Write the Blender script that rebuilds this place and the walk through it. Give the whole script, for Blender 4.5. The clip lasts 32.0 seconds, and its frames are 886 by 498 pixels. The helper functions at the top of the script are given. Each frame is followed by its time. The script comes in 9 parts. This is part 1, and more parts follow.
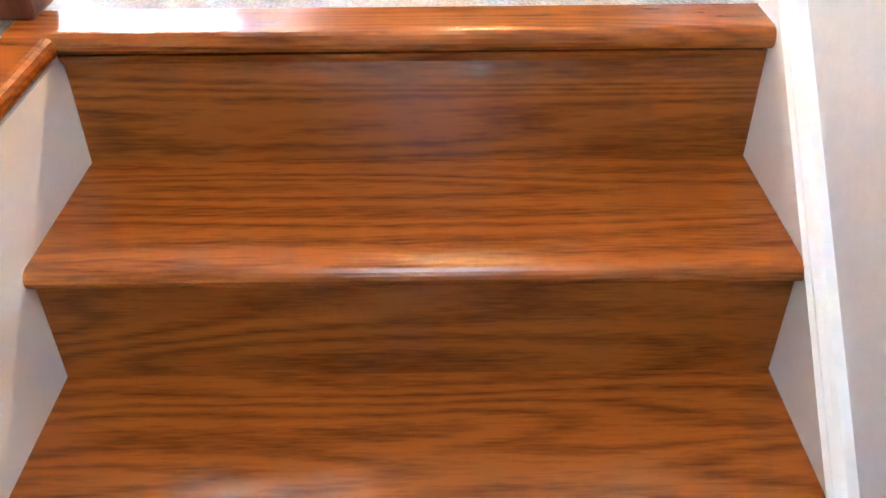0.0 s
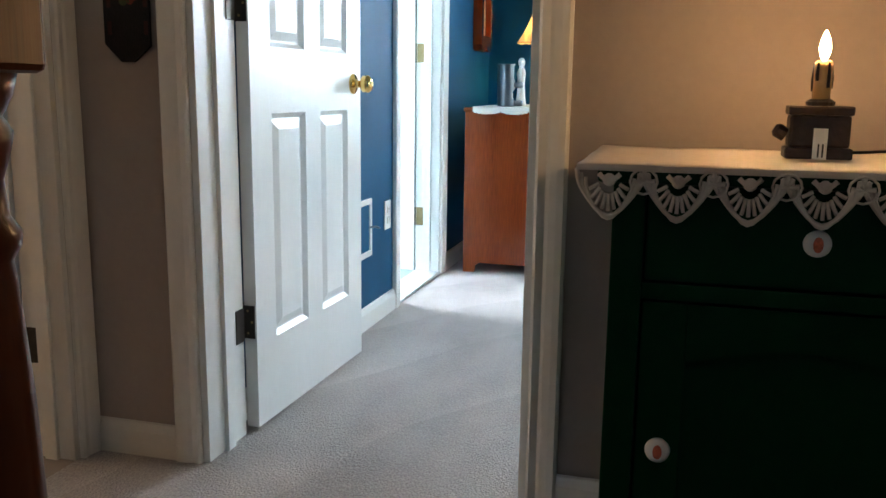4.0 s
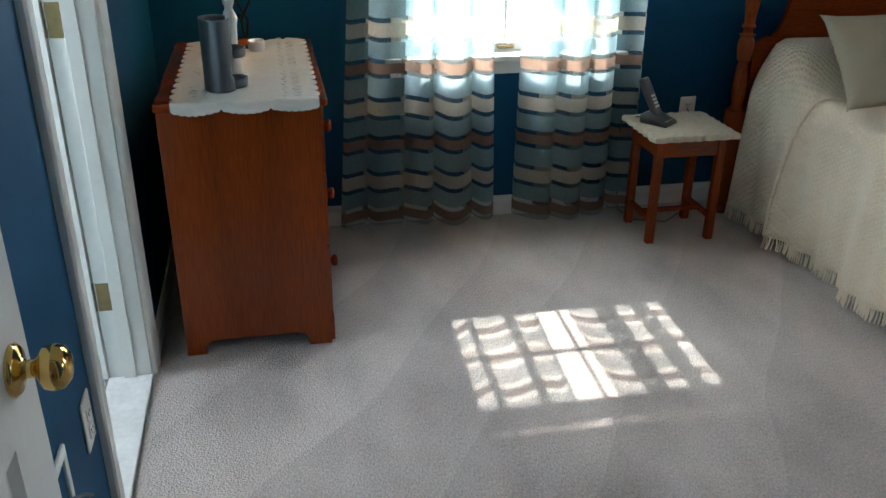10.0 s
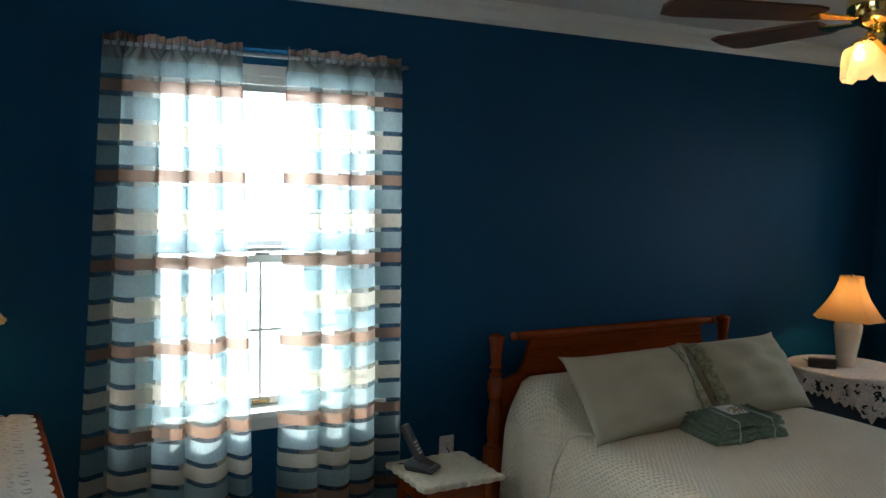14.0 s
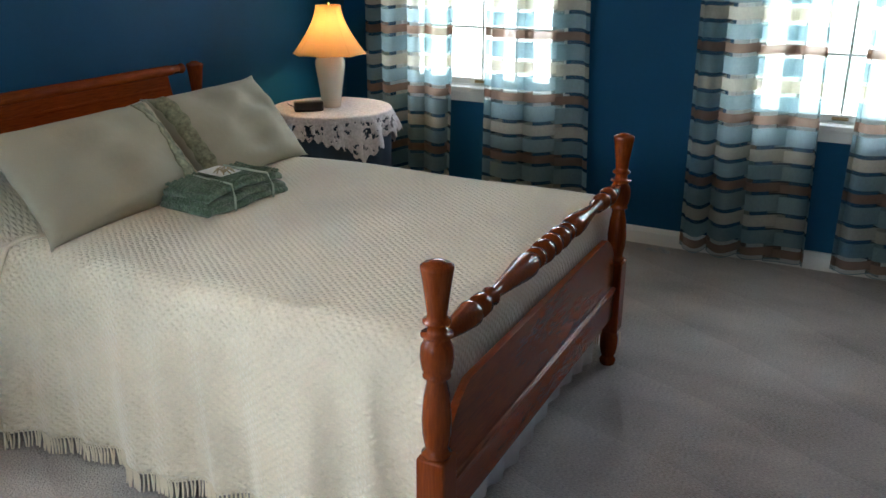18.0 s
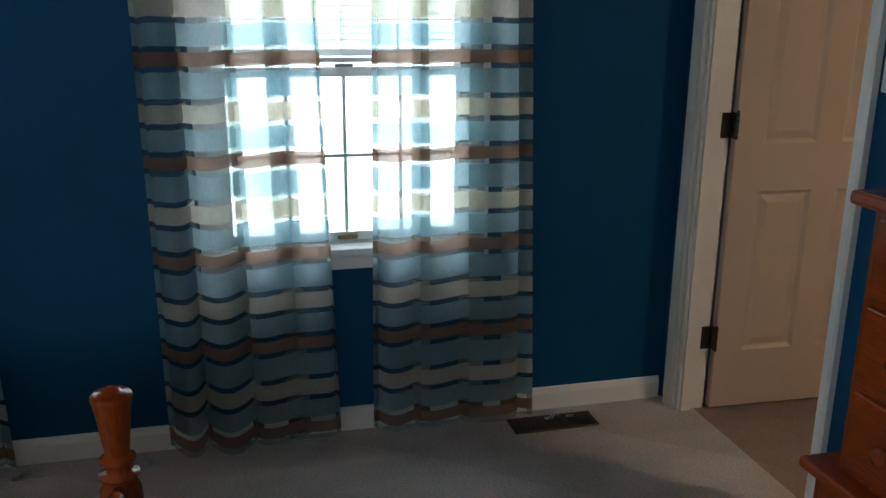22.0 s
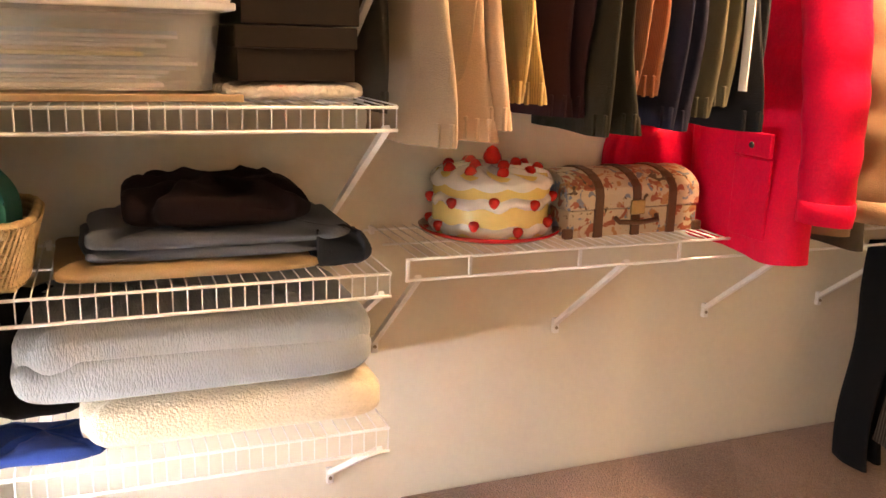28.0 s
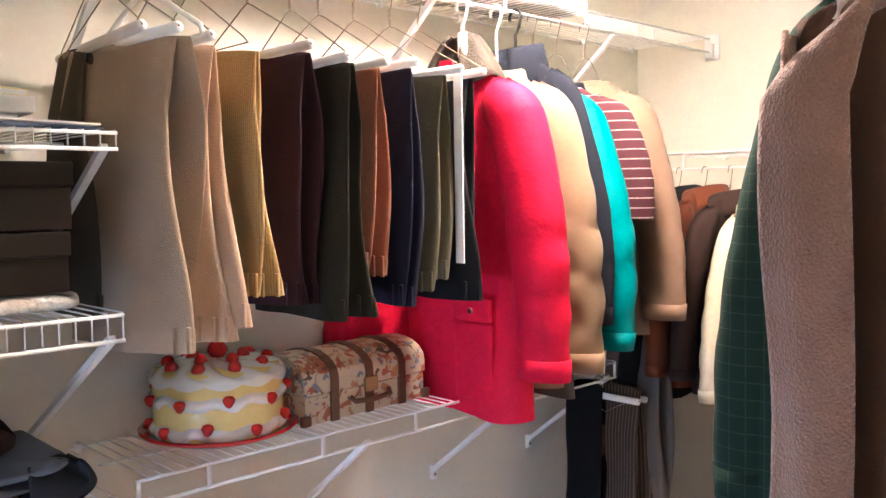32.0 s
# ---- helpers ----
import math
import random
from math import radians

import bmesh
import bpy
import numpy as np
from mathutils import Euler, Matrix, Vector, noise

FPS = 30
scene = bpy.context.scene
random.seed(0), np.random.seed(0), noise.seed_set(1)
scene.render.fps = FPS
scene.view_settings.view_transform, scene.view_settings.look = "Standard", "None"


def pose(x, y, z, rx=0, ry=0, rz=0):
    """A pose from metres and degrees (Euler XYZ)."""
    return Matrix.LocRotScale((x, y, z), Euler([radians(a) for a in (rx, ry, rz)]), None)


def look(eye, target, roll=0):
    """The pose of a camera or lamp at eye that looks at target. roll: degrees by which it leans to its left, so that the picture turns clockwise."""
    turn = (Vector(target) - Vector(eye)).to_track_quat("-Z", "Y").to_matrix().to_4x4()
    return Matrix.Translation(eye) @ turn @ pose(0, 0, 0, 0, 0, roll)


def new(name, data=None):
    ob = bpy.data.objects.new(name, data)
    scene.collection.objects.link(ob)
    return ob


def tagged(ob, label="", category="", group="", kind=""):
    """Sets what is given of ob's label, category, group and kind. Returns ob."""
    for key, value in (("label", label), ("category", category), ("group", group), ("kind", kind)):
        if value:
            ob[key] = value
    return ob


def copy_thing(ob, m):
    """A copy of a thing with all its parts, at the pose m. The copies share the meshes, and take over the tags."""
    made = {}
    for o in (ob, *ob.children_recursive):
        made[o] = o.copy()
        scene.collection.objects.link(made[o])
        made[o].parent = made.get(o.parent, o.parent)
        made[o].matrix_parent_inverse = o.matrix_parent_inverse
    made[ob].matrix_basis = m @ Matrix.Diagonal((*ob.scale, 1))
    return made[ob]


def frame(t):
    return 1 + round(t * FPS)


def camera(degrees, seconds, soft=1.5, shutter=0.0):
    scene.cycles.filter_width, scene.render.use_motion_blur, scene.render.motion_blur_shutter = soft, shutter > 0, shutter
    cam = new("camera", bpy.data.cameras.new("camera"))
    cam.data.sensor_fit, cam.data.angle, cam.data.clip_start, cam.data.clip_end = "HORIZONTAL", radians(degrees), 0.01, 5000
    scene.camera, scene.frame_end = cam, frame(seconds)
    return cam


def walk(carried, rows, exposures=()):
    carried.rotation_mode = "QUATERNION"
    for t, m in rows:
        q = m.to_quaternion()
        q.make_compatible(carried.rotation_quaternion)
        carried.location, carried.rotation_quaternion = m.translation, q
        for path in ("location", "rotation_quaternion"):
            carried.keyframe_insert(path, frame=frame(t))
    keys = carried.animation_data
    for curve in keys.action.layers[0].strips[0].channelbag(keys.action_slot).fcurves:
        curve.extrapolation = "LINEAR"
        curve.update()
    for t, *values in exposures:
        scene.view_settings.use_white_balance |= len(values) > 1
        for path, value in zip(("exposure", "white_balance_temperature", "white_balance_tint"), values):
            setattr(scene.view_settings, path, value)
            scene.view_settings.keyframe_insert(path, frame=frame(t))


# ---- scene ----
cam = camera(54.37, 32.0)
PATH = [
    (0.0, -0.2073, -1.0970, 0.4427, 54.071, 0.417, -0.472),
    (0.5, -0.1913, -1.0649, 0.4522, 54.878, 0.311, -0.153),
    (1.0, -0.1799, -1.0024, 0.4634, 57.579, -0.202, 0.045),
    (1.5, -0.2377, -0.9608, 0.5239, 64.366, -0.791, 0.683),
    (2.0, -0.2315, -0.9322, 0.5745, 69.814, -0.535, 3.751),
    (2.5, -0.2393, -0.8893, 0.6195, 73.608, -1.419, 5.890),
    (3.0, -0.2671, -0.7427, 0.6675, 78.237, -2.207, 7.135),
    (3.5, -0.3194, -0.5502, 0.8039, 79.792, -1.814, 10.257),
    (4.0, -0.3432, -0.3958, 0.9057, 79.433, -0.720, 15.348),
    (4.5, -0.2912, -0.2088, 0.9748, 79.640, 1.219, 22.071),
    (6.5, -0.5350, 0.3344, 1.4199, 73.752, 0.093, 44.659),
    (7.0, -0.6485, 0.4790, 1.5160, 72.280, 1.509, 43.493),
    (7.5, -0.7308, 0.6495, 1.5234, 71.077, 1.189, 36.381),
    (8.0, -0.8140, 0.8585, 1.5059, 69.888, 0.375, 28.756),
    (8.5, -0.9197, 0.9775, 1.4955, 68.637, -0.912, 17.788),
    (9.0, -1.0432, 1.0817, 1.4946, 66.900, 0.564, 4.075),
    (9.5, -1.0684, 1.2015, 1.4757, 65.546, -0.305, -5.030),
    (10.0, -1.0392, 1.2937, 1.4752, 64.824, -0.537, -11.274),
    (10.5, -1.0195, 1.3578, 1.4803, 64.379, -0.884, -16.516),
    (11.0, -1.0151, 1.4200, 1.5262, 66.729, -1.041, -22.349),
    (11.5, -1.0449, 1.4501, 1.5657, 71.770, -1.479, -27.535),
    (12.0, -1.0625, 1.4637, 1.5853, 75.517, -1.136, -28.985),
    (12.5, -1.0744, 1.4751, 1.6079, 78.849, -1.721, -28.873),
    (13.0, -1.0825, 1.4908, 1.6323, 82.407, -1.531, -28.795),
    (13.5, -1.0929, 1.4899, 1.6630, 85.314, -1.416, -28.653),
    (15.5, -0.9580, 1.5350, 1.6200, 76.7245, -0.3000, -34.2537),
    (16.0, -0.8580, 1.5850, 1.5850, 74.0370, 0.2000, -39.3440),
    (16.5, -0.7850, 1.6720, 1.5620, 72.2000, 0.0000, -47.9500),
    (17.0, -0.7320, 1.7560, 1.5460, 71.8230, -0.1000, -55.9170),
    (17.5, -0.6500, 1.8780, 1.4920, 70.7500, -0.4000, -61.7500),
    (18.0, -0.5340, 1.9940, 1.4350, 70.3000, -0.2700, -63.2000),
    (18.5, -0.4186, 2.1392, 1.4293, 69.882, 0.228, -63.195),
    (19.0, -0.3725, 2.3461, 1.4286, 70.109, -0.653, -72.693),
    (19.5, -0.3263, 2.4991, 1.4690, 72.171, -0.233, -82.066),
    (20.0, -0.1816, 2.5841, 1.4695, 74.681, -0.214, -88.810),
    (20.5, 0.0067, 2.5925, 1.4715, 75.732, -0.186, -91.106),
    (21.0, 0.2851, 2.6159, 1.4705, 75.234, -0.467, -96.973),
    (21.5, 0.5589, 2.5953, 1.4754, 74.331, -0.001, -103.882),
    (22.0, 0.8109, 2.4988, 1.4650, 74.105, -0.403, -103.836),
    (22.5, 1.1078, 2.4629, 1.4508, 74.809, -1.481, -104.990),
    (23.0, 1.4069, 2.4122, 1.4478, 74.648, -0.737, -114.883),
    (23.5, 1.6682, 2.2773, 1.4246, 73.801, -1.958, -124.378),
    (24.0, 1.9527, 2.1641, 1.4084, 73.199, -2.508, -130.971),
    (24.5, 2.2405, 2.0913, 1.4023, 72.240, 1.462, -137.300),
    (26.5, 3.0221, 1.4754, 1.4283, 64.658, 1.382, -175.344),
    (27.0, 3.0372, 1.3330, 1.4562, 66.171, -0.592, -186.147),
    (27.5, 3.0412, 1.1966, 1.4818, 71.670, -1.115, -192.641),
    (28.0, 3.0697, 1.0918, 1.5242, 76.503, -1.568, -201.189),
    (28.5, 3.1047, 1.0452, 1.5652, 80.393, -1.655, -211.727),
    (29.0, 3.1223, 1.0145, 1.6027, 84.777, -2.799, -220.648),
    (29.5, 3.1339, 0.9794, 1.6447, 88.676, -2.299, -225.614),
    (30.0, 3.1443, 0.9554, 1.6796, 92.069, -1.416, -226.114),
    (30.5, 3.1584, 0.9342, 1.7148, 95.005, -0.843, -225.982),
    (31.0, 3.1756, 0.9371, 1.7107, 94.703, -0.502, -227.091),
    (31.5, 3.1702, 0.9308, 1.6534, 90.076, -0.262, -226.409),
    (32.0, 3.1611, 0.9417, 1.5901, 86.482, 0.945, -224.020),
]
EXPOSURES = [(0.0, 7.90, 5700, 9), (1.0, 7.42, 5200, 8), (2.0, 5.45, 5100, 7), (3.0, 4.60, 5700, 8), (4.0, 3.30, 6000, 9), (7.0, 2.75, 6600, 11),
             (8.0, 2.50, 6600, 11), (9.0, 1.70, 6500, 11), (10.0, 1.75, 6500, 11), (11.0, 1.85, 6600, 12), (12.0, 1.35, 6600, 11), (13.0, 1.12, 6500, 10),
             (15.5, 1.30, 6600, 12), (16.0, 1.25, 6800, 13), (17.0, 2.70, 6300, 12), (18.0, 2.30, 6400, 12), (19.0, 2.00, 6500, 13), (20.0, 1.60, 6000, 10), (21.0, 1.40, 6000, 10),
             (22.0, 1.65, 6100, 11), (23.0, 1.45, 6100, 11), (24.0, 3.05, 5800, 13), (26.6, 2.85, 6300, 22), (28.0, 3.80, 7800, 24), (29.0, 4.15, 9200, 30),
             (30.0, 2.95, 8400, 28), (31.0, 1.83, 6700, 14), (32.0, 3.62, 5000, 16)]
walk(cam, [(r[0], pose(*r[1:])) for r in PATH], EXPOSURES)

# ---- daylight ----
world = bpy.data.worlds.new("sky")
scene.world = world
world.use_nodes = True
sky = world.node_tree.nodes.new("ShaderNodeTexSky")
sky.sky_type = "NISHITA"
sky.sun_disc = False
sky.sun_elevation = radians(39.7)
sky.sun_rotation = radians(5)
sky.altitude = 50
world.node_tree.links.new(sky.outputs["Color"], world.node_tree.nodes["Background"].inputs["Color"])
world.node_tree.nodes["Background"].inputs["Strength"].default_value = 0.15
sun = new("sun", bpy.data.lights.new("sun", "SUN"))
sun.data.energy, sun.data.angle, sun.data.color = 5.0, radians(0.6), (1.0, 0.95, 0.86)
sun.matrix_basis = look((0.36, 10, 8.3), (0, 0, 0))


def lamp(name, where, watts, col, size=0.03):
    ob = new(name, bpy.data.lights.new(name, "POINT"))
    ob.data.energy, ob.data.color, ob.data.shadow_soft_size = watts, col, size
    ob.location = where
    return ob


def area_light(name, where, target, w, h, watts, col=(0.86, 0.93, 1.0)):
    ob = new(name, bpy.data.lights.new(name, "AREA"))
    ob.data.shape, ob.data.size, ob.data.size_y = "RECTANGLE", w, h
    ob.data.energy, ob.data.color = watts, col
    ob.matrix_basis = look(where, target)
    return ob


area_light("window_north", (-0.085, 4.98, 1.62), (-0.085, 3.6, 0.75), 0.9, 1.1, 46)
area_light("window_east", (3.90, 3.87, 1.55), (2.9, 3.87, 1.12), 0.86, 1.2, 12)
area_light("window_south_east", (3.90, 2.13, 1.55), (2.9, 2.13, 1.12), 0.86, 1.2, 13)
area_light("window_ensuite", (-3.4, 3.4, 1.5), (-1.4, 3.35, 1.0), 0.8, 1.0, 15.5)
area_light("window_closet", (3.70, -0.15, 0.74), (2.2, -0.35, 0.95), 0.8, 0.16, 5.8, (0.78, 0.88, 1.0))
# warm lamp light of the hall bathroom, from an unseen fixture
area_light("bath_warm_light", (-4.9, 0.6, 1.5), (-2.5, 0.9, 0.8), 0.6, 0.9, 2.5, (1.0, 0.72, 0.44))
# added fill over the stairs, standing for no lamp or window there
area_light("stairwell_fill", (-0.25, -0.95, 2.45), (-0.25, -0.85, -1.0), 0.7, 0.7, 0.13, (1.0, 0.96, 0.90))
lamp("bulb_bedside", (2.965, 4.365, 1.04), 1.15, (1.0, 0.62, 0.28), 0.035)
lamp("bulb_dresser", (-1.115, 4.44, 1.22), 1.05, (1.0, 0.62, 0.28), 0.035)
lamp("bulb_candle", (-0.14, 1.05, 1.00), 0.27, (1.0, 0.55, 0.22), 0.008)
lamp("dome_glow", (1.62, -0.20, 2.325), 2.6, (1.0, 0.73, 0.45), 0.09)
dome_lamp = new("dome_light", bpy.data.lights.new("dome_light", "AREA"))
dome_lamp.data.shape, dome_lamp.data.size, dome_lamp.data.energy, dome_lamp.data.color = "DISK", 0.24, 4.6, (1.0, 0.73, 0.45)
dome_lamp.matrix_basis = look((1.62, -0.20, 2.345), (1.62, -0.20, 0.0))
lamp("bulb_fan", (1.30, 3.14, 1.96), 0.6, (1.0, 0.66, 0.36), 0.05)

# ---- materials ----
def mat(name, base=(0.5, 0.5, 0.5), rough=0.6, metal=0.0, vary=0.12, scale=6.0, fine=60.0, bump=0.0, bump_scale=80.0,
        stretch=(1, 1, 1), sheen=0.0, coat=0.0, transmission=0.0, emission=None, power=0.0, spec=0.5, sub=0.0, rand=0.0):
    m = bpy.data.materials.new(name)
    m.use_nodes = True
    nt = m.node_tree
    b = nt.nodes["Principled BSDF"]
    b.inputs["Roughness"].default_value = rough
    b.inputs["Metallic"].default_value = metal
    b.inputs["Sheen Weight"].default_value = sheen
    b.inputs["Coat Weight"].default_value = coat
    b.inputs["Coat Roughness"].default_value = 0.12
    b.inputs["Transmission Weight"].default_value = transmission
    b.inputs["Specular IOR Level"].default_value = spec
    if emission:
        b.inputs["Emission Color"].default_value = (*emission, 1)
        b.inputs["Emission Strength"].default_value = power
    co = nt.nodes.new("ShaderNodeTexCoord")
    mp = nt.nodes.new("ShaderNodeMapping")
    mp.inputs["Scale"].default_value = stretch
    nt.links.new(co.outputs["Object"], mp.inputs["Vector"])
    n1 = nt.nodes.new("ShaderNodeTexNoise")
    n1.inputs["Scale"].default_value = scale
    n1.inputs["Detail"].default_value = 3
    n2 = nt.nodes.new("ShaderNodeTexNoise")
    n2.inputs["Scale"].default_value = fine
    n2.inputs["Detail"].default_value = 4
    for n in (n1, n2):
        nt.links.new(mp.outputs["Vector"], n.inputs["Vector"])
    add = nt.nodes.new("ShaderNodeMath")
    add.operation = "ADD"
    nt.links.new(n1.outputs["Fac"], add.inputs[0])
    nt.links.new(n2.outputs["Fac"], add.inputs[1])
    mr = nt.nodes.new("ShaderNodeMapRange")
    mr.inputs["From Min"].default_value = 0.6
    mr.inputs["From Max"].default_value = 1.4
    mr.inputs["To Min"].default_value = 1 - vary
    mr.inputs["To Max"].default_value = 1 + vary
    nt.links.new(add.outputs[0], mr.inputs["Value"])
    val = mr.outputs["Result"]
    if rand:
        oi = nt.nodes.new("ShaderNodeObjectInfo")
        r2 = nt.nodes.new("ShaderNodeMapRange")
        r2.inputs["To Min"].default_value, r2.inputs["To Max"].default_value = 1 - rand, 1 + rand
        nt.links.new(oi.outputs["Random"], r2.inputs["Value"])
        mu = nt.nodes.new("ShaderNodeMath")
        mu.operation = "MULTIPLY"
        nt.links.new(val, mu.inputs[0])
        nt.links.new(r2.outputs["Result"], mu.inputs[1])
        val = mu.outputs[0]
    mix = nt.nodes.new("ShaderNodeVectorMath")
    mix.operation = "SCALE"
    mix.inputs[0].default_value = base
    nt.links.new(val, mix.inputs["Scale"])
    nt.links.new(mix.outputs["Vector"], b.inputs["Base Color"])
    if bump:
        n3 = nt.nodes.new("ShaderNodeTexNoise")
        n3.inputs["Scale"].default_value = bump_scale
        n3.inputs["Detail"].default_value = 3
        nt.links.new(mp.outputs["Vector"], n3.inputs["Vector"])
        bp = nt.nodes.new("ShaderNodeBump")
        bp.inputs["Strength"].default_value = bump
        bp.inputs["Distance"].default_value = 0.01
        nt.links.new(n3.outputs["Fac"], bp.inputs["Height"])
        nt.links.new(bp.outputs["Normal"], b.inputs["Normal"])
    return m


def wood(name, dark, light, rough=0.28, axis="X", ring=9.0, coat=0.35, cross=14.0, grain=0.55):
    """Stained wood with cathedral rings and fine pores along one axis."""
    m = mat(name, light, rough, coat=coat, spec=0.32)
    nt = m.node_tree
    b = nt.nodes["Principled BSDF"]
    co = nt.nodes.new("ShaderNodeTexCoord")
    oi = nt.nodes.new("ShaderNodeObjectInfo")
    off = nt.nodes.new("ShaderNodeVectorMath")
    off.operation = "ADD"
    sc = nt.nodes.new("ShaderNodeMath")
    sc.operation = "MULTIPLY"
    sc.inputs[1].default_value = 7.3
    nt.links.new(oi.outputs["Random"], sc.inputs[0])
    nt.links.new(co.outputs["Object"], off.inputs[0])
    nt.links.new(sc.outputs[0], off.inputs[1])
    mp = nt.nodes.new("ShaderNodeMapping")
    k = {"X": (0.10, 1, 1), "Y": (1, 0.06, 1), "Z": (1, 1, 0.06)}[axis]
    mp.inputs["Scale"].default_value = k
    nt.links.new(off.outputs["Vector"], mp.inputs["Vector"])
    n = nt.nodes.new("ShaderNodeTexNoise")
    n.inputs["Scale"].default_value = ring
    n.inputs["Detail"].default_value = 1.5
    n.inputs["Distortion"].default_value = 0.4
    nt.links.new(mp.outputs["Vector"], n.inputs["Vector"])
    f1 = nt.nodes.new("ShaderNodeMath")
    f1.operation = "MULTIPLY"
    f1.inputs[1].default_value = cross
    f2 = nt.nodes.new("ShaderNodeMath")
    f2.operation = "PINGPONG"
    f2.inputs[1].default_value = 1.0
    nt.links.new(n.outputs["Fac"], f1.inputs[0])
    nt.links.new(f1.outputs[0], f2.inputs[0])
    p = nt.nodes.new("ShaderNodeTexNoise")
    p.inputs["Scale"].default_value = 210
    p.inputs["Detail"].default_value = 3
    nt.links.new(mp.outputs["Vector"], p.inputs["Vector"])
    w = nt.nodes.new("ShaderNodeMath")
    w.operation = "MULTIPLY_ADD"
    w.inputs[1].default_value = grain
    nt.links.new(f2.outputs[0], w.inputs[0])
    pm = nt.nodes.new("ShaderNodeMath")
    pm.operation = "MULTIPLY"
    pm.inputs[1].default_value = 0.88
    nt.links.new(p.outputs["Fac"], pm.inputs[0])
    nt.links.new(pm.outputs[0], w.inputs[2])
    r = nt.nodes.new("ShaderNodeValToRGB")
    r.color_ramp.elements[0].color, r.color_ramp.elements[1].color = (*dark, 1), (*light, 1)
    r.color_ramp.elements[0].position, r.color_ramp.elements[1].position = 0.12, 0.78
    nt.links.new(w.outputs[0], r.inputs["Fac"])
    nt.links.new(r.outputs["Color"], b.inputs["Base Color"])
    bp = nt.nodes.new("ShaderNodeBump")
    bp.inputs["Strength"].default_value = 0.06
    bp.inputs["Distance"].default_value = 0.004
    nt.links.new(p.outputs["Fac"], bp.inputs["Height"])
    nt.links.new(bp.outputs["Normal"], b.inputs["Normal"])
    return m


def carpet(name, a, b_):
    m = mat(name, a, 0.95, vary=0.5, scale=2.0, fine=120, stretch=(1.7, 0.8, 1), sheen=0.25, spec=0.1)
    nt = m.node_tree
    b = nt.nodes["Principled BSDF"]
    co = nt.nodes.new("ShaderNodeTexCoord")
    v = nt.nodes.new("ShaderNodeTexVoronoi")
    v.inputs["Scale"].default_value = 190
    n = nt.nodes.new("ShaderNodeTexNoise")
    n.inputs["Scale"].default_value = 14
    n.inputs["Detail"].default_value = 5
    for q in (v, n):
        nt.links.new(co.outputs["Object"], q.inputs["Vector"])
    ad = nt.nodes.new("ShaderNodeMath")
    ad.operation = "MULTIPLY_ADD"
    ad.inputs[1].default_value = 1.6
    nt.links.new(n.outputs["Fac"], ad.inputs[0])
    nt.links.new(v.outputs["Distance"], ad.inputs[2])
    bp = nt.nodes.new("ShaderNodeBump")
    bp.inputs["Strength"].default_value = 0.5
    bp.inputs["Distance"].default_value = 0.010
    nt.links.new(ad.outputs[0], bp.inputs["Height"])
    nt.links.new(bp.outputs["Normal"], b.inputs["Normal"])
    w = nt.nodes.new("ShaderNodeTexWave")
    w.inputs["Scale"].default_value = 0.8
    w.wave_profile = "SAW"
    w.inputs["Distortion"].default_value = 7.0
    w.inputs["Detail"].default_value = 2
    w.inputs["Detail Scale"].default_value = 0.5
    w.inputs["Detail Roughness"].default_value = 0.5
    turn = nt.nodes.new("ShaderNodeMapping")
    turn.inputs["Rotation"].default_value = (0, 0, radians(28))
    nt.links.new(co.outputs["Object"], turn.inputs["Vector"])
    nt.links.new(turn.outputs["Vector"], w.inputs["Vector"])
    mr = nt.nodes.new("ShaderNodeMapRange")
    mr.inputs["To Min"].default_value, mr.inputs["To Max"].default_value = 0.94, 1.07
    nt.links.new(w.outputs["Fac"], mr.inputs["Value"])
    sc = nt.nodes.new("ShaderNodeVectorMath")
    sc.operation = "SCALE"
    nt.links.new(b.inputs["Base Color"].links[0].from_socket, sc.inputs[0])
    nt.links.new(mr.outputs["Result"], sc.inputs["Scale"])
    nt.links.new(sc.outputs["Vector"], b.inputs["Base Color"])
    return m


def glass(name):
    m = bpy.data.materials.new(name)
    m.use_nodes = True
    nt = m.node_tree
    out = nt.nodes["Material Output"]
    t = nt.nodes.new("ShaderNodeBsdfTransparent")
    g = nt.nodes.new("ShaderNodeBsdfGlossy")
    g.inputs["Roughness"].default_value = 0.02
    f = nt.nodes.new("ShaderNodeFresnel")
    mx = nt.nodes.new("ShaderNodeMixShader")
    nt.links.new(f.outputs[0], mx.inputs[0])
    nt.links.new(t.outputs[0], mx.inputs[1])
    nt.links.new(g.outputs[0], mx.inputs[2])
    nt.links.new(mx.outputs[0], out.inputs["Surface"])
    return m


def emit(name, col, power):
    m = bpy.data.materials.new(name)
    m.use_nodes = True
    b = m.node_tree.nodes["Principled BSDF"]
    b.inputs["Base Color"].default_value = (*col, 1)
    b.inputs["Emission Color"].default_value = (*col, 1)
    b.inputs["Emission Strength"].default_value = power
    return m


def shade_mat(name, col, through_col, mixing=0.5):
    """Thin cloth that lets light through."""
    m = mat(name, col, 0.9, vary=0.06, scale=20, fine=300, spec=0.1)
    nt = m.node_tree
    out, b = nt.nodes["Material Output"], nt.nodes["Principled BSDF"]
    t = nt.nodes.new("ShaderNodeBsdfTranslucent")
    t.inputs["Color"].default_value = (*through_col, 1)
    mx = nt.nodes.new("ShaderNodeMixShader")
    mx.inputs[0].default_value = mixing
    nt.links.new(b.outputs[0], mx.inputs[1])
    nt.links.new(t.outputs[0], mx.inputs[2])
    nt.links.new(mx.outputs[0], out.inputs["Surface"])
    return m


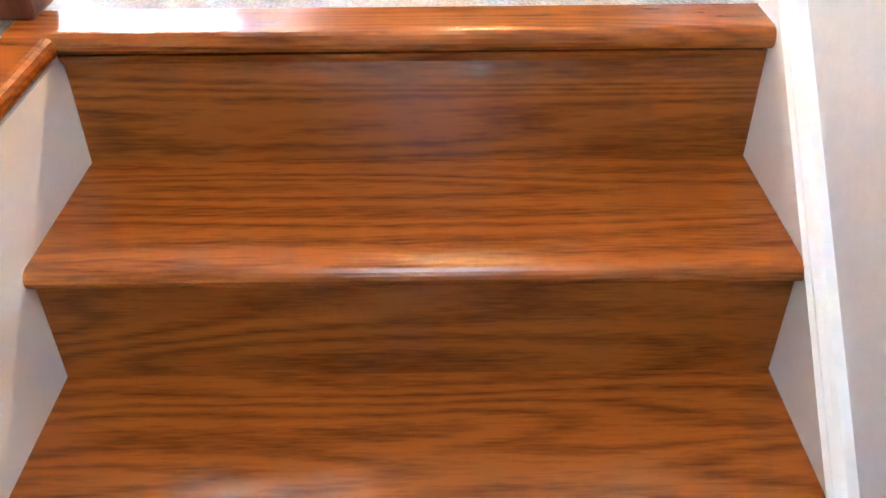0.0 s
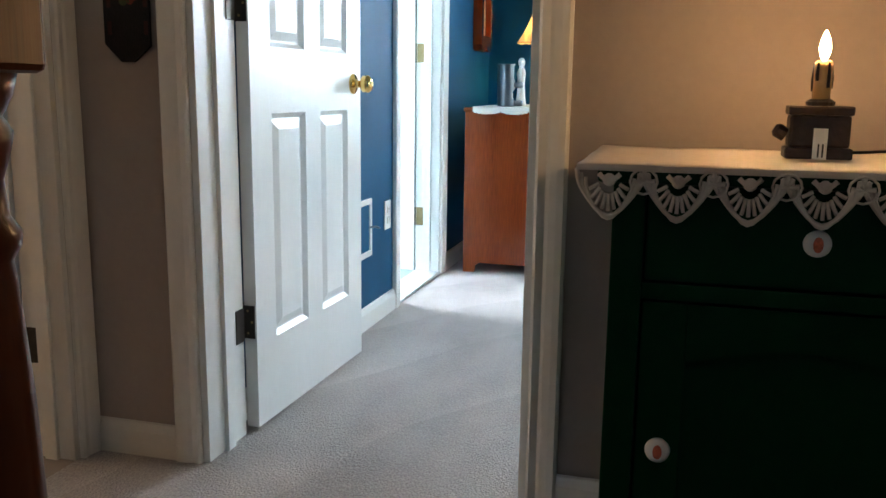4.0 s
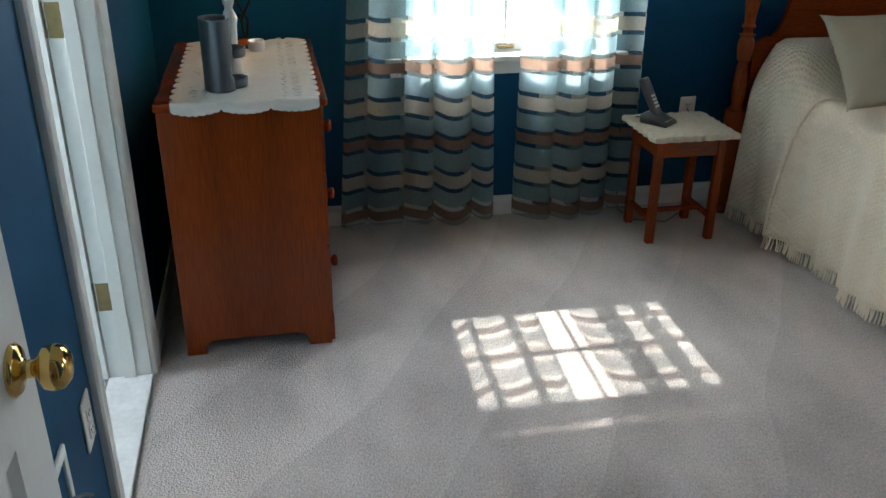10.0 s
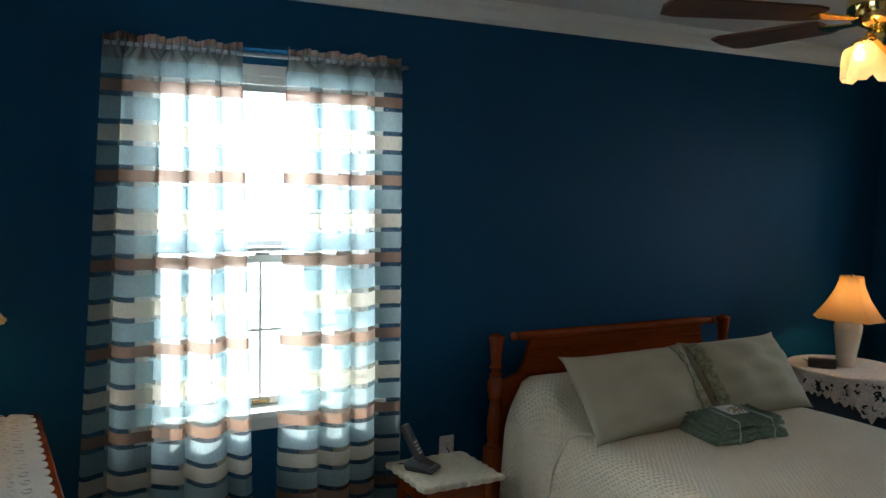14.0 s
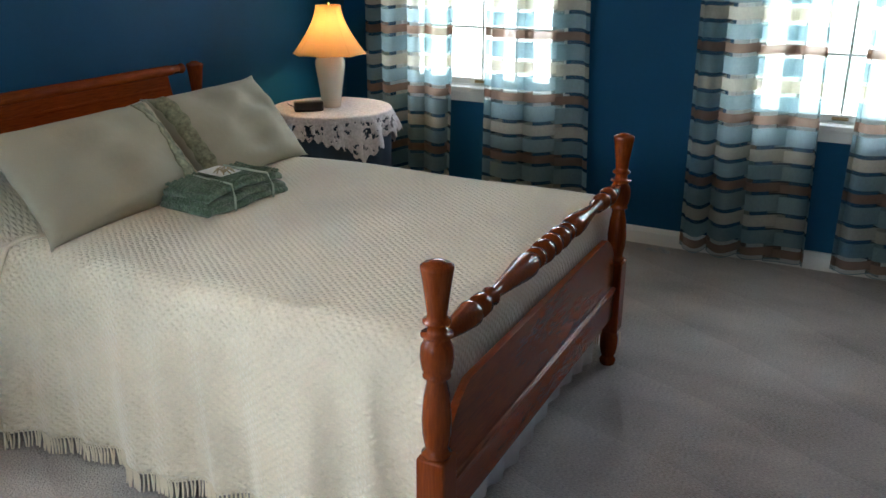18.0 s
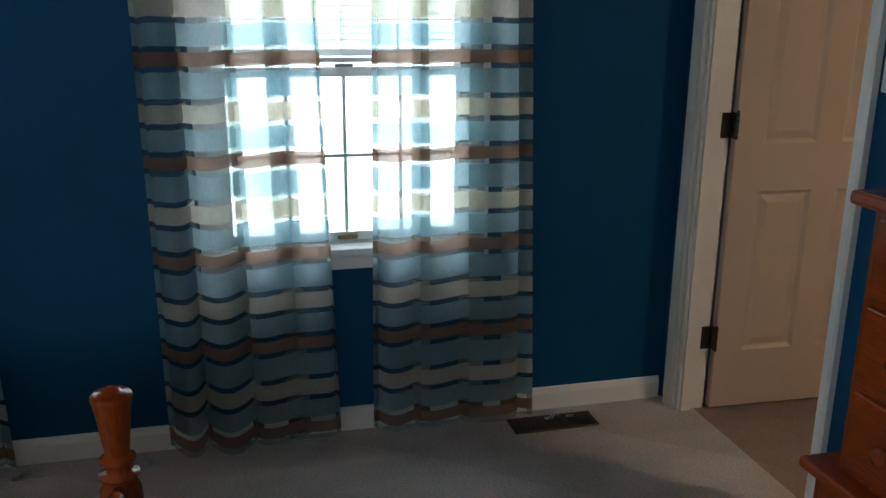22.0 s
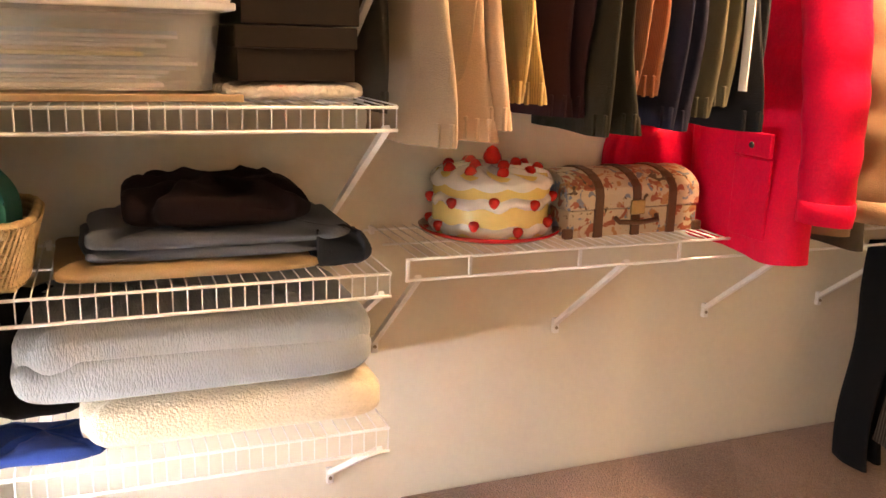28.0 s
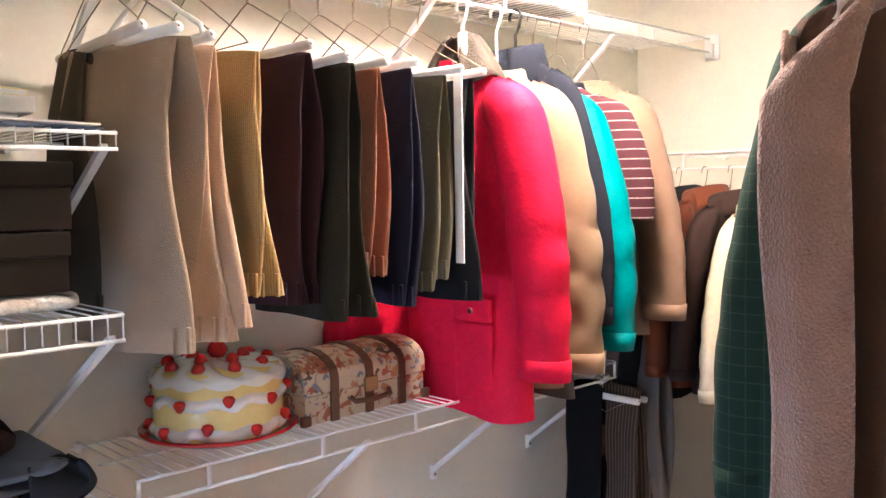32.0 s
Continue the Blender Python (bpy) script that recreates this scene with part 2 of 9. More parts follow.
def sheer(name, col, clear, see=0.2, transl=0.55):
    """Woven curtain stripe: cloth, light through it, and gaps between the threads."""
    m = bpy.data.materials.new(name)
    m.use_nodes = True
    nt = m.node_tree
    out, b = nt.nodes["Material Output"], nt.nodes["Principled BSDF"]
    b.inputs["Base Color"].default_value = (*col, 1)
    b.inputs["Roughness"].default_value = 0.8
    b.inputs["Specular IOR Level"].default_value = 0.2
    t = nt.nodes.new("ShaderNodeBsdfTranslucent")
    t.inputs["Color"].default_value = (*clear, 1)
    mx = nt.nodes.new("ShaderNodeMixShader")
    mx.inputs[0].default_value = transl
    nt.links.new(b.outputs[0], mx.inputs[1])
    nt.links.new(t.outputs[0], mx.inputs[2])
    tr = nt.nodes.new("ShaderNodeBsdfTransparent")
    tr.inputs["Color"].default_value = (*[0.4 + 0.6 * c for c in clear], 1)
    co = nt.nodes.new("ShaderNodeTexCoord")
    mp = nt.nodes.new("ShaderNodeMapping")
    mp.inputs["Scale"].default_value = (900, 900, 60)
    n = nt.nodes.new("ShaderNodeTexNoise")
    n.inputs["Scale"].default_value = 1
    nt.links.new(co.outputs["Object"], mp.inputs["Vector"])
    nt.links.new(mp.outputs["Vector"], n.inputs["Vector"])
    mr = nt.nodes.new("ShaderNodeMapRange")
    mr.inputs["From Min"].default_value, mr.inputs["From Max"].default_value = 0.3, 0.7
    mr.inputs["To Min"].default_value, mr.inputs["To Max"].default_value = max(0, see - 0.12), see + 0.12
    nt.links.new(n.outputs["Fac"], mr.inputs["Value"])
    m2 = nt.nodes.new("ShaderNodeMixShader")
    nt.links.new(mr.outputs["Result"], m2.inputs[0])
    nt.links.new(mx.outputs[0], m2.inputs[1])
    nt.links.new(tr.outputs[0], m2.inputs[2])
    nt.links.new(m2.outputs[0], out.inputs["Surface"])
    return m


WHITE = mat("white_paint", (0.78, 0.78, 0.75), 0.32, vary=0.03, bump=0.02, bump_scale=40)
TRIM = mat("trim_paint", (0.76, 0.73, 0.66), 0.35, vary=0.04, bump=0.02, bump_scale=40)
DOORP = mat("door_paint", (0.76, 0.76, 0.74), 0.3, vary=0.03, bump=0.012, bump_scale=90, stretch=(1, 1, 0.2))
# cream paint, made darker and warmer to carry the closet lamp's tint
DOORC = mat("cream_door_paint_lamp_warmed", (0.50, 0.39, 0.30), 0.34, vary=0.03, bump=0.012, bump_scale=90, stretch=(1, 1, 0.2))
TAUPE = mat("taupe_wall", (0.36, 0.30, 0.26), 0.85, vary=0.05, bump=0.05, bump_scale=160)
STAIRW = mat("stair_wall", (0.52, 0.53, 0.56), 0.85, vary=0.05, bump=0.05, bump_scale=160)
BLUE = mat("blue_wall", (0.002, 0.067, 0.150), 0.6, vary=0.06, bump=0.08, bump_scale=170, spec=0.16)
CREAM = mat("cream_wall", (0.70, 0.66, 0.56), 0.85, vary=0.04, bump=0.04, bump_scale=160)
PINKW = mat("bath_wall", (0.72, 0.62, 0.56), 0.6, vary=0.04)
CEIL = mat("ceiling_paint", (0.68, 0.68, 0.66), 0.95, vary=0.05, bump=0.25, bump_scale=120)
CARPET = carpet("grey_carpet", (0.47, 0.425, 0.40), 0)
CARPET2 = carpet("closet_carpet", (0.27, 0.18, 0.145), 0)
STAIRWOOD = wood("oak_stair", (0.075, 0.017, 0.0022), (0.30, 0.080, 0.0095), 0.25, "X", 5.0, 0.12, 44, 0.40)
NEWELW = wood("oak_newel", (0.030, 0.006, 0.0012), (0.12, 0.026, 0.0055), 0.30, "Z", 12, 0.25, 12)
CHERRY = wood("cherry_wood", (0.095, 0.013, 0.0016), (0.26, 0.046, 0.0048), 0.21, "Z", 4, 0.03, 7, 0.24)
CHERRYX = wood("cherry_wood_across", (0.095, 0.013, 0.0016), (0.26, 0.046, 0.0048), 0.21, "X", 4, 0.03, 7, 0.24)
GREEN = mat("green_paint", (0.001, 0.028, 0.007), 0.42, vary=0.2, scale=14, bump=0.05, spec=0.12)
BRASS = mat("polished_brass", (0.83, 0.58, 0.2), 0.12, 1.0, vary=0.05)
OLDBRASS = mat("aged_brass", (0.30, 0.22, 0.11), 0.35, 1.0, vary=0.2)
BLACKM = mat("dark_hinge", (0.05, 0.042, 0.035), 0.4, 0.8, vary=0.2)
CHROME = mat("brushed_steel", (0.42, 0.45, 0.48), 0.28, 1.0, vary=0.06)
LACE = mat("ivory_lace", (0.68, 0.58, 0.48), 0.9, vary=0.08, bump=0.3, bump_scale=350)
LACEW = mat("white_lace", (0.70, 0.68, 0.63), 0.9, vary=0.08, bump=0.3, bump_scale=350)
BLACK = mat("black_plastic", (0.012, 0.012, 0.013), 0.35, vary=0.1)
PLATE = mat("white_plastic", (0.80, 0.79, 0.76), 0.35, vary=0.03)
GLASS = glass("window_glass")


# ---- mesh helpers ----
def obj(name, bm, material, parent=None, smooth=False, m=None):
    me = bpy.data.meshes.new(name)
    bm.to_mesh(me)
    bm.free()
    mats = material if isinstance(material, (list, tuple)) else [material]
    for q in mats:
        me.materials.append(q)
    if smooth:
        me.shade_smooth()
    ob = new(name, me)
    if parent:
        ob.parent = parent
    if m is not None:
        ob.matrix_basis = m
    return ob


def part(name, bm, material, parent, label="", smooth=False, m=None):
    ob = obj(name, bm, material, parent, smooth, m)
    return tagged(ob, label) if label else ob


def thing(name, label, category, m=None, group="", kind=""):
    e = new(name)
    e.empty_display_size = 0.1
    if m is not None:
        e.matrix_basis = m
    return tagged(e, label, category, group, kind)


def add_box(bm, lo, hi, bevel=0.0, seg=2, mi=0):
    lo, hi = Vector(lo), Vector(hi)
    g = bmesh.ops.create_cube(bm, size=1.0, matrix=Matrix.LocRotScale((lo + hi) / 2, None, hi - lo))
    vs = g["verts"]
    fs = {f for v in vs for f in v.link_faces}
    if mi:
        for f in fs:
            f.material_index = mi
    if bevel:
        es = {e for v in vs for e in v.link_edges}
        bmesh.ops.bevel(bm, geom=list(es), offset=bevel, segments=seg, affect="EDGES", profile=0.5)
    return bm


def box(lo, hi, bevel=0.0, seg=2):
    return add_box(bmesh.new(), lo, hi, bevel, seg)


def prism(bm, outline, z0, z1, axis="z"):
    """A polygon, drawn in a plane, given thickness. axis: the way of the thickness; the outline has the other two."""
    def place(p, h):
        return {"z": (p[0], p[1], h), "y": (p[0], h, p[1]), "x": (h, p[0], p[1])}[axis]
    a = [bm.verts.new(place(p, z0)) for p in outline]
    b = [bm.verts.new(place(p, z1)) for p in outline]
    n = len(outline)
    bm.faces.new(a[::-1])
    bm.faces.new(b)
    for i in range(n):
        bm.faces.new((a[i], a[(i + 1) % n], b[(i + 1) % n], b[i]))
    bmesh.ops.recalc_face_normals(bm, faces=bm.faces[:])
    return bm


def lathe(bm, profile, seg=24, m=None, mi=0):
    """profile: (radius, height) from bottom to top, turned about z."""
    rings = []
    for r, h in profile:
        ring = []
        for i in range(seg):
            a = 2 * math.pi * i / seg
            p = Vector((r * math.cos(a), r * math.sin(a), h))
            ring.append(bm.verts.new(m @ p if m is not None else p))
        rings.append(ring)
    for r0, r1 in zip(rings, rings[1:]):
        for i in range(seg):
            f = bm.faces.new((r0[i], r0[(i + 1) % seg], r1[(i + 1) % seg], r1[i]))
            f.material_index = mi
    for ring, rev in ((rings[0], True), (rings[-1], False)):
        f = bm.faces.new(ring[::-1] if rev else ring)
        f.material_index = mi
    return bm


def tube(bm, pts, r, seg=8, closed=False, mi=0):
    pts = [Vector(p) for p in pts]
    n = len(pts)
    rings = []
    up = Vector((0.123, 0.456, 0.88)).normalized()
    for i, p in enumerate(pts):
        d = (pts[(i + 1) % n] - pts[i - 1]) if closed else (pts[min(i + 1, n - 1)] - pts[max(i - 1, 0)])
        d = d.normalized()
        a = d.cross(up)
        if a.length < 1e-4:
            a = d.cross(Vector((1, 0, 0)))
        a.normalize()
        b = d.cross(a)
        rr = r[i] if isinstance(r, (list, tuple)) else r
        rings.append([bm.verts.new(p + rr * (math.cos(2 * math.pi * k / seg) * a + math.sin(2 * math.pi * k / seg) * b)) for k in range(seg)])
    pairs = list(zip(rings, rings[1:])) + ([(rings[-1], rings[0])] if closed else [])
    for r0, r1 in pairs:
        for k in range(seg):
            f = bm.faces.new((r0[k], r0[(k + 1) % seg], r1[(k + 1) % seg], r1[k]))
            f.material_index = mi
    if not closed:
        for q in (rings[0][::-1], rings[-1]):
            bm.faces.new(q).material_index = mi
    return bm


def grid(bm, nu, nv, fn, mi=None, closed_u=False):
    """A sheet of points fn(u, v), u and v from 0 to 1."""
    vs = [[bm.verts.new(fn(i / nu, j / nv)) for j in range(nv + 1)] for i in range(nu if closed_u else nu + 1)]
    for i in range(nu):
        k = (i + 1) % nu if closed_u else i + 1
        for j in range(nv):
            f = bm.faces.new((vs[i][j], vs[k][j], vs[k][j + 1], vs[i][j + 1]))
            if mi:
                f.material_index = mi(i / nu, j / nv)
    return vs


def solid(ob, t, off=0.0):
    md = ob.modifiers.new("thick", "SOLIDIFY")
    md.thickness, md.offset = t, off
    return ob


def rounded(ob, w=0.003, seg=2):
    md = ob.modifiers.new("edge", "BEVEL")
    md.width, md.segments, md.limit_method = w, seg, "ANGLE"
    return ob


def T(x, y, z, rz=0):
    return pose(x, y, z, 0, 0, rz)

# ---- structure ----
Z_CEIL = 2.36        # bedroom
Z_CLOS = 2.45        # closet


def wall_along_x(name, y0, y1, x0, x1, z0, z1, holes=(), mats=None, label="wall"):
    """A wall with openings (xa, xb, za, zb); mats: material of the face at y0, of that at y1."""
    bm = bmesh.new()
    xs = sorted({x0, x1, *[h[0] for h in holes], *[h[1] for h in holes]})
    for a, b in zip(xs, xs[1:]):
        zs = [z0]
        for h in sorted(holes, key=lambda q: q[2]):
            if h[0] <= a and b <= h[1]:
                zs += [h[2], h[3]]
        zs.append(z1)
        for c, d in zip(zs[::2], zs[1::2]):
            if d - c > 1e-4:
                add_box(bm, (a, y0, c), (b, y1, d))
    bmesh.ops.remove_doubles(bm, verts=bm.verts[:], dist=1e-5)
    for f in bm.faces:
        if f.calc_center_median().y > (y0 + y1) / 2:
            f.material_index = 1
    ob = obj(name, bm, mats)
    return tagged(ob, label, "wall", kind="structure")


def wall_along_y(name, x0, x1, y0, y1, z0, z1, holes=(), mats=None, label="wall"):
    bm = bmesh.new()
    ys = sorted({y0, y1, *[h[0] for h in holes], *[h[1] for h in holes]})
    for a, b in zip(ys, ys[1:]):
        zs = [z0]
        for h in sorted(holes, key=lambda q: q[2]):
            if h[0] <= a and b <= h[1]:
                zs += [h[2], h[3]]
        zs.append(z1)
        for c, d in zip(zs[::2], zs[1::2]):
            if d - c > 1e-4:
                add_box(bm, (x0, a, c), (x1, b, d))
    bmesh.ops.remove_doubles(bm, verts=bm.verts[:], dist=1e-5)
    for f in bm.faces:
        if f.calc_center_median().x > (x0 + x1) / 2:
            f.material_index = 1
    ob = obj(name, bm, mats)
    return tagged(ob, label, "wall", kind="structure")


def flat(name, x0, y0, x1, y1, z0, z1, material, label, category):
    return tagged(obj(name, box((x0, y0, z0), (x1, y1, z1)), material), label, category, kind="structure")


CASE = ((0, 0), (0, 0.011), (0.006, 0.015), (0.022, 0.012), (0.030, 0.015), (0.046, 0.018), (0.060, 0.019), (0.066, 0.014), (0.066, 0))


def casing(name, axis, pos, side, a0, a1, top, clip0=0.066, clip1=0.066, material=None, label="white painted door casing"):
    """Moulded trim round a doorway: axis is the wall's normal; side is the way the trim stands out."""
    e = thing(name, label, "door casing", kind="structure")
    for edge, way, lim in ((a0, -1, clip0), (a1, 1, clip1)):
        prof = [(edge + way * min(w, lim), pos + side * t) for w, t in CASE]
        if axis == "x":
            prof = [(q, p) for p, q in prof]
        part("casing_leg", prism(bmesh.new(), prof, 0, top), material or WHITE, e)
    bm = bmesh.new()
    prof = [(pos + side * t, top + w) for w, t in CASE]
    lo, hi = a0 - clip0, a1 + clip1
    if axis == "y":
        prism(bm, prof, lo, hi, "x")
    else:
        prism(bm, prof, lo, hi, "y")
    part("casing_head", bm, material or WHITE, e)
    return e


def jamb(name, axis, n0, n1, a0, a1, top, material=None, hinge=None):
    """The lining of a doorway through the wall, with its stop."""
    e = thing(name, "white painted door jamb lining the doorway", "door jamb", kind="structure")
    mid = (n0 + n1) / 2

    def bx(lo_a, hi_a, lo_n, hi_n, z0, z1):
        return box((lo_a, lo_n, z0), (hi_a, hi_n, z1), 0.001, 1) if axis == "y" else box((lo_n, lo_a, z0), (hi_n, hi_a, z1), 0.001, 1)
    for a, b, n in ((a0, a0 + 0.018, n0), (a1 - 0.018, a1, hinge or n0)):
        part("jamb_leg", bx(a, b, n, n1, 0, top), material or WHITE, e)
    part("jamb_head", bx(a0 + 0.018, a1 - 0.018, n0, n1, top - 0.018, top), material or WHITE, e)
    for a, b in ((a0 + 0.018, a0 + 0.029), (a1 - 0.029, a1 - 0.018)):
        part("door_stop", bx(a, b, mid - 0.018, mid + 0.018, 0, top - 0.018), material or WHITE, e)
    return e


BASE = ((0, 0), (0.013, 0), (0.013, 0.062), (0.009, 0.074), (0.006, 0.082), (0, 0.086))


def baseboard(axis, pos, side, a0, a1, z=0.0, material=None, h=1.0, label="white painted baseboard"):
    prof = [(pos + side * t, z + q * h) for t, q in BASE]
    bm = prism(bmesh.new(), prof, a0, a1, "x" if axis == "y" else "y")
    return tagged(obj("baseboard", bm, material or TRIM), label, "baseboard", kind="structure")


# plan: landing and stairs
LX0, LX1, LY1 = -1.72, 0.265, 1.36
flat("floor_landing", LX0, 0.07, LX1 + 0.095, 1.545, -0.25, 0.0, CARPET, "grey cut-pile carpet of the landing", "carpet")
flat("floor_hall", LX0, -4.0, -0.80, 0.07, -0.25, 0.0, CARPET, "grey cut-pile carpet of the upper hall", "carpet")
flat("floor_bedroom", -1.46, 1.545, 3.60, 4.69, -0.25, 0.0, CARPET, "pale grey cut-pile bedroom carpet with vacuum marks", "carpet")
flat("floor_bedroom_bay", 0.36, 0.86, 3.60, 1.545, -0.25, 0.0, CARPET, "pale grey bedroom carpet by the closet wall", "carpet")
flat("floor_closet", 0.38, -0.89, 3.51, 0.86, -0.25, 0.0, CARPET2, "brown cut-pile closet carpet", "carpet")
wall_along_x("wall_landing_north", LY1, 1.455, -1.84, LX1 + 0.095, 0, 2.6, [(-1.42, -0.625, 0, 2.05)], [TAUPE, TAUPE], "taupe painted landing wall")
wall_along_x("wall_bedroom_entry", 1.455, 1.545, -1.58, 0.93, 0, 2.6, [(-1.42, -0.625, 0, 2.05)], [BLUE, BLUE], "deep blue bedroom wall by the entry")
wall_along_y("wall_stair_east", LX1, LX1 + 0.095, -4.0, LY1, -3.0, 2.6, (), [STAIRW, CREAM], "grey-white stairwell wall")
wall_along_y("wall_landing_west", -1.84, LX0, -4.0, LY1, -0.25, 2.6, [(0.53, 1.292, 0, 2.05)], [PINKW, TAUPE], "taupe landing wall with the bathroom doorway")
# hole in this unseen wall is added to let sky light onto the stairs
wall_along_x("wall_stair_south", -4.12, -4.0, -1.84, LX1 + 0.095, -3.0, 2.6, [(-0.48, -0.12, 1.10, 1.55)], [STAIRW, STAIRW], "plain stairwell wall with an unseen opening added for sky light")
wall_along_y("wall_stair_west", -0.92, -0.80, -4.0, 0.07, -3.0, -0.25, (), [STAIRW, STAIRW], "white wall below the hall floor")
flat("ceiling_landing", -1.84, -4.0, LX1 + 0.095, 1.545, 2.6, 2.7, CEIL, "white landing ceiling", "ceiling")
wall_along_y("wall_bedroom_west", -1.58, -1.46, 1.545, 4.81, 0, 2.6, [(2.985, 3.645, 0, 2.05)], [WHITE, BLUE], "deep blue bedroom wall with the ensuite doorway")
CLY0, CLY1, CLX = 0.874, 0.930, (2.702, 3.484)
W1 = (-0.53, 0.36, 0.70, 1.98)
W2 = (3.43, 4.32, 0.71, 1.97)
W3 = (1.685, 2.575, 0.675, 1.93)
wall_along_x("wall_bedroom_north", 4.69, 4.83, -1.58, 3.74, 0, 2.6, [W1], [BLUE, WHITE], "deep blue bedroom wall behind the bed")
wall_along_y("wall_bedroom_east", 3.60, 3.74, 0.86, 4.69, 0, 2.6, [W2, W3], [BLUE, WHITE], "deep blue bedroom wall with two windows")
wall_along_x("wall_closet_north", CLY0, CLY1, 0.36, 3.60, 0, 2.6, [(*CLX, 0, 2.05)], [CREAM, BLUE], "bedroom wall with the closet doorway")
wall_along_y("wall_bedroom_return", 0.81, 0.93, CLY1, 1.455, 0, 2.6, (), [TAUPE, BLUE], "deep blue return wall")
CW = (-0.62, 0.28, 0.66, 1.75)
wall_along_y("wall_closet_east", 3.51, 3.65, -1.01, CLY0, 0, 2.6, [CW], [CREAM, WHITE], "cream closet wall with a window")
wall_along_x("wall_closet_south", -1.01, -0.89, 0.36, 3.51, 0, 2.6, (), [WHITE, CREAM], "cream closet wall behind the shelves")
wall_along_y("wall_closet_west", 0.36, 0.37, -1.01, CLY0, 0, 2.6, (), [CREAM, CREAM], "cream closet end wall")
flat("ceiling_bedroom", -1.58, CLY1, 3.74, 4.83, Z_CEIL, Z_CEIL + 0.1, CEIL, "white textured bedroom ceiling", "ceiling")
flat("ceiling_closet", 0.36, -1.01, 3.65, CLY1, Z_CLOS, Z_CLOS + 0.1, CEIL, "cream closet ceiling", "ceiling")

# crown moulding of the bedroom
CROWN = ((0, 0), (0.012, 0), (0.02, 0.02), (0.05, 0.05), (0.075, 0.062), (0.085, 0.075), (0.085, 0.09), (0, 0.09))


def crown(axis, pos, side, a0, a1, z):
    bm = prism(bmesh.new(), [(pos + side * t, z - 0.09 + q) for t, q in CROWN], a0, a1, "x" if axis == "y" else "y")
    return tagged(obj("crown_trim", bm, WHITE), "white crown moulding under the ceiling", "crown moulding", kind="structure")


crown("y", 4.69, -1, -1.46, 3.60, Z_CEIL)
crown("x", 3.60, -1, CLY1, 4.605, Z_CEIL)
crown("x", -1.46, 1, 1.545, 4.605, Z_CEIL)
crown("y", CLY1, 1, 0.93, 3.515, Z_CEIL)

# baseboards
for q in ((-1.72, -1.471), (-0.559, 0.285)):
    baseboard("y", LY1, -1, *q)
baseboard("x", LX1 - 0.012, -1, 0.066, LY1 - 0.013)
flat("baseboard_backing", LX1 - 0.012, 0.066, LX1, LY1 - 0.013, 0.0, 0.08, TRIM, "cream timber behind the landing baseboard", "trim")
baseboard("y", 4.69, -1, -1.46, 3.60, material=WHITE)
baseboard("x", 3.60, -1, CLY1 + 0.015, 4.677, material=WHITE)
for q in ((1.545, 2.919), (3.711, 4.677)):
    baseboard("x", -1.46, 1, *q, material=WHITE)
baseboard("y", CLY1, 1, 0.93, CLX[0] - 0.047, material=WHITE)
baseboard("y", 1.545, 1, -0.559, 0.93, material=WHITE)
baseboard("y", -0.89, 1, 2.386, 3.51, material=TRIM)
baseboard("x", 3.51, -1, -0.877, CLY0, material=TRIM)
baseboard("x", 0.37, 1, -0.877, CLY0, material=TRIM)

# doorways
casing("trim_entry_landing", "y", LY1, -1, -1.42, -0.625, 2.05, material=TRIM, label="cream painted bedroom door casing on the landing")
casing("trim_entry_bedroom", "y", 1.545, 1, -1.42, -0.625, 2.05, clip0=0.014)
jamb("jamb_entry", "y", LY1, 1.545, -1.42, -0.625, 2.05)
casing("trim_bath", "x", LX0, 1, 0.53, 1.292, 2.05, material=TRIM, label="cream painted bathroom door casing")
jamb("jamb_bath", "x", -1.84, LX0, 0.53, 1.292, 2.05, TRIM)
casing("trim_ensuite", "x", -1.46, 1, 2.985, 3.645, 2.05)
jamb("jamb_ensuite", "x", -1.58, -1.46, 2.985, 3.645, 2.05)
casing("trim_closet", "y", CLY1, 1, *CLX, 2.05, clip0=0.046, material=TRIM, label="cream painted closet door casing")
jamb("jamb_closet", "y", CLY0, CLY1, *CLX, 2.05, TRIM, 0.822)


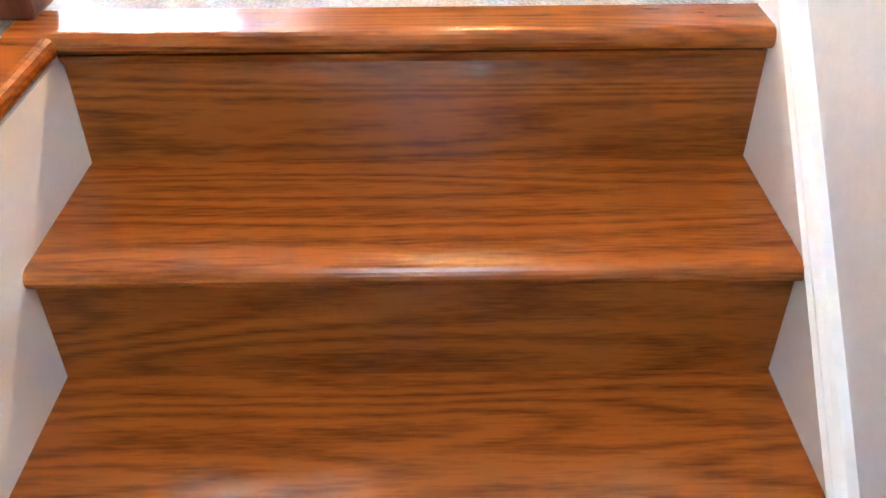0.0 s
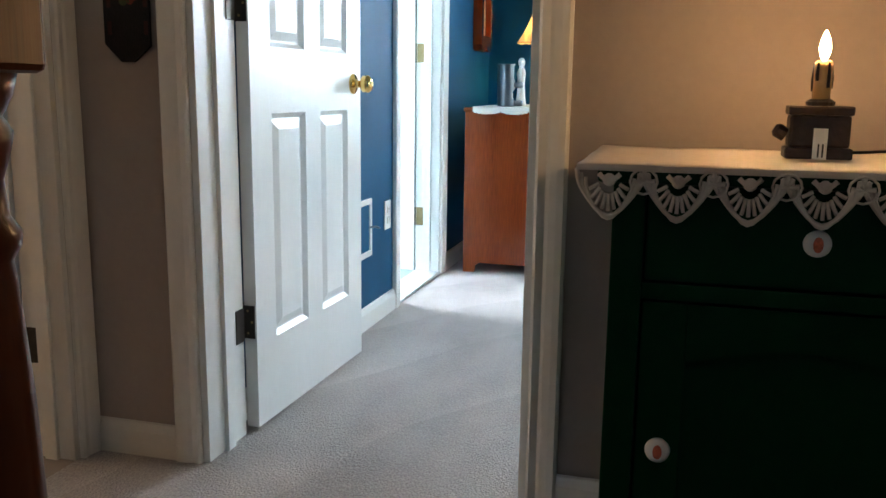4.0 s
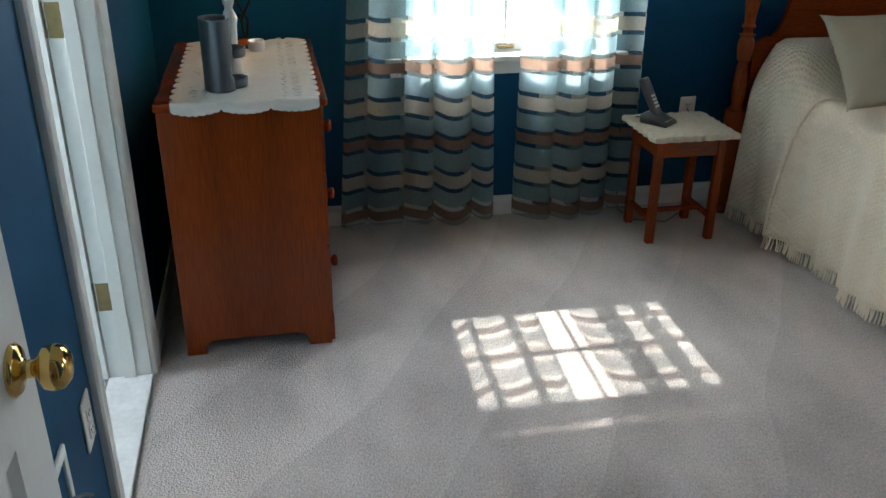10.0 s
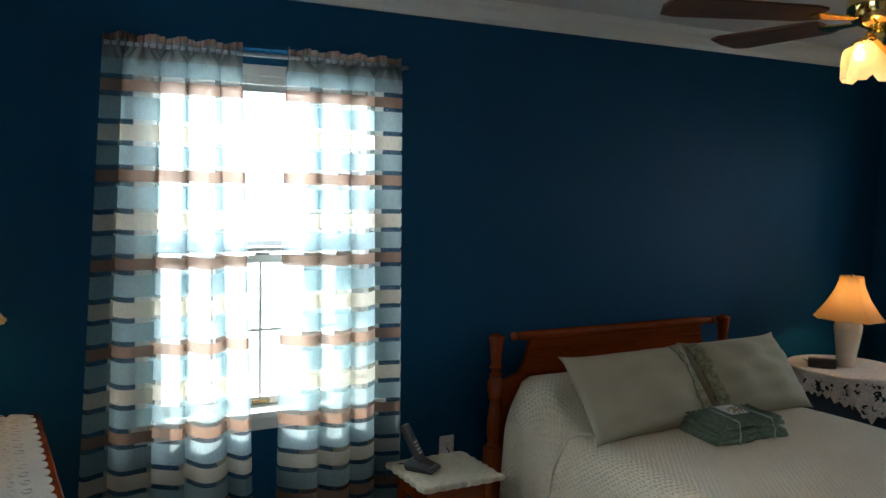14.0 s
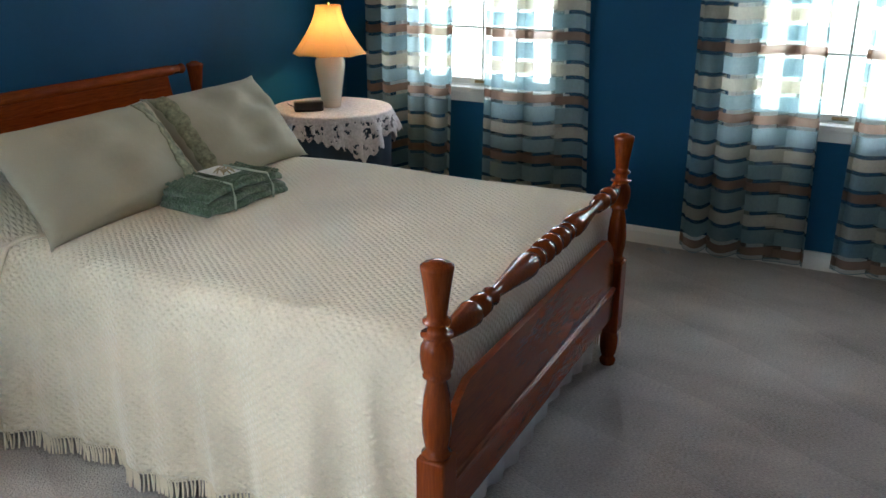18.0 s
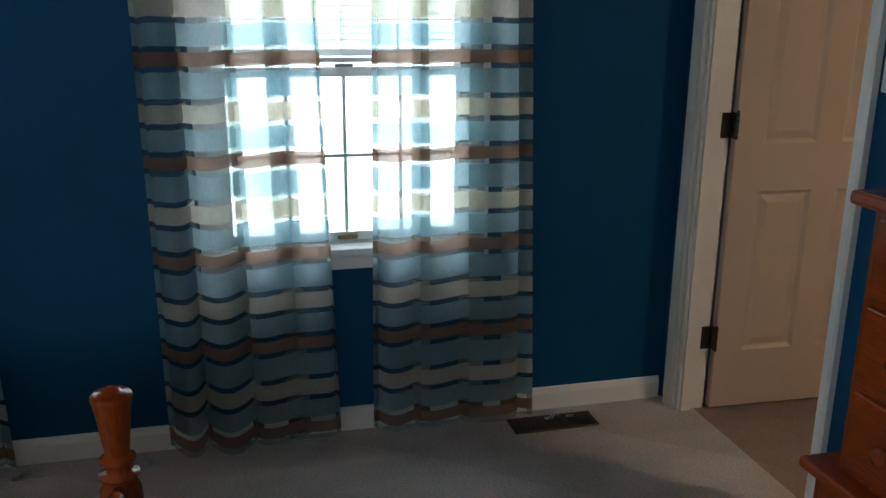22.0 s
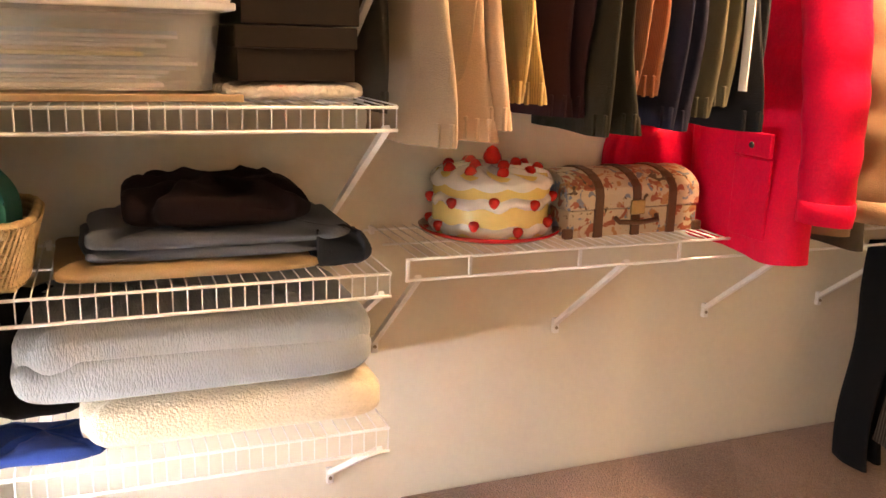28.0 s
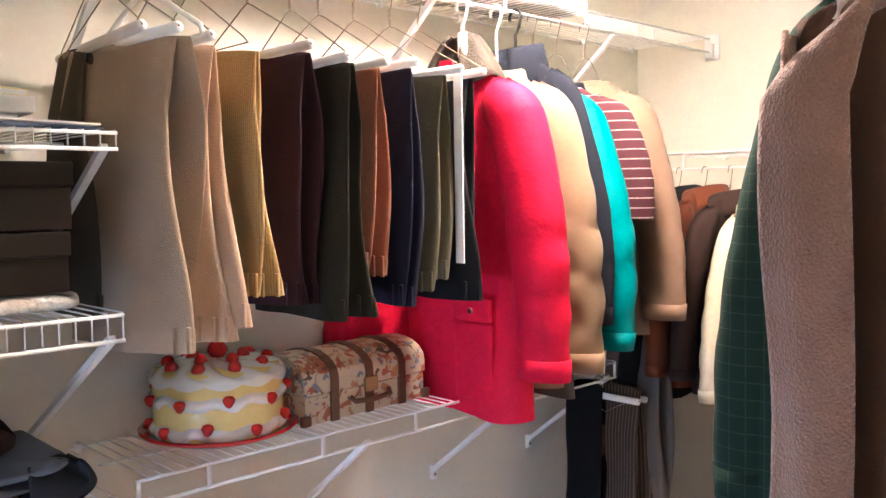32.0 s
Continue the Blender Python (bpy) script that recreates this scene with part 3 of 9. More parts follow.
# ---- doors ----
def six_panel(parent, w, h, t, paint):
    """A moulded leaf: x from the hinge edge, y the thickness (0 to -t), z up."""
    st, ml = 0.108, 0.10
    pw = (w - 2 * st - ml) / 2
    rows = ((0.235, 0.835), (1.005, 1.60), (1.705, h - 0.115))
    xs = ((st, st + pw), (st + pw + ml, w - st))
    for a, b in ((0, st), (w - st, w)):
        part("stile", box((a, -t, 0.012), (b, 0, h)), paint, parent)
    zs = [0.012, 0.235, 0.835, 1.005, 1.60, 1.705, h - 0.115, h]
    for a, b in zip(zs[::2], zs[1::2]):
        part("rail", box((st, -t, a), (w - st, 0, b)), paint, parent)
    for z0, z1 in rows:
        part("mullion", box((st + pw, -t, z0), (st + pw + ml, 0, z1)), paint, parent)
        for x0, x1 in xs:
            bm = bmesh.new()
            for face, sgn in ((0.0, -1), (-t, 1)):
                def ring(inset, depth):
                    return [bm.verts.new((x, face + sgn * depth, z)) for x, z in ((x0 + inset, z0 + inset), (x1 - inset, z0 + inset), (x1 - inset, z1 - inset), (x0 + inset, z1 - inset))]
                rings = [ring(0.0, 0.0005), ring(0.004, 0.004), ring(0.013, 0.011), ring(0.018, 0.011), ring(0.042, 0.003)]
                for r0, r1 in zip(rings, rings[1:]):
                    for k in range(4):
                        bm.faces.new((r0[k], r0[(k + 1) % 4], r1[(k + 1) % 4], r1[k]))
                bm.faces.new(rings[-1])
            bmesh.ops.recalc_face_normals(bm, faces=bm.faces[:])
            part("panel", bm, paint, parent)


KNOB = ((0.032, 0), (0.033, 0.003), (0.028, 0.008), (0.014, 0.011), (0.011, 0.016), (0.011, 0.026), (0.016, 0.03), (0.026, 0.036), (0.0285, 0.046), (0.026, 0.056), (0.018, 0.063), (0.006, 0.066), (0.001, 0.066))


HINGES = (0.285, 1.068, 1.80)


def door(name, label, w, m, knob=True, knob_z=0.915, hinge_mat=None, lead=1, h=2.03, paint=None, hinges=HINGES, inside=True):
    """A six-panel door hung at its local origin. lead: the y side on which the hinge pins stand."""
    e = thing(name, label, "door", m, kind="structure")
    t = 0.035
    six_panel(e, w, h, t, paint or DOORP)
    if knob:
        for s in (1, -1) if inside else (-1,):
            mm = pose(w - 0.062, 0 if s > 0 else -t, knob_z, -90 if s > 0 else 90)
            part("door_knob", lathe(bmesh.new(), KNOB, 24, mm), BRASS, e, "polished brass knob", smooth=True)
        part("latch_plate", box((w - 0.0005, -0.028, knob_z - 0.028), (w + 0.0015, -0.007, knob_z + 0.028), 0.0005, 1), BRASS, e)
    y = 0.004 if lead > 0 else -t - 0.004
    for z in hinges:
        bm = bmesh.new()
        for k in range(5):
            lathe(bm, ((0.006, -0.045 + 0.0182 * k), (0.006, -0.045 + 0.0182 * k + 0.0172)), 10, T(-0.002, y, z))
        lathe(bm, ((0.0045, 0.046), (0.006, 0.048), (0.004, 0.053), (0.001, 0.054)), 10, T(-0.002, y, z))
        add_box(bm, (-0.0035, -t + 0.004 if lead > 0 else -t - 0.003, z - 0.044), (-0.0005, 0.003 if lead > 0 else -0.004, z + 0.044))
        hg = part("hinge", bm, hinge_mat or BLACKM, e, "dark aged metal butt hinge", smooth=False)
        bm = bmesh.new()
        for zz in (-0.03, 0.03, 0.0):
            lathe(bm, ((0.0035, 0), (0.003, 0.001), (0.001, 0.0012)), 8, pose(-0.0035, -t / 2 + (0.006 if zz else -0.006), z + zz, 0, -90))
        part("screw", bm, OLDBRASS, hg)
    return e


def jamb_leaf(where, size, material, name="hinge_leaf"):
    return tagged(obj(name, box(where, (where[0] + size[0], where[1] + size[1], where[2] + size[2]), 0.0008, 1), material), "metal hinge leaf let into the door jamb", "hinge", kind="structure")


# the bedroom door stands open along the west wall
door("door_entry", "white six-panel bedroom door standing open against the blue wall", 0.715, pose(-1.413, 1.572, 0, 0, 0, 88.4), lead=1, knob_z=0.915, hinges=(0.30, 1.104, 1.81), inside=False)
for z in (0.30, 1.104, 1.81):
    jamb_leaf((-1.4015, 1.503, z - 0.044), (0.003, 0.04, 0.088), BLACKM)
for z in HINGES:
    jamb_leaf((CLX[1] - 0.0205, 0.820, z - 0.044), (0.003, 0.036, 0.088), BLACKM)
    jamb_leaf((-1.836, 1.2715, z - 0.044), (0.04, 0.003, 0.088), BLACKM)
    jamb_leaf((-1.576, 3.6245, z - 0.044), (0.04, 0.003, 0.088), OLDBRASS)
door("door_closet", "cream six-panel closet door, lamp warmth in its paint, opened into the closet", 0.73, pose(3.474, 0.810, 0, 0, 0, -92), lead=-1, paint=DOORC)
door("door_bath", "white six-panel bathroom door opened inwards", 0.735, pose(-1.846, 1.266, 0, 0, 0, 172.5), lead=-1, knob_z=0.95)
door("door_ensuite", "white ensuite door opened inwards", 0.61, pose(-1.586, 3.62, 0, 0, 0, 172.0), lead=-1, hinge_mat=OLDBRASS, paint=WHITE)


# ---- stairs ----
RISE, RUN = 0.19, 0.2475
SX0, SX1 = -0.713, 0.232


def nosed_board(x0, x1, y0, y1, z1, t=0.028):
    """A board whose front edge (at y0) is rounded over."""
    prof = [(y1, z1), (y1, z1 - t)]
    n = 8
    for i in range(n + 1):
        a = -math.pi / 2 - math.pi * i / n
        prof.append((y0 + t / 2 + t / 2 * math.cos(a), z1 - t / 2 + t / 2 * math.sin(a)))
    return prism(bmesh.new(), prof, x0, x1, "x")


stair = thing("staircase", "red-brown stained oak stairs with worn nosings between white skirts", "stairs", T(0, 0, 0))
part("landing_nosing", nosed_board(SX0 - 0.067, SX1 + 0.036, -0.022, 0.072, 0.012, 0.032), STAIRWOOD, stair, "oak landing nosing with worn front edge", smooth=False)
for k in range(1, 9):
    y = -RUN * (k - 1)
    z = -RISE * k
    part("riser", box((SX0 - 0.004, y, z + 0.0), (SX1 + 0.006, y + 0.018, z + RISE - (0.02 if k == 1 else 0.028))), STAIRWOOD, stair, "stained oak riser")
    part("cove_trim", prism(bmesh.new(), [(y, z + RISE - 0.021), (y, z + RISE - 0.037), (y - 0.004, z + RISE - 0.035), (y - 0.010, z + RISE - 0.027), (y - 0.012, z + RISE - 0.021)], SX0 - 0.003, SX1 - 0.005, "x"), STAIRWOOD, stair)
    part("tread", nosed_board(SX0 - 0.004, SX1 + 0.004, y - RUN - 0.022, y + 0.002, z), STAIRWOOD, stair, "oak tread with scuffed rounded nosing")


# white skirt board on the wall side with a moulded cap that turns level into the landing baseboard
SKIRT = ((0.066, 0.084), (0.016, 0.084), (-0.60, -0.478), (-RUN * 8, -1.53))
bm = prism(bmesh.new(), [(y, z - 0.03) for y, z in SKIRT] + [(-RUN * 8, -1.9), (0.066, -0.30)], 0.236, LX1 - 0.001, "x")
tagged(obj("trim_skirt_right", bm, WHITE), "white painted stair skirt board", "skirt board", kind="structure")
bm = bmesh.new()
for (ya, za), (yb, zb) in zip(SKIRT, SKIRT[1:]):
    prof = [(0.2355, -0.030), (0.2335, -0.022), (0.239, -0.016), (0.2395, -0.012), (0.246, -0.008), (0.252, -0.001), (LX1, 0.0), (LX1, -0.030)]
    a = [bm.verts.new((x, ya, za + h)) for x, h in prof]
    b = [bm.verts.new((x, yb, zb + h)) for x, h in prof]
    for i in range(len(prof)):
        j = (i + 1) % len(prof)
        bm.faces.new((a[i], a[j], b[j], b[i]))
    bm.faces.new(a)
    bm.faces.new(b[::-1])
bmesh.ops.recalc_face_normals(bm, faces=bm.faces[:])
tagged(obj("trim_skirt_cap", bm, TRIM), "cream moulded cap along the stair skirt", "trim", kind="structure")

# left side: white string below the hall floor's oak edge
tagged(obj("trim_string_left", box((-0.82, -3.9, -2.4), (-0.715, 0.066, -0.022), 0.002, 1), WHITE), "white painted string wall below the hall edge", "trim", kind="structure")
prof = [(-0.86, 0.012), (-0.86, -0.02)]
for i in range(9):
    a = -math.pi / 2 + math.pi * i / 8
    prof.append((-0.722 + 0.016 * math.cos(a), -0.004 + 0.016 * math.sin(a)))
bm = bmesh.new()
prism(bm, prof, -3.9, -0.026, "y")
edge = tagged(obj("hall_edge_nosing", bm, STAIRWOOD), "oak nosing along the hall edge above the stairs", "nosing", kind="structure")
edge.data.shade_flat()

SPIN = ((0.019, 0.0), (0.019, 0.16), (0.023, 0.165), (0.024, 0.172), (0.018, 0.18), (0.015, 0.19), (0.021, 0.205), (0.022, 0.215), (0.017, 0.24), (0.0135, 0.28), (0.015, 0.36), (0.0175, 0.5), (0.018, 0.6), (0.016, 0.68), (0.013, 0.72), (0.0165, 0.73), (0.0165, 0.738), (0.012, 0.745), (0.0125, 0.83), (0.0125, 0.87))


def newel(m):
    e = thing("newel_post", "dark stained turned oak newel post with a square base", "newel post", m)
    h = 0.041
    bm = bmesh.new()
    add_box(bm, (-h, -h, 0), (h, h, 0.215), 0.005, 2)
    part("base_block", bm, NEWELW, e)
    part("shaft", lathe(bmesh.new(), ((0.036, 0.214), (0.034, 0.227), (0.026, 0.237), (0.026, 0.243), (0.036, 0.249), (0.037, 0.257), (0.032, 0.265), (0.028, 0.275), (0.030, 0.34), (0.0315, 0.42), (0.031, 0.55), (0.027, 0.68), (0.022, 0.76), (0.020, 0.775), (0.026, 0.785), (0.027, 0.795), (0.020, 0.805), (0.018, 0.83), (0.024, 0.85), (0.026, 0.862), (0.020, 0.872), (0.027, 0.885), (0.031, 0.90)), 24), NEWELW, e, smooth=True)
    part("top_block", box((-0.036, -0.036, 0.90), (0.036, 0.036, 1.14), 0.006, 2), NEWELW, e)
    part("cap", lathe(bmesh.new(), ((0.045, 1.139), (0.047, 1.15), (0.03, 1.158), (0.024, 1.168), (0.036, 1.185), (0.042, 1.21), (0.036, 1.235), (0.018, 1.25), (0.002, 1.253)), 20), NEWELW, e, smooth=True)
    return e


newel(T(-0.793, 0.072, 0.012, 0))
b0 = thing("baluster", "dark stained turned oak baluster on the hall edge", "baluster", T(-0.795, -0.11, 0.012), group="stair balusters")
part("base_block", box((-0.016, -0.016, 0), (0.016, 0.016, 0.17), 0.002, 1), NEWELW, b0)
part("spindle", lathe(bmesh.new(), [(r, z + 0.005) for r, z in SPIN[2:]], 14), NEWELW, b0, smooth=True)
for k in range(1, 16):
    copy_thing(b0, T(-0.795, -0.11 - 0.125 * k, 0.012))
rail = thing("handrail", "dark stained oak handrail over the balusters", "handrail", T(-0.80, 0, 0))
prof = []
for i in range(9):
    a = math.pi * i / 8
    prof.append((0.03 * math.cos(a), 0.905 + 0.024 * math.sin(a)))
prof += [(-0.03, 0.885), (-0.02, 0.877), (0.02, 0.877), (0.03, 0.885)]
part("rail", prism(bmesh.new(), prof, -2.3, 0.045, "y"), NEWELW, rail)

# ---- landing things ----
RED = mat("red_glaze", (0.46, 0.10, 0.04), 0.3, vary=0.5, scale=90, fine=240)
WAX = mat("cream_wax", (0.72, 0.42, 0.16), 0.5, vary=0.1)
CANDLEW = mat("dark_wood_block", (0.028, 0.012, 0.007), 0.5, vary=0.4, bump=0.3, bump_scale=60)


def knob_at(name, m, parent, r=0.019):
    k = part(name, lathe(bmesh.new(), ((0.008, 0), (0.008, 0.008), (r * 0.9, 0.012), (r, 0.018), (r * 0.95, 0.024), (r * 0.7, 0.028), (0.001, 0.029)), 20, m), PLATE, parent, "white ceramic knob with a red painted motif", smooth=True)
    bm = bmesh.new()
    lathe(bm, ((r * 0.62, 0.0265), (r * 0.58, 0.0292), (r * 0.25, 0.0298), (0.0005, 0.0299)), 12, m @ Matrix.Diagonal((0.62, 1.0, 1.0, 1.0)))
    part("painted_motif", bm, RED, k)
    return k


def washstand(m):
    """Origin at the middle of the back, on the floor; the front faces -y."""
    e = thing("washstand_cabinet", "dark green painted washstand cabinet with one drawer and an arched door", "cabinet", m)
    w, d, h = 0.284, 0.44, 0.795
    for sx in (-1, 1):
        for y0 in (-d, -0.05):
            bm = bmesh.new()
            a = 0.047
            z = (0, 0.012, 0.03, 0.07, 0.13, h - 0.02)
            k = (1.25, 1.15, 0.62, 0.72, 1.0, 1.0)
            rings = []
            for zz, s in zip(z, k):
                ww = a * s
                xo = sx * w
                off = sx * 0.012 if zz < 0.02 else 0
                xs = (xo + off, xo + off - sx * ww)
                yy = (y0 - (0.012 if zz < 0.02 and y0 < -0.2 else 0), y0 + a * (s if s < 1 else 1))
                rings.append([bm.verts.new((x, y, zz)) for x, y in ((xs[0], yy[0]), (xs[1], yy[0]), (xs[1], yy[1]), (xs[0], yy[1]))])
            for r0, r1 in zip(rings, rings[1:]):
                for i in range(4):
                    bm.faces.new((r0[i], r0[(i + 1) % 4], r1[(i + 1) % 4], r1[i]))
            bm.faces.new(rings[0])
            bm.faces.new(rings[-1])
            bmesh.ops.recalc_face_normals(bm, faces=bm.faces[:])
            rounded(part("leg", bm, GREEN, e, "shaped foot with worn edges"), 0.002)
    for sx in (-1, 1):
        part("side_panel", box((sx * (w - 0.012) - 0.006, -d + 0.045, 0.13), (sx * (w - 0.012) + 0.006, -0.05, h - 0.02)), GREEN, e)
    part("bottom_rail", prism(bmesh.new(), [(-w + 0.047, 0.105), (w - 0.047, 0.105), (w - 0.047, 0.135), (-w + 0.047, 0.135)], -d + 0.006, -d + 0.026, "y"), GREEN, e)
    part("mid_rail", box((-w + 0.047, -d + 0.004, 0.60), (w - 0.047, -d + 0.026, 0.625), 0.002), GREEN, e)
    part("bottom_board", box((-w + 0.02, -d + 0.02, 0.115), (w - 0.02, -0.01, 0.13)), GREEN, e)
    part("back_panel", box((-w + 0.02, -0.014, 0.12), (w - 0.02, -0.004, h - 0.02)), GREEN, e)
    dr = part("drawer", box((-w + 0.051, -d + 0.003, 0.629), (w - 0.051, -d + 0.021, h - 0.024), 0.003), GREEN, e)
    knob_at("drawer_knob", pose(-0.002, -d + 0.003, 0.70, 90), dr)
    x0, x1, z0, z1 = -w + 0.051, w - 0.051, 0.139, 0.596
    st = 0.066
    n = 14
    arc = [(x0 + st + (x1 - x0 - 2 * st) * i / n, z1 - 0.088 + 0.028 * math.sin(math.pi * i / n)) for i in range(n + 1)]
    dd = part("cabinet_door", box((x0 + st - 0.005, -d + 0.018, z0 + 0.05), (x1 - st + 0.005, -d + 0.0245, z1 - 0.05)), GREEN, e, "green cabinet door with an arched recessed panel")
    part("door_stile", box((x0, -d + 0.003, z0), (x0 + st, -d + 0.021, z1), 0.0015, 1), GREEN, dd)
    part("door_stile", box((x1 - st, -d + 0.003, z0), (x1, -d + 0.021, z1), 0.0015, 1), GREEN, dd)
    part("door_rail", box((x0 + st, -d + 0.003, z0), (x1 - st, -d + 0.0205, z0 + 0.06), 0.0015, 1), GREEN, dd)
    part("arched_rail", prism(bmesh.new(), arc + [(x1 - st, z1), (x0 + st, z1)], -d + 0.003, -d + 0.0205, "y"), GREEN, dd)
    knob_at("door_knob", pose(x0 + 0.034, -d + 0.003, 0.372, 90), dd)
    part("cabinet_top", box((-w - 0.022, -d - 0.028, h - 0.02), (w + 0.022, 0.0, h + 0.002), 0.005), GREEN, e)
    return e


CABX, CABY = -0.150, 1.33
washstand(T(CABX, CABY, 0))


def lace_scarf(x0, x1, yf, yb, z, n, drop, name, label, material, m, back=False):
    """A runner with a hanging border of open scallops along the front edge (-y)."""
    e = thing(name, label, "table runner", m)
    bm = bmesh.new()
    nu, nv = 40, 10
    rnd = random.Random(4)
    grid(bm, nu, nv, lambda u, v: (x0 + (x1 - x0) * u, yf + (yb - yf) * v, z + 0.003 + 0.002 * math.sin(17 * u + 5 * v) * math.sin(9 * v + 3)))
    solid(part("cloth", bm, material, e, smooth=True), 0.002)
    step = (x1 - x0) / n
    bm = bmesh.new()
    top = z + 0.003

    def ribbon(pts, r=0.0026):
        tube(bm, pts, r, 5)
    for i in range(n):
        c = x0 + step * (i + 0.5)
        wv = lambda x: yf - 0.004 - 0.004 * math.sin(60 * x)
        # scallop band
        for rr, zz in ((0.5, 0.006), (0.43, 0.012), (0.36, 0.018)):
            ribbon([(c + step * rr * math.cos(a), wv(c + step * rr * math.cos(a)), top - zz - 0.0 - drop * (0.52 + 0.40 * (rr / 0.5)) * math.sin(a) ** 1.0 * (0.75 + 0.25 * abs(math.sin(a)) ** 6)) for a in [math.pi * k / 16 for k in range(17)]], 0.0036 if rr == 0.5 else 0.0028)
        for k in range(1, 10):
            a = math.pi * k / 10
            ribbon([(c + step * q * math.cos(a), wv(c) - 0.001, top - 0.02 - drop * f * math.sin(a)) for q, f in ((0.16, 0.28), (0.24, 0.48), (0.31, 0.62))], 0.003)
        # solid lozenge in the middle of each scallop
        ribbon([(c - step * 0.16, wv(c), top - 0.012), (c, wv(c) - 0.002, top - 0.012 - drop * 0.2), (c + step * 0.16, wv(c), top - 0.012)], 0.004)
        lathe(bm, ((0.001, 0), (step * 0.10, 0.001), (step * 0.10, 0.003), (0.001, 0.004)), 10, pose(c, wv(c), top - 0.02, 90))
        # flower between two scallops
        f = x0 + step * i
        if i:
            for k in range(6):
                a = math.pi * k / 3
                ribbon([(f, wv(f) - 0.002, top - 0.022), (f + step * 0.15 * math.cos(a), wv(f) - 0.002, top - 0.022 + step * 0.15 * math.sin(a))], 0.0032)
            tube(bm, [(f + step * 0.2 * math.cos(a), wv(f) - 0.001, top - 0.022 + step * 0.19 * math.sin(a)) for a in [2 * math.pi * k / 12 for k in range(12)]], 0.002, 5, True)
    grid(bm, 40, 2, lambda u, v: (x0 + (x1 - x0) * u, yf - 0.003, top - 0.008 * v))
    lb = part("lace_border", bm, material, e, "open crocheted scallop border", smooth=True)
    tagged(lb, kind="stuff")
    return e


lace_scarf(-0.335, 0.330, -0.475, -0.05, 0.798, 7, 0.072, "lace_table_scarf", "ivory lace scarf with scalloped border on the green cabinet", LACE, T(CABX, CABY, 0))

cl = thing("candle_lamp", "electric candle in a rustic dark wooden block, lit", "candle lamp", T(-0.14, 1.05, 0.806) @ Matrix.Scale(0.78, 4))
part("wood_base", box((-0.062, -0.035, 0), (0.062, 0.035, 0.022), 0.004), CANDLEW, cl)
part("wood_block", box((-0.056, -0.03, 0.022), (0.056, 0.03, 0.085), 0.006), CANDLEW, cl)
part("wood_cap", box((-0.06, -0.033, 0.085), (0.06, 0.033, 0.103), 0.004), CANDLEW, cl)
part("wood_peg", lathe(bmesh.new(), ((0.014, 0), (0.014, 0.02), (0.008, 0.026), (0.001, 0.026)), 10, pose(-0.06, -0.005, 0.045, 0, -60)), CANDLEW, cl)
part("candle_cup", lathe(bmesh.new(), ((0.026, 0.103), (0.028, 0.11), (0.02, 0.116), (0.001, 0.116)), 16), CANDLEW, cl)
part("candle_tube", lathe(bmesh.new(), ((0.0165, 0.115), (0.0165, 0.15), (0.0175, 0.17), (0.0165, 0.186), (0.012, 0.19), (0.001, 0.19)), 16), WAX, cl, "wax-dripped candle tube", smooth=True)
bm = bmesh.new()
for a, l in ((0.3, 0.05), (1.4, 0.03), (2.6, 0.055), (4.0, 0.035), (5.2, 0.048)):
    tube(bm, [(0.0165 * math.cos(a), 0.0165 * math.sin(a), 0.186), (0.019 * math.cos(a), 0.019 * math.sin(a), 0.186 - l * 0.6), (0.0185 * math.cos(a), 0.0185 * math.sin(a), 0.186 - l)], [0.002, 0.0035, 0.003], 6)
part("wax_drip", bm, CANDLEW, cl)
FLAME = emit("flame_bulb", (1.0, 0.62, 0.25), 7.5)
part("flame_bulb", lathe(bmesh.new(), ((0.004, 0.19), (0.009, 0.20), (0.0115, 0.213), (0.009, 0.228), (0.004, 0.242), (0.001, 0.247)), 12), FLAME, cl, "glowing flame-shaped bulb", smooth=True).visible_shadow = False
part("paper_tag", box((-0.012, -0.0352, -0.0), (0.014, -0.034, 0.06)), PLATE, cl, "small white tag with bars")
bm = bmesh.new()
for x in (-0.003, 0.005):
    add_box(bm, (x, -0.0362, 0.004), (x + 0.003, -0.0353, 0.03))
part("tag_bar", bm, BLACK, cl)
cord = tube(bmesh.new(), [(0.056, 0, 0.012), (0.10, -0.01, 0.016), (0.16, 0.02, 0.018), (0.24, 0.05, 0.018), (0.30, 0.10, 0.016), (0.40, 0.16, 0.0), (0.445, 0.2, -0.2), (0.445, 0.22, -0.5), (0.44, 0.30, -0.66), (0.40, 0.32, -0.75)], 0.003, 6)
part("cord", cord, BLACK, cl, "dark lamp cord", smooth=True)


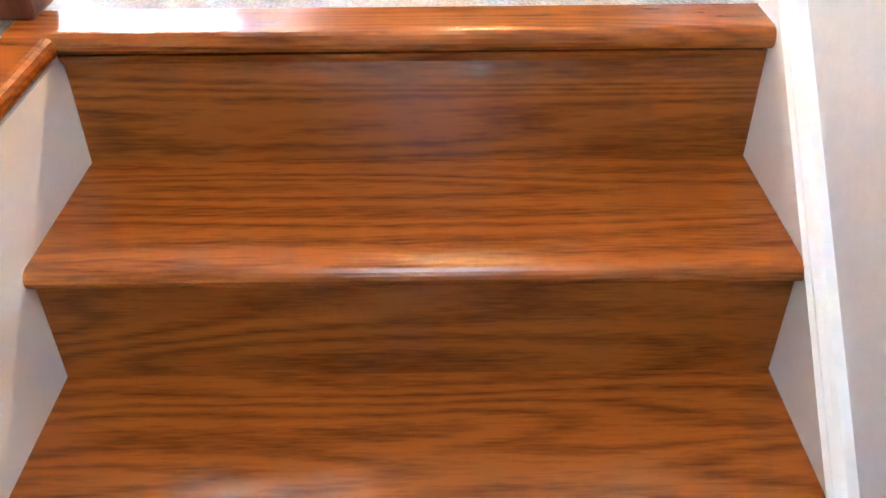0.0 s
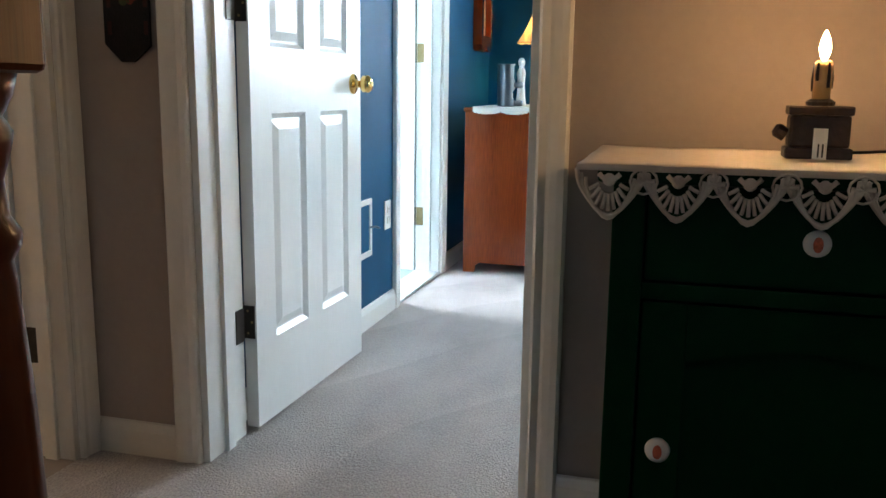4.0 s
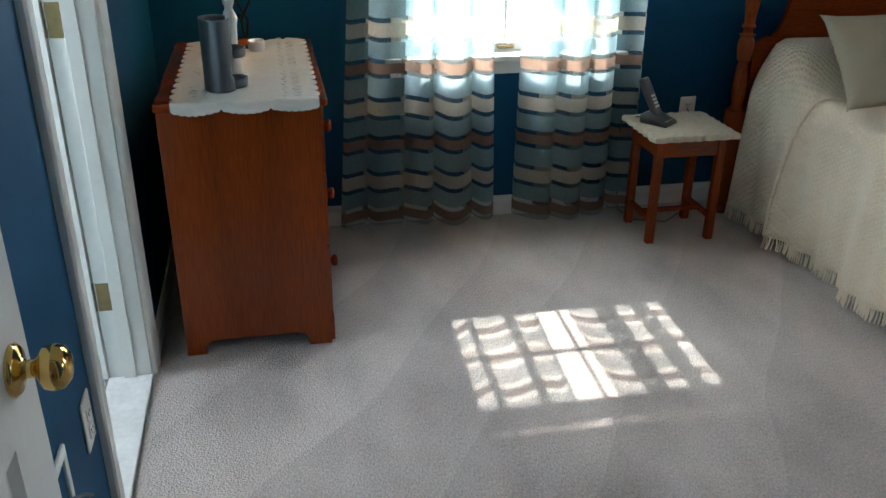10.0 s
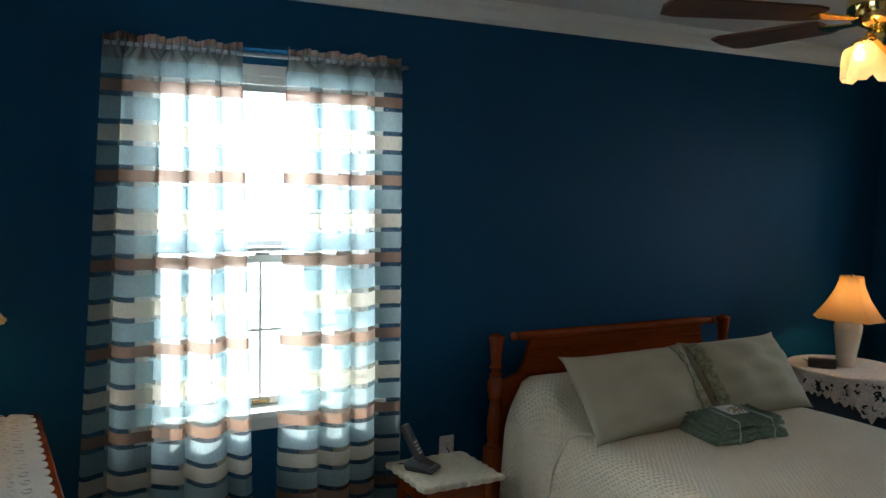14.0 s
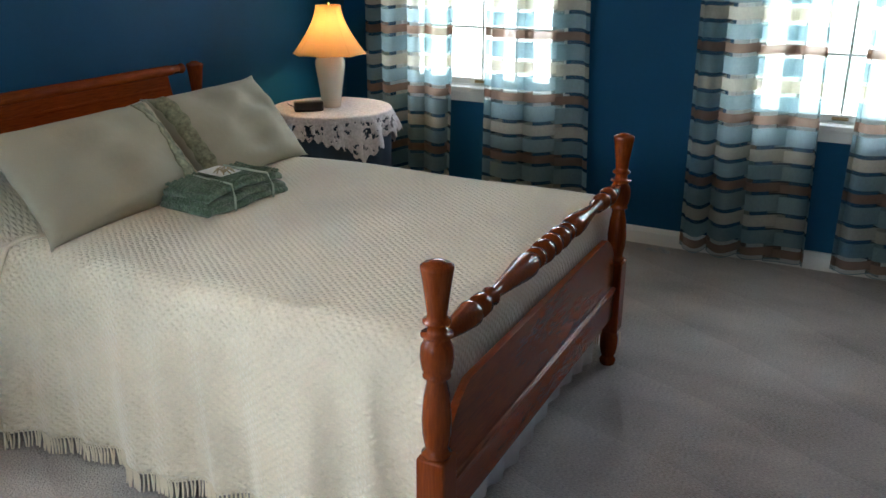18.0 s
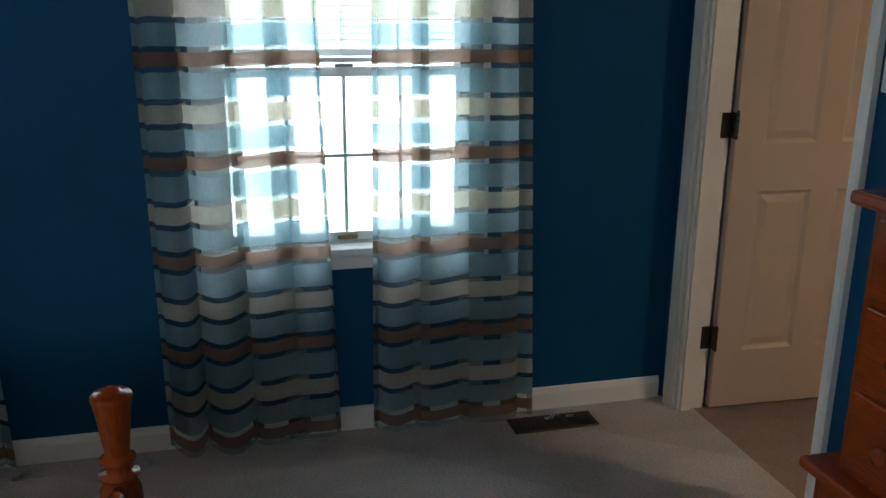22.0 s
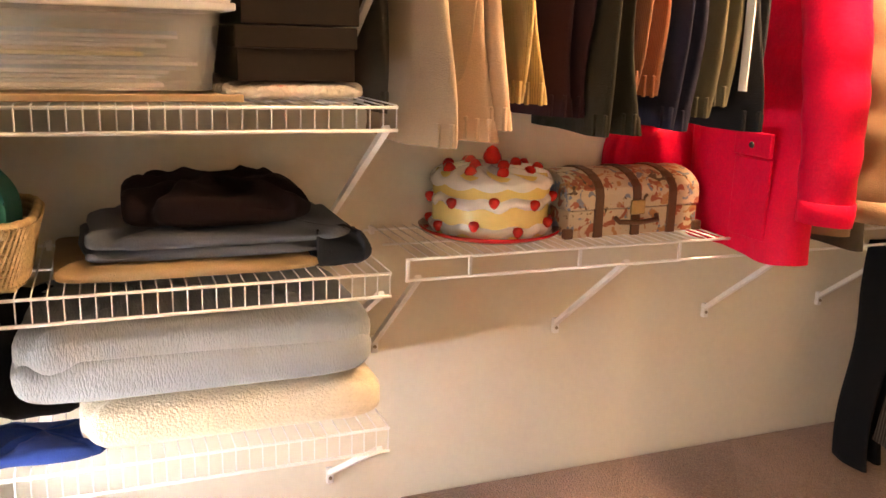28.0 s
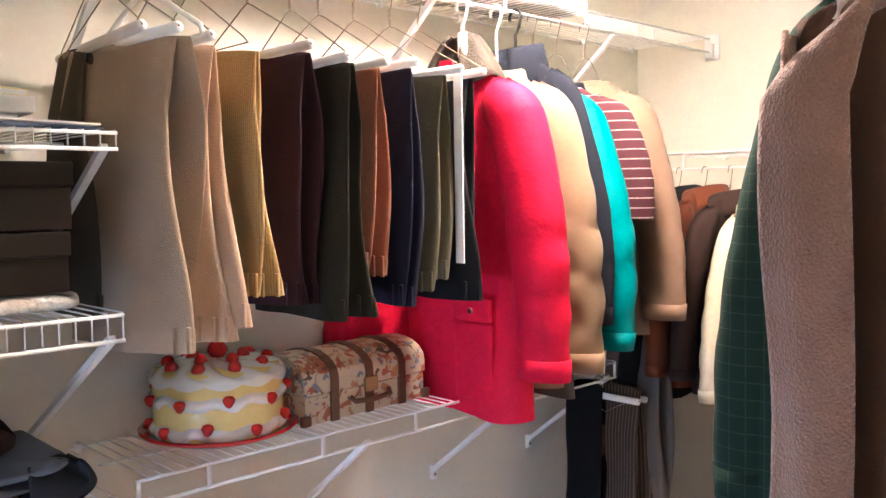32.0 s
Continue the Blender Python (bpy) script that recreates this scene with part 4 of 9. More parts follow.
def outlet(name, m, label="white wall outlet plate", gangs=2, toggle=False):
    e = thing(name, label, "wall plate", m, kind="structure")
    part("plate", box((-0.036, -0.006, -0.058), (0.036, 0, 0.058), 0.004), PLATE, e)
    if toggle:
        part("toggle_slot", box((-0.006, -0.0075, -0.013), (0.006, -0.006, 0.013)), PLATE, e)
        part("toggle", prism(bmesh.new(), [(-0.0075, -0.006), (-0.022, 0.004), (-0.022, 0.010), (-0.0075, 0.008)], -0.004, 0.004, "x"), PLATE, e)
    else:
        for z in (-0.021, 0.021):
            s = part("socket", box((-0.016, -0.0085, z - 0.014), (0.016, -0.006, z + 0.014), 0.003), PLATE, e)
            bm = bmesh.new()
            for x in (-0.006, 0.006):
                add_box(bm, (x - 0.001, -0.0092, z - 0.002), (x + 0.001, -0.0084, z + 0.006))
            lathe(bm, ((0.0022, 0), (0.0022, 0.0006)), 8, pose(0, -0.0086, z - 0.008, 90))
            part("slots", bm, BLACK, s)
    bm = bmesh.new()
    for z in ((-0.048, 0.048) if toggle else (0.0,)):
        lathe(bm, ((0.003, 0), (0.002, 0.0012), (0.0005, 0.0013)), 8, pose(0, -0.006, z, 90))
    part("plate_screw", bm, PLATE, e)
    return e


outlet("outlet_landing", pose(LX1, 1.08, 0.42, 0, 0, -90))

# hanging bell pull
TAPE = mat("black_tapestry", (0.012, 0.010, 0.010), 0.95, vary=0.5, scale=30, fine=200, bump=0.5, bump_scale=300)
bp_ = thing("tapestry_bell_pull", "narrow black tapestry bell pull with fruit and flower motifs", "wall hanging", T(-1.56, LY1 - 0.005, 0.955))
bm = bmesh.new()
out = [(-0.062, 0.04), (-0.02, 0.0), (0.012, 0.0), (0.055, 0.035), (0.058, 0.9), (-0.058, 0.9)]
prism(bm, out, -0.008, 0.0, "y")
part("cloth", bm, TAPE, bp_)
cols = {"rose": (0.16, 0.03, 0.015), "gold": (0.34, 0.15, 0.03), "leaf": (0.05, 0.06, 0.02), "pink": (0.20, 0.07, 0.05), "border": (0.05, 0.014, 0.01)}
cm = {k: mat("motif_" + k, c, 0.9, vary=0.3, scale=60, fine=300) for k, c in cols.items()}
rnd = random.Random(3)
for gz, kinds in ((0.17, ("rose", "leaf", "pink", "leaf", "rose")), (0.36, ("gold", "gold", "leaf", "rose")), (0.55, ("rose", "gold", "leaf", "pink")), (0.74, ("gold", "leaf", "rose"))):
    for i in range(11):
        k = kinds[i % len(kinds)]
        x, z = rnd.uniform(-0.024, 0.024), gz + rnd.uniform(-0.04, 0.04)
        bm = bmesh.new()
        lathe(bm, ((rnd.uniform(0.006, 0.012), 0), (0.005, 0.001), (0.001, 0.0012)), 9, pose(x, -0.008, z, 90) @ Matrix.Diagonal((1, rnd.uniform(0.5, 1.2), 1, 1)))
        part("motif", bm, cm[k], bp_)
for x in (-0.047, 0.047):
    bm = bmesh.new()
    for i in range(14):
        add_box(bm, (x - 0.005, -0.0088, 0.06 + i * 0.06), (x + 0.005, -0.0078, 0.09 + i * 0.06))
    tagged(part("border_dash", bm, cm["border"], bp_), kind="stuff")


# ---- windows ----
BLINDM = shade_mat("white_blind_vinyl", (0.78, 0.79, 0.78), (0.55, 0.58, 0.58), 0.4)


def sash_window(name, m, w, h, label):
    """Double-hung window: origin at the middle of the sill line on the room face; +y goes outdoors."""
    e = thing(name, label, "window", m, kind="structure")
    fr = bmesh.new()
    for a, b in ((-w / 2, -w / 2 + 0.03), (w / 2 - 0.03, w / 2)):
        add_box(fr, (a, 0.004, 0), (b, 0.136, h))
    add_box(fr, (-w / 2 + 0.03, 0.004, h - 0.03), (w / 2 - 0.03, 0.136, h))
    add_box(fr, (-w / 2 + 0.03, 0.034, -0.02), (w / 2 - 0.03, 0.136, 0.007))
    part("window_frame", fr, WHITE, e)
    part("window_sill", box((-w / 2 - 0.06, -0.045, -0.022), (w / 2 + 0.06, 0.034, 0.004), 0.005), WHITE, e)
    part("window_apron", box((-w / 2 - 0.04, -0.014, -0.075), (w / 2 + 0.04, -0.001, -0.022), 0.003), WHITE, e)
    for a, b in ((-w / 2 - 0.035, -w / 2 + 0.002), (w / 2 - 0.002, w / 2 + 0.035)):
        part("window_casing", box((a, -0.014, 0.004), (b, -0.001, h + 0.04), 0.003), WHITE, e)
    part("window_casing", box((-w / 2 + 0.002, -0.014, h), (w / 2 - 0.002, -0.001, h + 0.04), 0.003), WHITE, e)
    mid = h * 0.455
    for nm, z0, z1, y in (("lower_sash", 0.008, mid + 0.02, 0.05), ("upper_sash", mid - 0.015, h - 0.03, 0.085)):
        bm = bmesh.new()
        x0, x1, s = -w / 2 + 0.03, w / 2 - 0.03, 0.038
        add_box(bm, (x0, y, z0), (x0 + s, y + 0.03, z1))
        add_box(bm, (x1 - s, y, z0), (x1, y + 0.03, z1))
        add_box(bm, (x0 + s, y, z0), (x1 - s, y + 0.03, z0 + 0.03))
        add_box(bm, (x0 + s, y, z1 - 0.032), (x1 - s, y + 0.03, z1))
        sh = part(nm, bm, WHITE, e)
        bm = bmesh.new()
        n = 4
        for i in range(1, n):
            xc = x0 + s + (x1 - x0 - 2 * s) * i / n
            add_box(bm, (xc - 0.006, y + 0.008, z0 + 0.03), (xc + 0.006, y + 0.022, z1 - 0.032))
        zc = (z0 + z1) / 2
        add_box(bm, (x0 + s, y + 0.009, zc - 0.006), (x1 - s, y + 0.021, zc + 0.006))
        part("muntin", bm, WHITE, sh)
        g = part("pane", box((x0 + s, y + 0.013, z0 + 0.03), (x1 - s, y + 0.016, z1 - 0.032)), GLASS, sh)
        g.visible_shadow = False
    part("sash_lock", box((-0.03, 0.03, mid + 0.02), (0.03, 0.05, mid + 0.032), 0.004), CHROME, e, "metal sash lock")
    part("sash_lift", box((-0.035, 0.034, 0.016), (0.035, 0.05, 0.03), 0.004), OLDBRASS, e, "metal sash lift")
    part("blind_headrail", box((-w / 2 + 0.034, 0.008, h - 0.06), (w / 2 - 0.034, 0.046, h - 0.032), 0.003), WHITE, e, "white blind head rail")
    slat = bmesh.new()
    grid(slat, 1, 4, lambda u, v: ((w - 0.074) * (u - 0.5), 0.027 + 0.024 * (v - 0.5), 0.005 * (v - 0.5) + 0.0025 * math.sin(math.pi * v)))
    first = part("blind_slat", slat, BLINDM, e, m=T(0, 0, h - 0.075))
    z = h - 0.096
    while z > mid + 0.085:
        o = new("blind_slat", first.data)
        o.parent, o.matrix_basis = e, T(0, 0, z)
        z -= 0.021
    for k in range(5):
        o = new("blind_slat", first.data)
        o.parent, o.matrix_basis = e, T(0, 0, mid + 0.058 + 0.004 * k)
    part("blind_bottom_rail", box((-w / 2 + 0.037, 0.014, mid + 0.036), (w / 2 - 0.037, 0.040, mid + 0.052), 0.003), WHITE, e, "white blind bottom rail")
    for x in (-w / 2 + 0.14, 0.0, w / 2 - 0.14):
        part("blind_cord", tube(bmesh.new(), [(x, 0.027, mid + 0.05), (x, 0.027, h - 0.04)], 0.001, 4), WHITE, e)
    return e


sash_window("window_north", T((W1[0] + W1[1]) / 2, 4.69, W1[2]), W1[1] - W1[0], W1[3] - W1[2], "white double-hung window behind the bedroom curtains")
sash_window("window_east", T(3.60, (W2[0] + W2[1]) / 2, W2[2], -90), W2[1] - W2[0], W2[3] - W2[2], "white double-hung window by the round table")
sash_window("window_south_east", T(3.60, (W3[0] + W3[1]) / 2, W3[2], -90), W3[1] - W3[0], W3[3] - W3[2], "white double-hung window near the closet")

# ---- curtains ----
S_BLUE = sheer("curtain_blue", (0.27, 0.41, 0.43), (0.46, 0.62, 0.66), 0.40, 0.55)
S_CREAM = sheer("curtain_cream", (0.70, 0.66, 0.54), (0.74, 0.71, 0.60), 0.38, 0.5)
S_BROWN = sheer("curtain_brown", (0.24, 0.155, 0.115), (0.34, 0.23, 0.17), 0.20, 0.5)
S_GAP = sheer("curtain_open_weave", (0.34, 0.38, 0.38), (0.62, 0.68, 0.68), 0.88, 0.4)
S_HEAD = sheer("curtain_header", (0.22, 0.25, 0.24), (0.20, 0.23, 0.22), 0.05, 0.4)
BANDS = ((0.040, 2), (0.017, 3), (0.076, 0), (0.018, 3), (0.054, 1), (0.018, 3), (0.064, 0), (0.017, 3))
REPEAT = sum(q for q, _ in BANDS)


def curtain_panel(parent, x0a, x0b, x1a, x1b, z_top, z_bot, folds, seed, brown):
    """One striped sheer: top from x0a to x0b, bottom from x1a to x1b, in the plane y = 0 of its parent. brown: height of one brown stripe."""
    rnd = random.Random(seed)
    zs, idx = [z_top + 0.035, z_top + 0.012, z_top - 0.012, z_top - 0.05], [5, 4, 4]
    z = brown + 0.02 + REPEAT * 8
    k = 0
    while z > z_bot + 0.004:
        hgt, i = BANDS[k % len(BANDS)]
        k += 1
        hi, lo = min(z, zs[-1]), max(z - hgt, z_bot)
        z -= hgt
        if hi - lo < 0.002:
            continue
        q = 2 if hi - lo > 0.05 else 1
        for r in range(q):
            zs.append(hi + (lo - hi) * (r + 1) / q)
            idx.append(i)
    ph = [rnd.uniform(0, 6.28) for _ in range(6)]
    n = 150
    bm = bmesh.new()
    rows = []
    H = z_top - z_bot
    for z in zs:
        f = min(1, max(0, (z_top - z) / H))
        a0, a1 = x0a + (x1a - x0a) * f, x0b + (x1b - x0b) * f
        w = a1 - a0
        row = []
        top = z > z_top - 0.045
        for i in range(n + 1):
            u = i / n
            un = u + 0.16 * math.sin(6.28 * u + ph[0]) * (1 - u) * u + 0.012 * f * math.sin(9 * u + ph[1])
            c = 2 * math.pi * folds * un + ph[2]
            amp = (0.018 + 0.048 * f ** 0.6) * (1 + 0.35 * math.sin(5 * u + ph[4]))
            ov = w / (2 * math.pi * folds) * (2.75 + 0.9 * math.sin(4.1 * u + ph[3]) - 0.5 * f)
            edge = min(1, 7 * u, 7 * (1 - u))
            x = a0 + w * u + (0 if top else ov * min(1, 0.5 * f + 0.72) * math.sin(c) * edge)
            y = -amp * math.cos(c) * (0.35 + 0.65 * edge) - 0.010 * math.sin(2 * c + ph[4]) * f
            if top:
                y = -0.014 * math.cos(2 * math.pi * folds * 4.5 * u) - 0.006 * math.sin(40 * u + ph[5])
            row.append(bm.verts.new((x, y, z + 0.011 * f * math.sin(c + ph[1]) + 0.006 * f * math.sin(2.3 * c + ph[4]) + (0.006 * math.sin(30 * u + ph[5]) if z > z_top else 0))))
        rows.append(row)
    hems = []
    for i in (0, n):
        s = 1 if i == 0 else -1
        hems.append([[bm.verts.new(r[i + s * q].co + Vector((0, 0.004, 0))) for q in range(5)][::s] for r in rows])
    for j in range(len(zs) - 1):
        for cells in [rows] + hems:
            for i in range(len(cells[j]) - 1):
                fc = bm.faces.new((cells[j][i], cells[j + 1][i], cells[j + 1][i + 1], cells[j][i + 1]))
                fc.material_index = idx[j]
    p = part("curtain_panel", bm, [S_BLUE, S_CREAM, S_BROWN, S_GAP, S_HEAD, S_BROWN], parent, "striped sheer panel gathered in folds", smooth=True)
    return p


def finial(parent, x, s):
    bm = bmesh.new()
    tube(bm, [(x, 0, 0), (x + s * 0.02, 0, 0.0), (x + s * 0.045, 0, -0.012), (x + s * 0.075, 0, -0.006), (x + s * 0.095, 0, 0.008), (x + s * 0.11, 0, 0.006), (x + s * 0.118, 0, -0.004)], [0.012, 0.012, 0.011, 0.009, 0.007, 0.005, 0.003], 8)
    tube(bm, [(x + s * 0.02, 0, 0.0), (x + s * 0.035, 0, 0.02), (x + s * 0.05, 0, 0.024), (x + s * 0.055, 0, 0.012)], [0.009, 0.007, 0.005, 0.003], 8)
    return part("finial", bm, CHROME, parent, "scrolled metal finial", smooth=True)


def curtains(name, label, m, left, right, z_top, z_bot, rod, seed, brown):
    e = thing(name, label, "curtains", m)
    curtain_panel(e, *left, z_top, z_bot, 4.2, seed, brown)
    curtain_panel(e, *right, z_top, z_bot, 3.7, seed + 1, brown)
    part("curtain_rod", tube(bmesh.new(), [(rod[0], 0, z_top), (rod[1], 0, z_top)], 0.008, 10), CHROME, e, "slim metal curtain rod", smooth=True)
    finial(e, rod[0], -1)
    finial(e, rod[1], 1)
    for x in (rod[0] + 0.012, rod[1] - 0.012):
        part("rod_bracket", tube(bmesh.new(), [(x, 0, z_top), (x, 0.03, z_top - 0.004), (x, 0.093, z_top - 0.01)], 0.006, 8), CHROME, e, smooth=True)
    return e


curtains("curtains_north", "blue, cream and brown striped sheer curtains on a metal rod", T(0, 4.60, 0),
         (-0.675, -0.205, -0.80, -0.150), (-0.036, 0.440, -0.065, 0.485), 2.045, 0.04, (-0.67, 0.46), 11, 0.690)
curtains("curtains_east", "striped sheer curtains at the window by the round table", T(3.50, 3.88, 0, -90),
         (-0.62, -0.07, -0.60, -0.11), (0.10, 0.585, 0.10, 0.66), 2.03, 0.05, (-0.68, 0.645), 21, 0.701)
curtains("curtains_south_east", "striped sheer curtains at the window near the closet", T(3.50, 2.125, 0, -90),
         (-0.64, -0.115, -0.625, -0.060), (0.070, 0.560, 0.053, 0.620), 2.0, 0.045, (-0.66, 0.68), 31, 0.695)

# ---- dresser ----
def dresser(m):
    """Origin at the back corner on the floor: x is the depth (front at +x), y the length."""
    e = thing("dresser", "red-brown cherry dresser with bracket feet and round drawer knobs", "dresser", m)
    d, l, h = 0.455, 0.83, 0.815
    for y in (0.0, l - 0.02):
        pts = [(0, 0), (0.06, 0), (0.065, 0.035), (0.085, 0.048), (d - 0.095, 0.048), (d - 0.075, 0.035), (d - 0.07, 0), (d, 0), (d, h - 0.022), (0, h - 0.022)]
        part("side_panel", prism(bmesh.new(), pts, y, y + 0.02, "y"), CHERRY, e)
    part("front_plinth", prism(bmesh.new(), [(0.02, 0), (0.09, 0), (0.10, 0.04), (0.13, 0.05), (l - 0.13, 0.05), (l - 0.10, 0.04), (l - 0.09, 0), (l - 0.02, 0), (l - 0.02, 0.085), (0.02, 0.085)], d - 0.02, d + 0.012, "x"), CHERRYX, e)
    part("back_board", box((0.0, 0.02, 0.05), (0.012, l - 0.02, h - 0.022)), CHERRY, e)
    part("carcass_floor", box((0.012, 0.02, 0.06), (d - 0.02, l - 0.02, 0.08)), CHERRY, e)
    zs = (0.095, 0.335, 0.575, 0.785)
    for z0, z1 in zip(zs, zs[1:]):
        dr = part("drawer_front", box((d - 0.018, 0.026, z0 + 0.004), (d + 0.010, l - 0.026, z1 - 0.004), 0.005), CHERRYX, e)
        for y in (0.17, l - 0.17):
            part("drawer_knob", lathe(bmesh.new(), ((0.011, 0), (0.010, 0.008), (0.016, 0.014), (0.020, 0.021), (0.017, 0.028), (0.006, 0.031), (0.001, 0.031)), 16, pose(d + 0.010, y, (z0 + z1) / 2, 0, 90)), CHERRY, dr, "turned wooden knob", smooth=True)
    t = part("dresser_top", box((-0.006, -0.018, h - 0.022), (d + 0.022, l + 0.01, h + 0.002), 0.008, 3), CHERRYX, e)
    return e


DRX, DRY = -1.362, 3.73
dresser(T(DRX, DRY, 0))


def flat_lace(name, label, w, l, z, m, pts=15, depth=0.02, material=None, drop_front=0.0):
    """A lace runner with a pointed scalloped edge lying flat; the end at -y may hang over."""
    e = thing(name, label, "table runner", m)
    bm = bmesh.new()
    out = []
    n = pts * 8

    def edge(i):
        s = i / 8
        return depth * abs(math.sin(math.pi * s)) ** 0.6
    nl = int(n * l / w)
    ring = []
    for i in range(n):
        ring.append((-w / 2 + w * i / n, -l / 2 - edge(i)))
    for i in range(nl):
        ring.append((w / 2 + edge(i), -l / 2 + l * i / nl))
    for i in range(n):
        ring.append((w / 2 - w * i / n, l / 2 + edge(i)))
    for i in range(nl):
        ring.append((-w / 2 - edge(i), l / 2 - l * i / nl))

    def lay(x, y):
        return (x, y, z + 0.0015 * math.sin(31 * x) * math.sin(27 * y))
    vo = [bm.verts.new(lay(*p)) for p in ring]
    vi = [bm.verts.new(lay(p[0] * 0.9 if abs(p[0]) < 9 else 0, p[1] * 0.93)) for p in ring]
    for i in range(len(ring)):
        j = (i + 1) % len(ring)
        bm.faces.new((vo[i], vo[j], vi[j], vi[i]))
    bm.faces.new(vi)
    bmesh.ops.triangulate(bm, faces=[f for f in bm.faces if len(f.verts) > 4])
    ob = part("lace_cloth", bm, material or LACEW, e, "white lace with pointed scallops")
    solid(ob, 0.002, 1)
    bm = bmesh.new()
    for k in range(0, nl, 8):
        y = -l / 2 + l * (k + 4) / nl
        for s in (-1, 1):
            x = s * (w / 2 - 0.045)
            tube(bm, [(x + 0.013 * math.cos(a), y + 0.016 * math.sin(a), z + 0.0025) for a in [6.283 * q / 10 for q in range(10)]], 0.0018, 4, True)
            tube(bm, [(x - s * 0.035 + 0.009 * math.cos(a), y + 0.02 * math.sin(a), z + 0.0025) for a in [6.283 * q / 10 for q in range(10)]], 0.0015, 4, True)
    tagged(part("raised_lace", bm, material or LACEW, e), kind="stuff")
    if drop_front:
        y0 = -l / 2 - 0.018

        def fall(u, v):
            deep = drop_front * (0.62 + 0.38 * abs(math.sin(3 * math.pi * u)) ** 0.6 + 0.08 * abs(math.sin(21 * math.pi * u)))
            return (-w / 2 - 0.012 + (w + 0.024) * u, y0 - 0.0035 - 0.004 * math.sin(14 * u) * v - 0.004 * v + 0.016 * max(0, 0.12 - v) / 0.12, z + 0.0018 - deep * max(0, v - 0.06) / 0.94)
        bm = bmesh.new()
        grid(bm, 84, 8, fall)
        solid(part("hanging_edge", bm, material or LACEW, e, "scalloped lace edge hanging down", smooth=True), 0.001)
        bm = bmesh.new()
        for k in range(3):
            for d in (0.0, 0.008):
                tube(bm, [tuple(Vector(fall((k + 0.08 + 0.84 * q / 10) / 3, 0.22 + d * 14 + (0.35 - d * 8) * math.sin(math.pi * q / 10))) + Vector((0, -0.002, 0))) for q in range(11)], 0.0013, 4)
        tagged(part("raised_lace", bm, material or LACEW, e), kind="stuff")
    return e


flat_lace("lace_dresser_scarf", "white scalloped lace runner hanging over the dresser's end", 0.385, 0.80, 0.8185, T(DRX + 0.248, DRY + 0.399, 0), 6, 0.018, None, 0.034)

# brushed can on the dresser's near end
STEELD = mat("brushed_dark_steel", (0.16, 0.18, 0.20), 0.38, 0.85, vary=0.1, stretch=(1, 1, 0.05), bump=0.05, bump_scale=300)
cn = thing("steel_wine_opener_stand", "brushed steel cylinder with round cut-outs on the lace runner", "steel stand", T(-1.185, 3.85, 0.8205, 20))
bm = bmesh.new()


def can_pt(u, v):
    a = 6.283 * u
    return (0.042 * math.cos(a), 0.052 * math.sin(a), 0.205 * v)


vs = [[bm.verts.new(can_pt(i / 32, j / 30)) for j in range(31)] for i in range(32)]
for i in range(32):
    for j in range(30):
        u, v = (i + 0.5) / 32, (j + 0.5) / 30
        if ((u - 0.98) / 0.14) ** 2 + ((v - 0.28) / 0.17) ** 2 < 1 or ((u + 0.02) / 0.14) ** 2 + ((v - 0.28) / 0.17) ** 2 < 1:
            continue
        if ((u - 0.98) / 0.12) ** 2 + ((v - 0.80) / 0.26) ** 2 < 1 or ((u + 0.02) / 0.12) ** 2 + ((v - 0.8) / 0.26) ** 2 < 1:
            continue
        bm.faces.new((vs[i][j], vs[(i + 1) % 32][j], vs[(i + 1) % 32][j + 1], vs[i][j + 1]))
solid(part("shell", bm, STEELD, cn, "brushed steel shell", smooth=True), 0.003)
for z, nm in ((0.0, "lower_cup"), (0.088, "upper_cup")):
    part(nm, lathe(bmesh.new(), ((0.001, z + 0.004), (0.034, z + 0.003), (0.0365, z + 0.008), (0.037, z + 0.030), (0.0345, z + 0.030), (0.034, z + 0.010), (0.001, z + 0.008)), 24, pose(0.046, 0, 0)), STEELD, cn, smooth=True)
part("cork", lathe(bmesh.new(), ((0.02, 0.012), (0.021, 0.05), (0.018, 0.085), (0.001, 0.085)), 16, pose(0.012, 0, 0)), WAX, cn, "pale wooden inner roll", smooth=True)
fg = lathe(bmesh.new(), ((0.026, 0), (0.028, 0.01), (0.022, 0.05), (0.018, 0.10), (0.02, 0.14), (0.024, 0.165), (0.016, 0.185), (0.011, 0.195), (0.017, 0.21), (0.018, 0.225), (0.01, 0.24), (0.001, 0.243)), 18)
tagged(obj("white_figurine", fg, PLATE, m=T(-1.15, 4.06, 0.8205), smooth=True), "small white glazed figurine on the dresser", "figurine")
tc = thing("votive_candle", "small white ribbed candle cup on the lace runner", "candle", T(-1.08, 4.36, 0.8205))
part("cup", lathe(bmesh.new(), ((0.024, 0), (0.028, 0.006), (0.029, 0.03), (0.027, 0.036), (0.024, 0.034), (0.022, 0.028), (0.001, 0.028)), 22), PLATE, tc, smooth=True)
part("wick", tube(bmesh.new(), [(0, 0, 0.027), (0.001, 0, 0.034)], 0.001, 5), BLACK, tc)

SHADE = shade_mat("cream_lamp_shade", (0.62, 0.46, 0.27), (0.62, 0.36, 0.13), 0.5)
IRON = mat("dark_iron", (0.02, 0.017, 0.015), 0.5, 0.6, vary=0.2)
BULB = emit("warm_bulb", (1.0, 0.70, 0.36), 5.5)


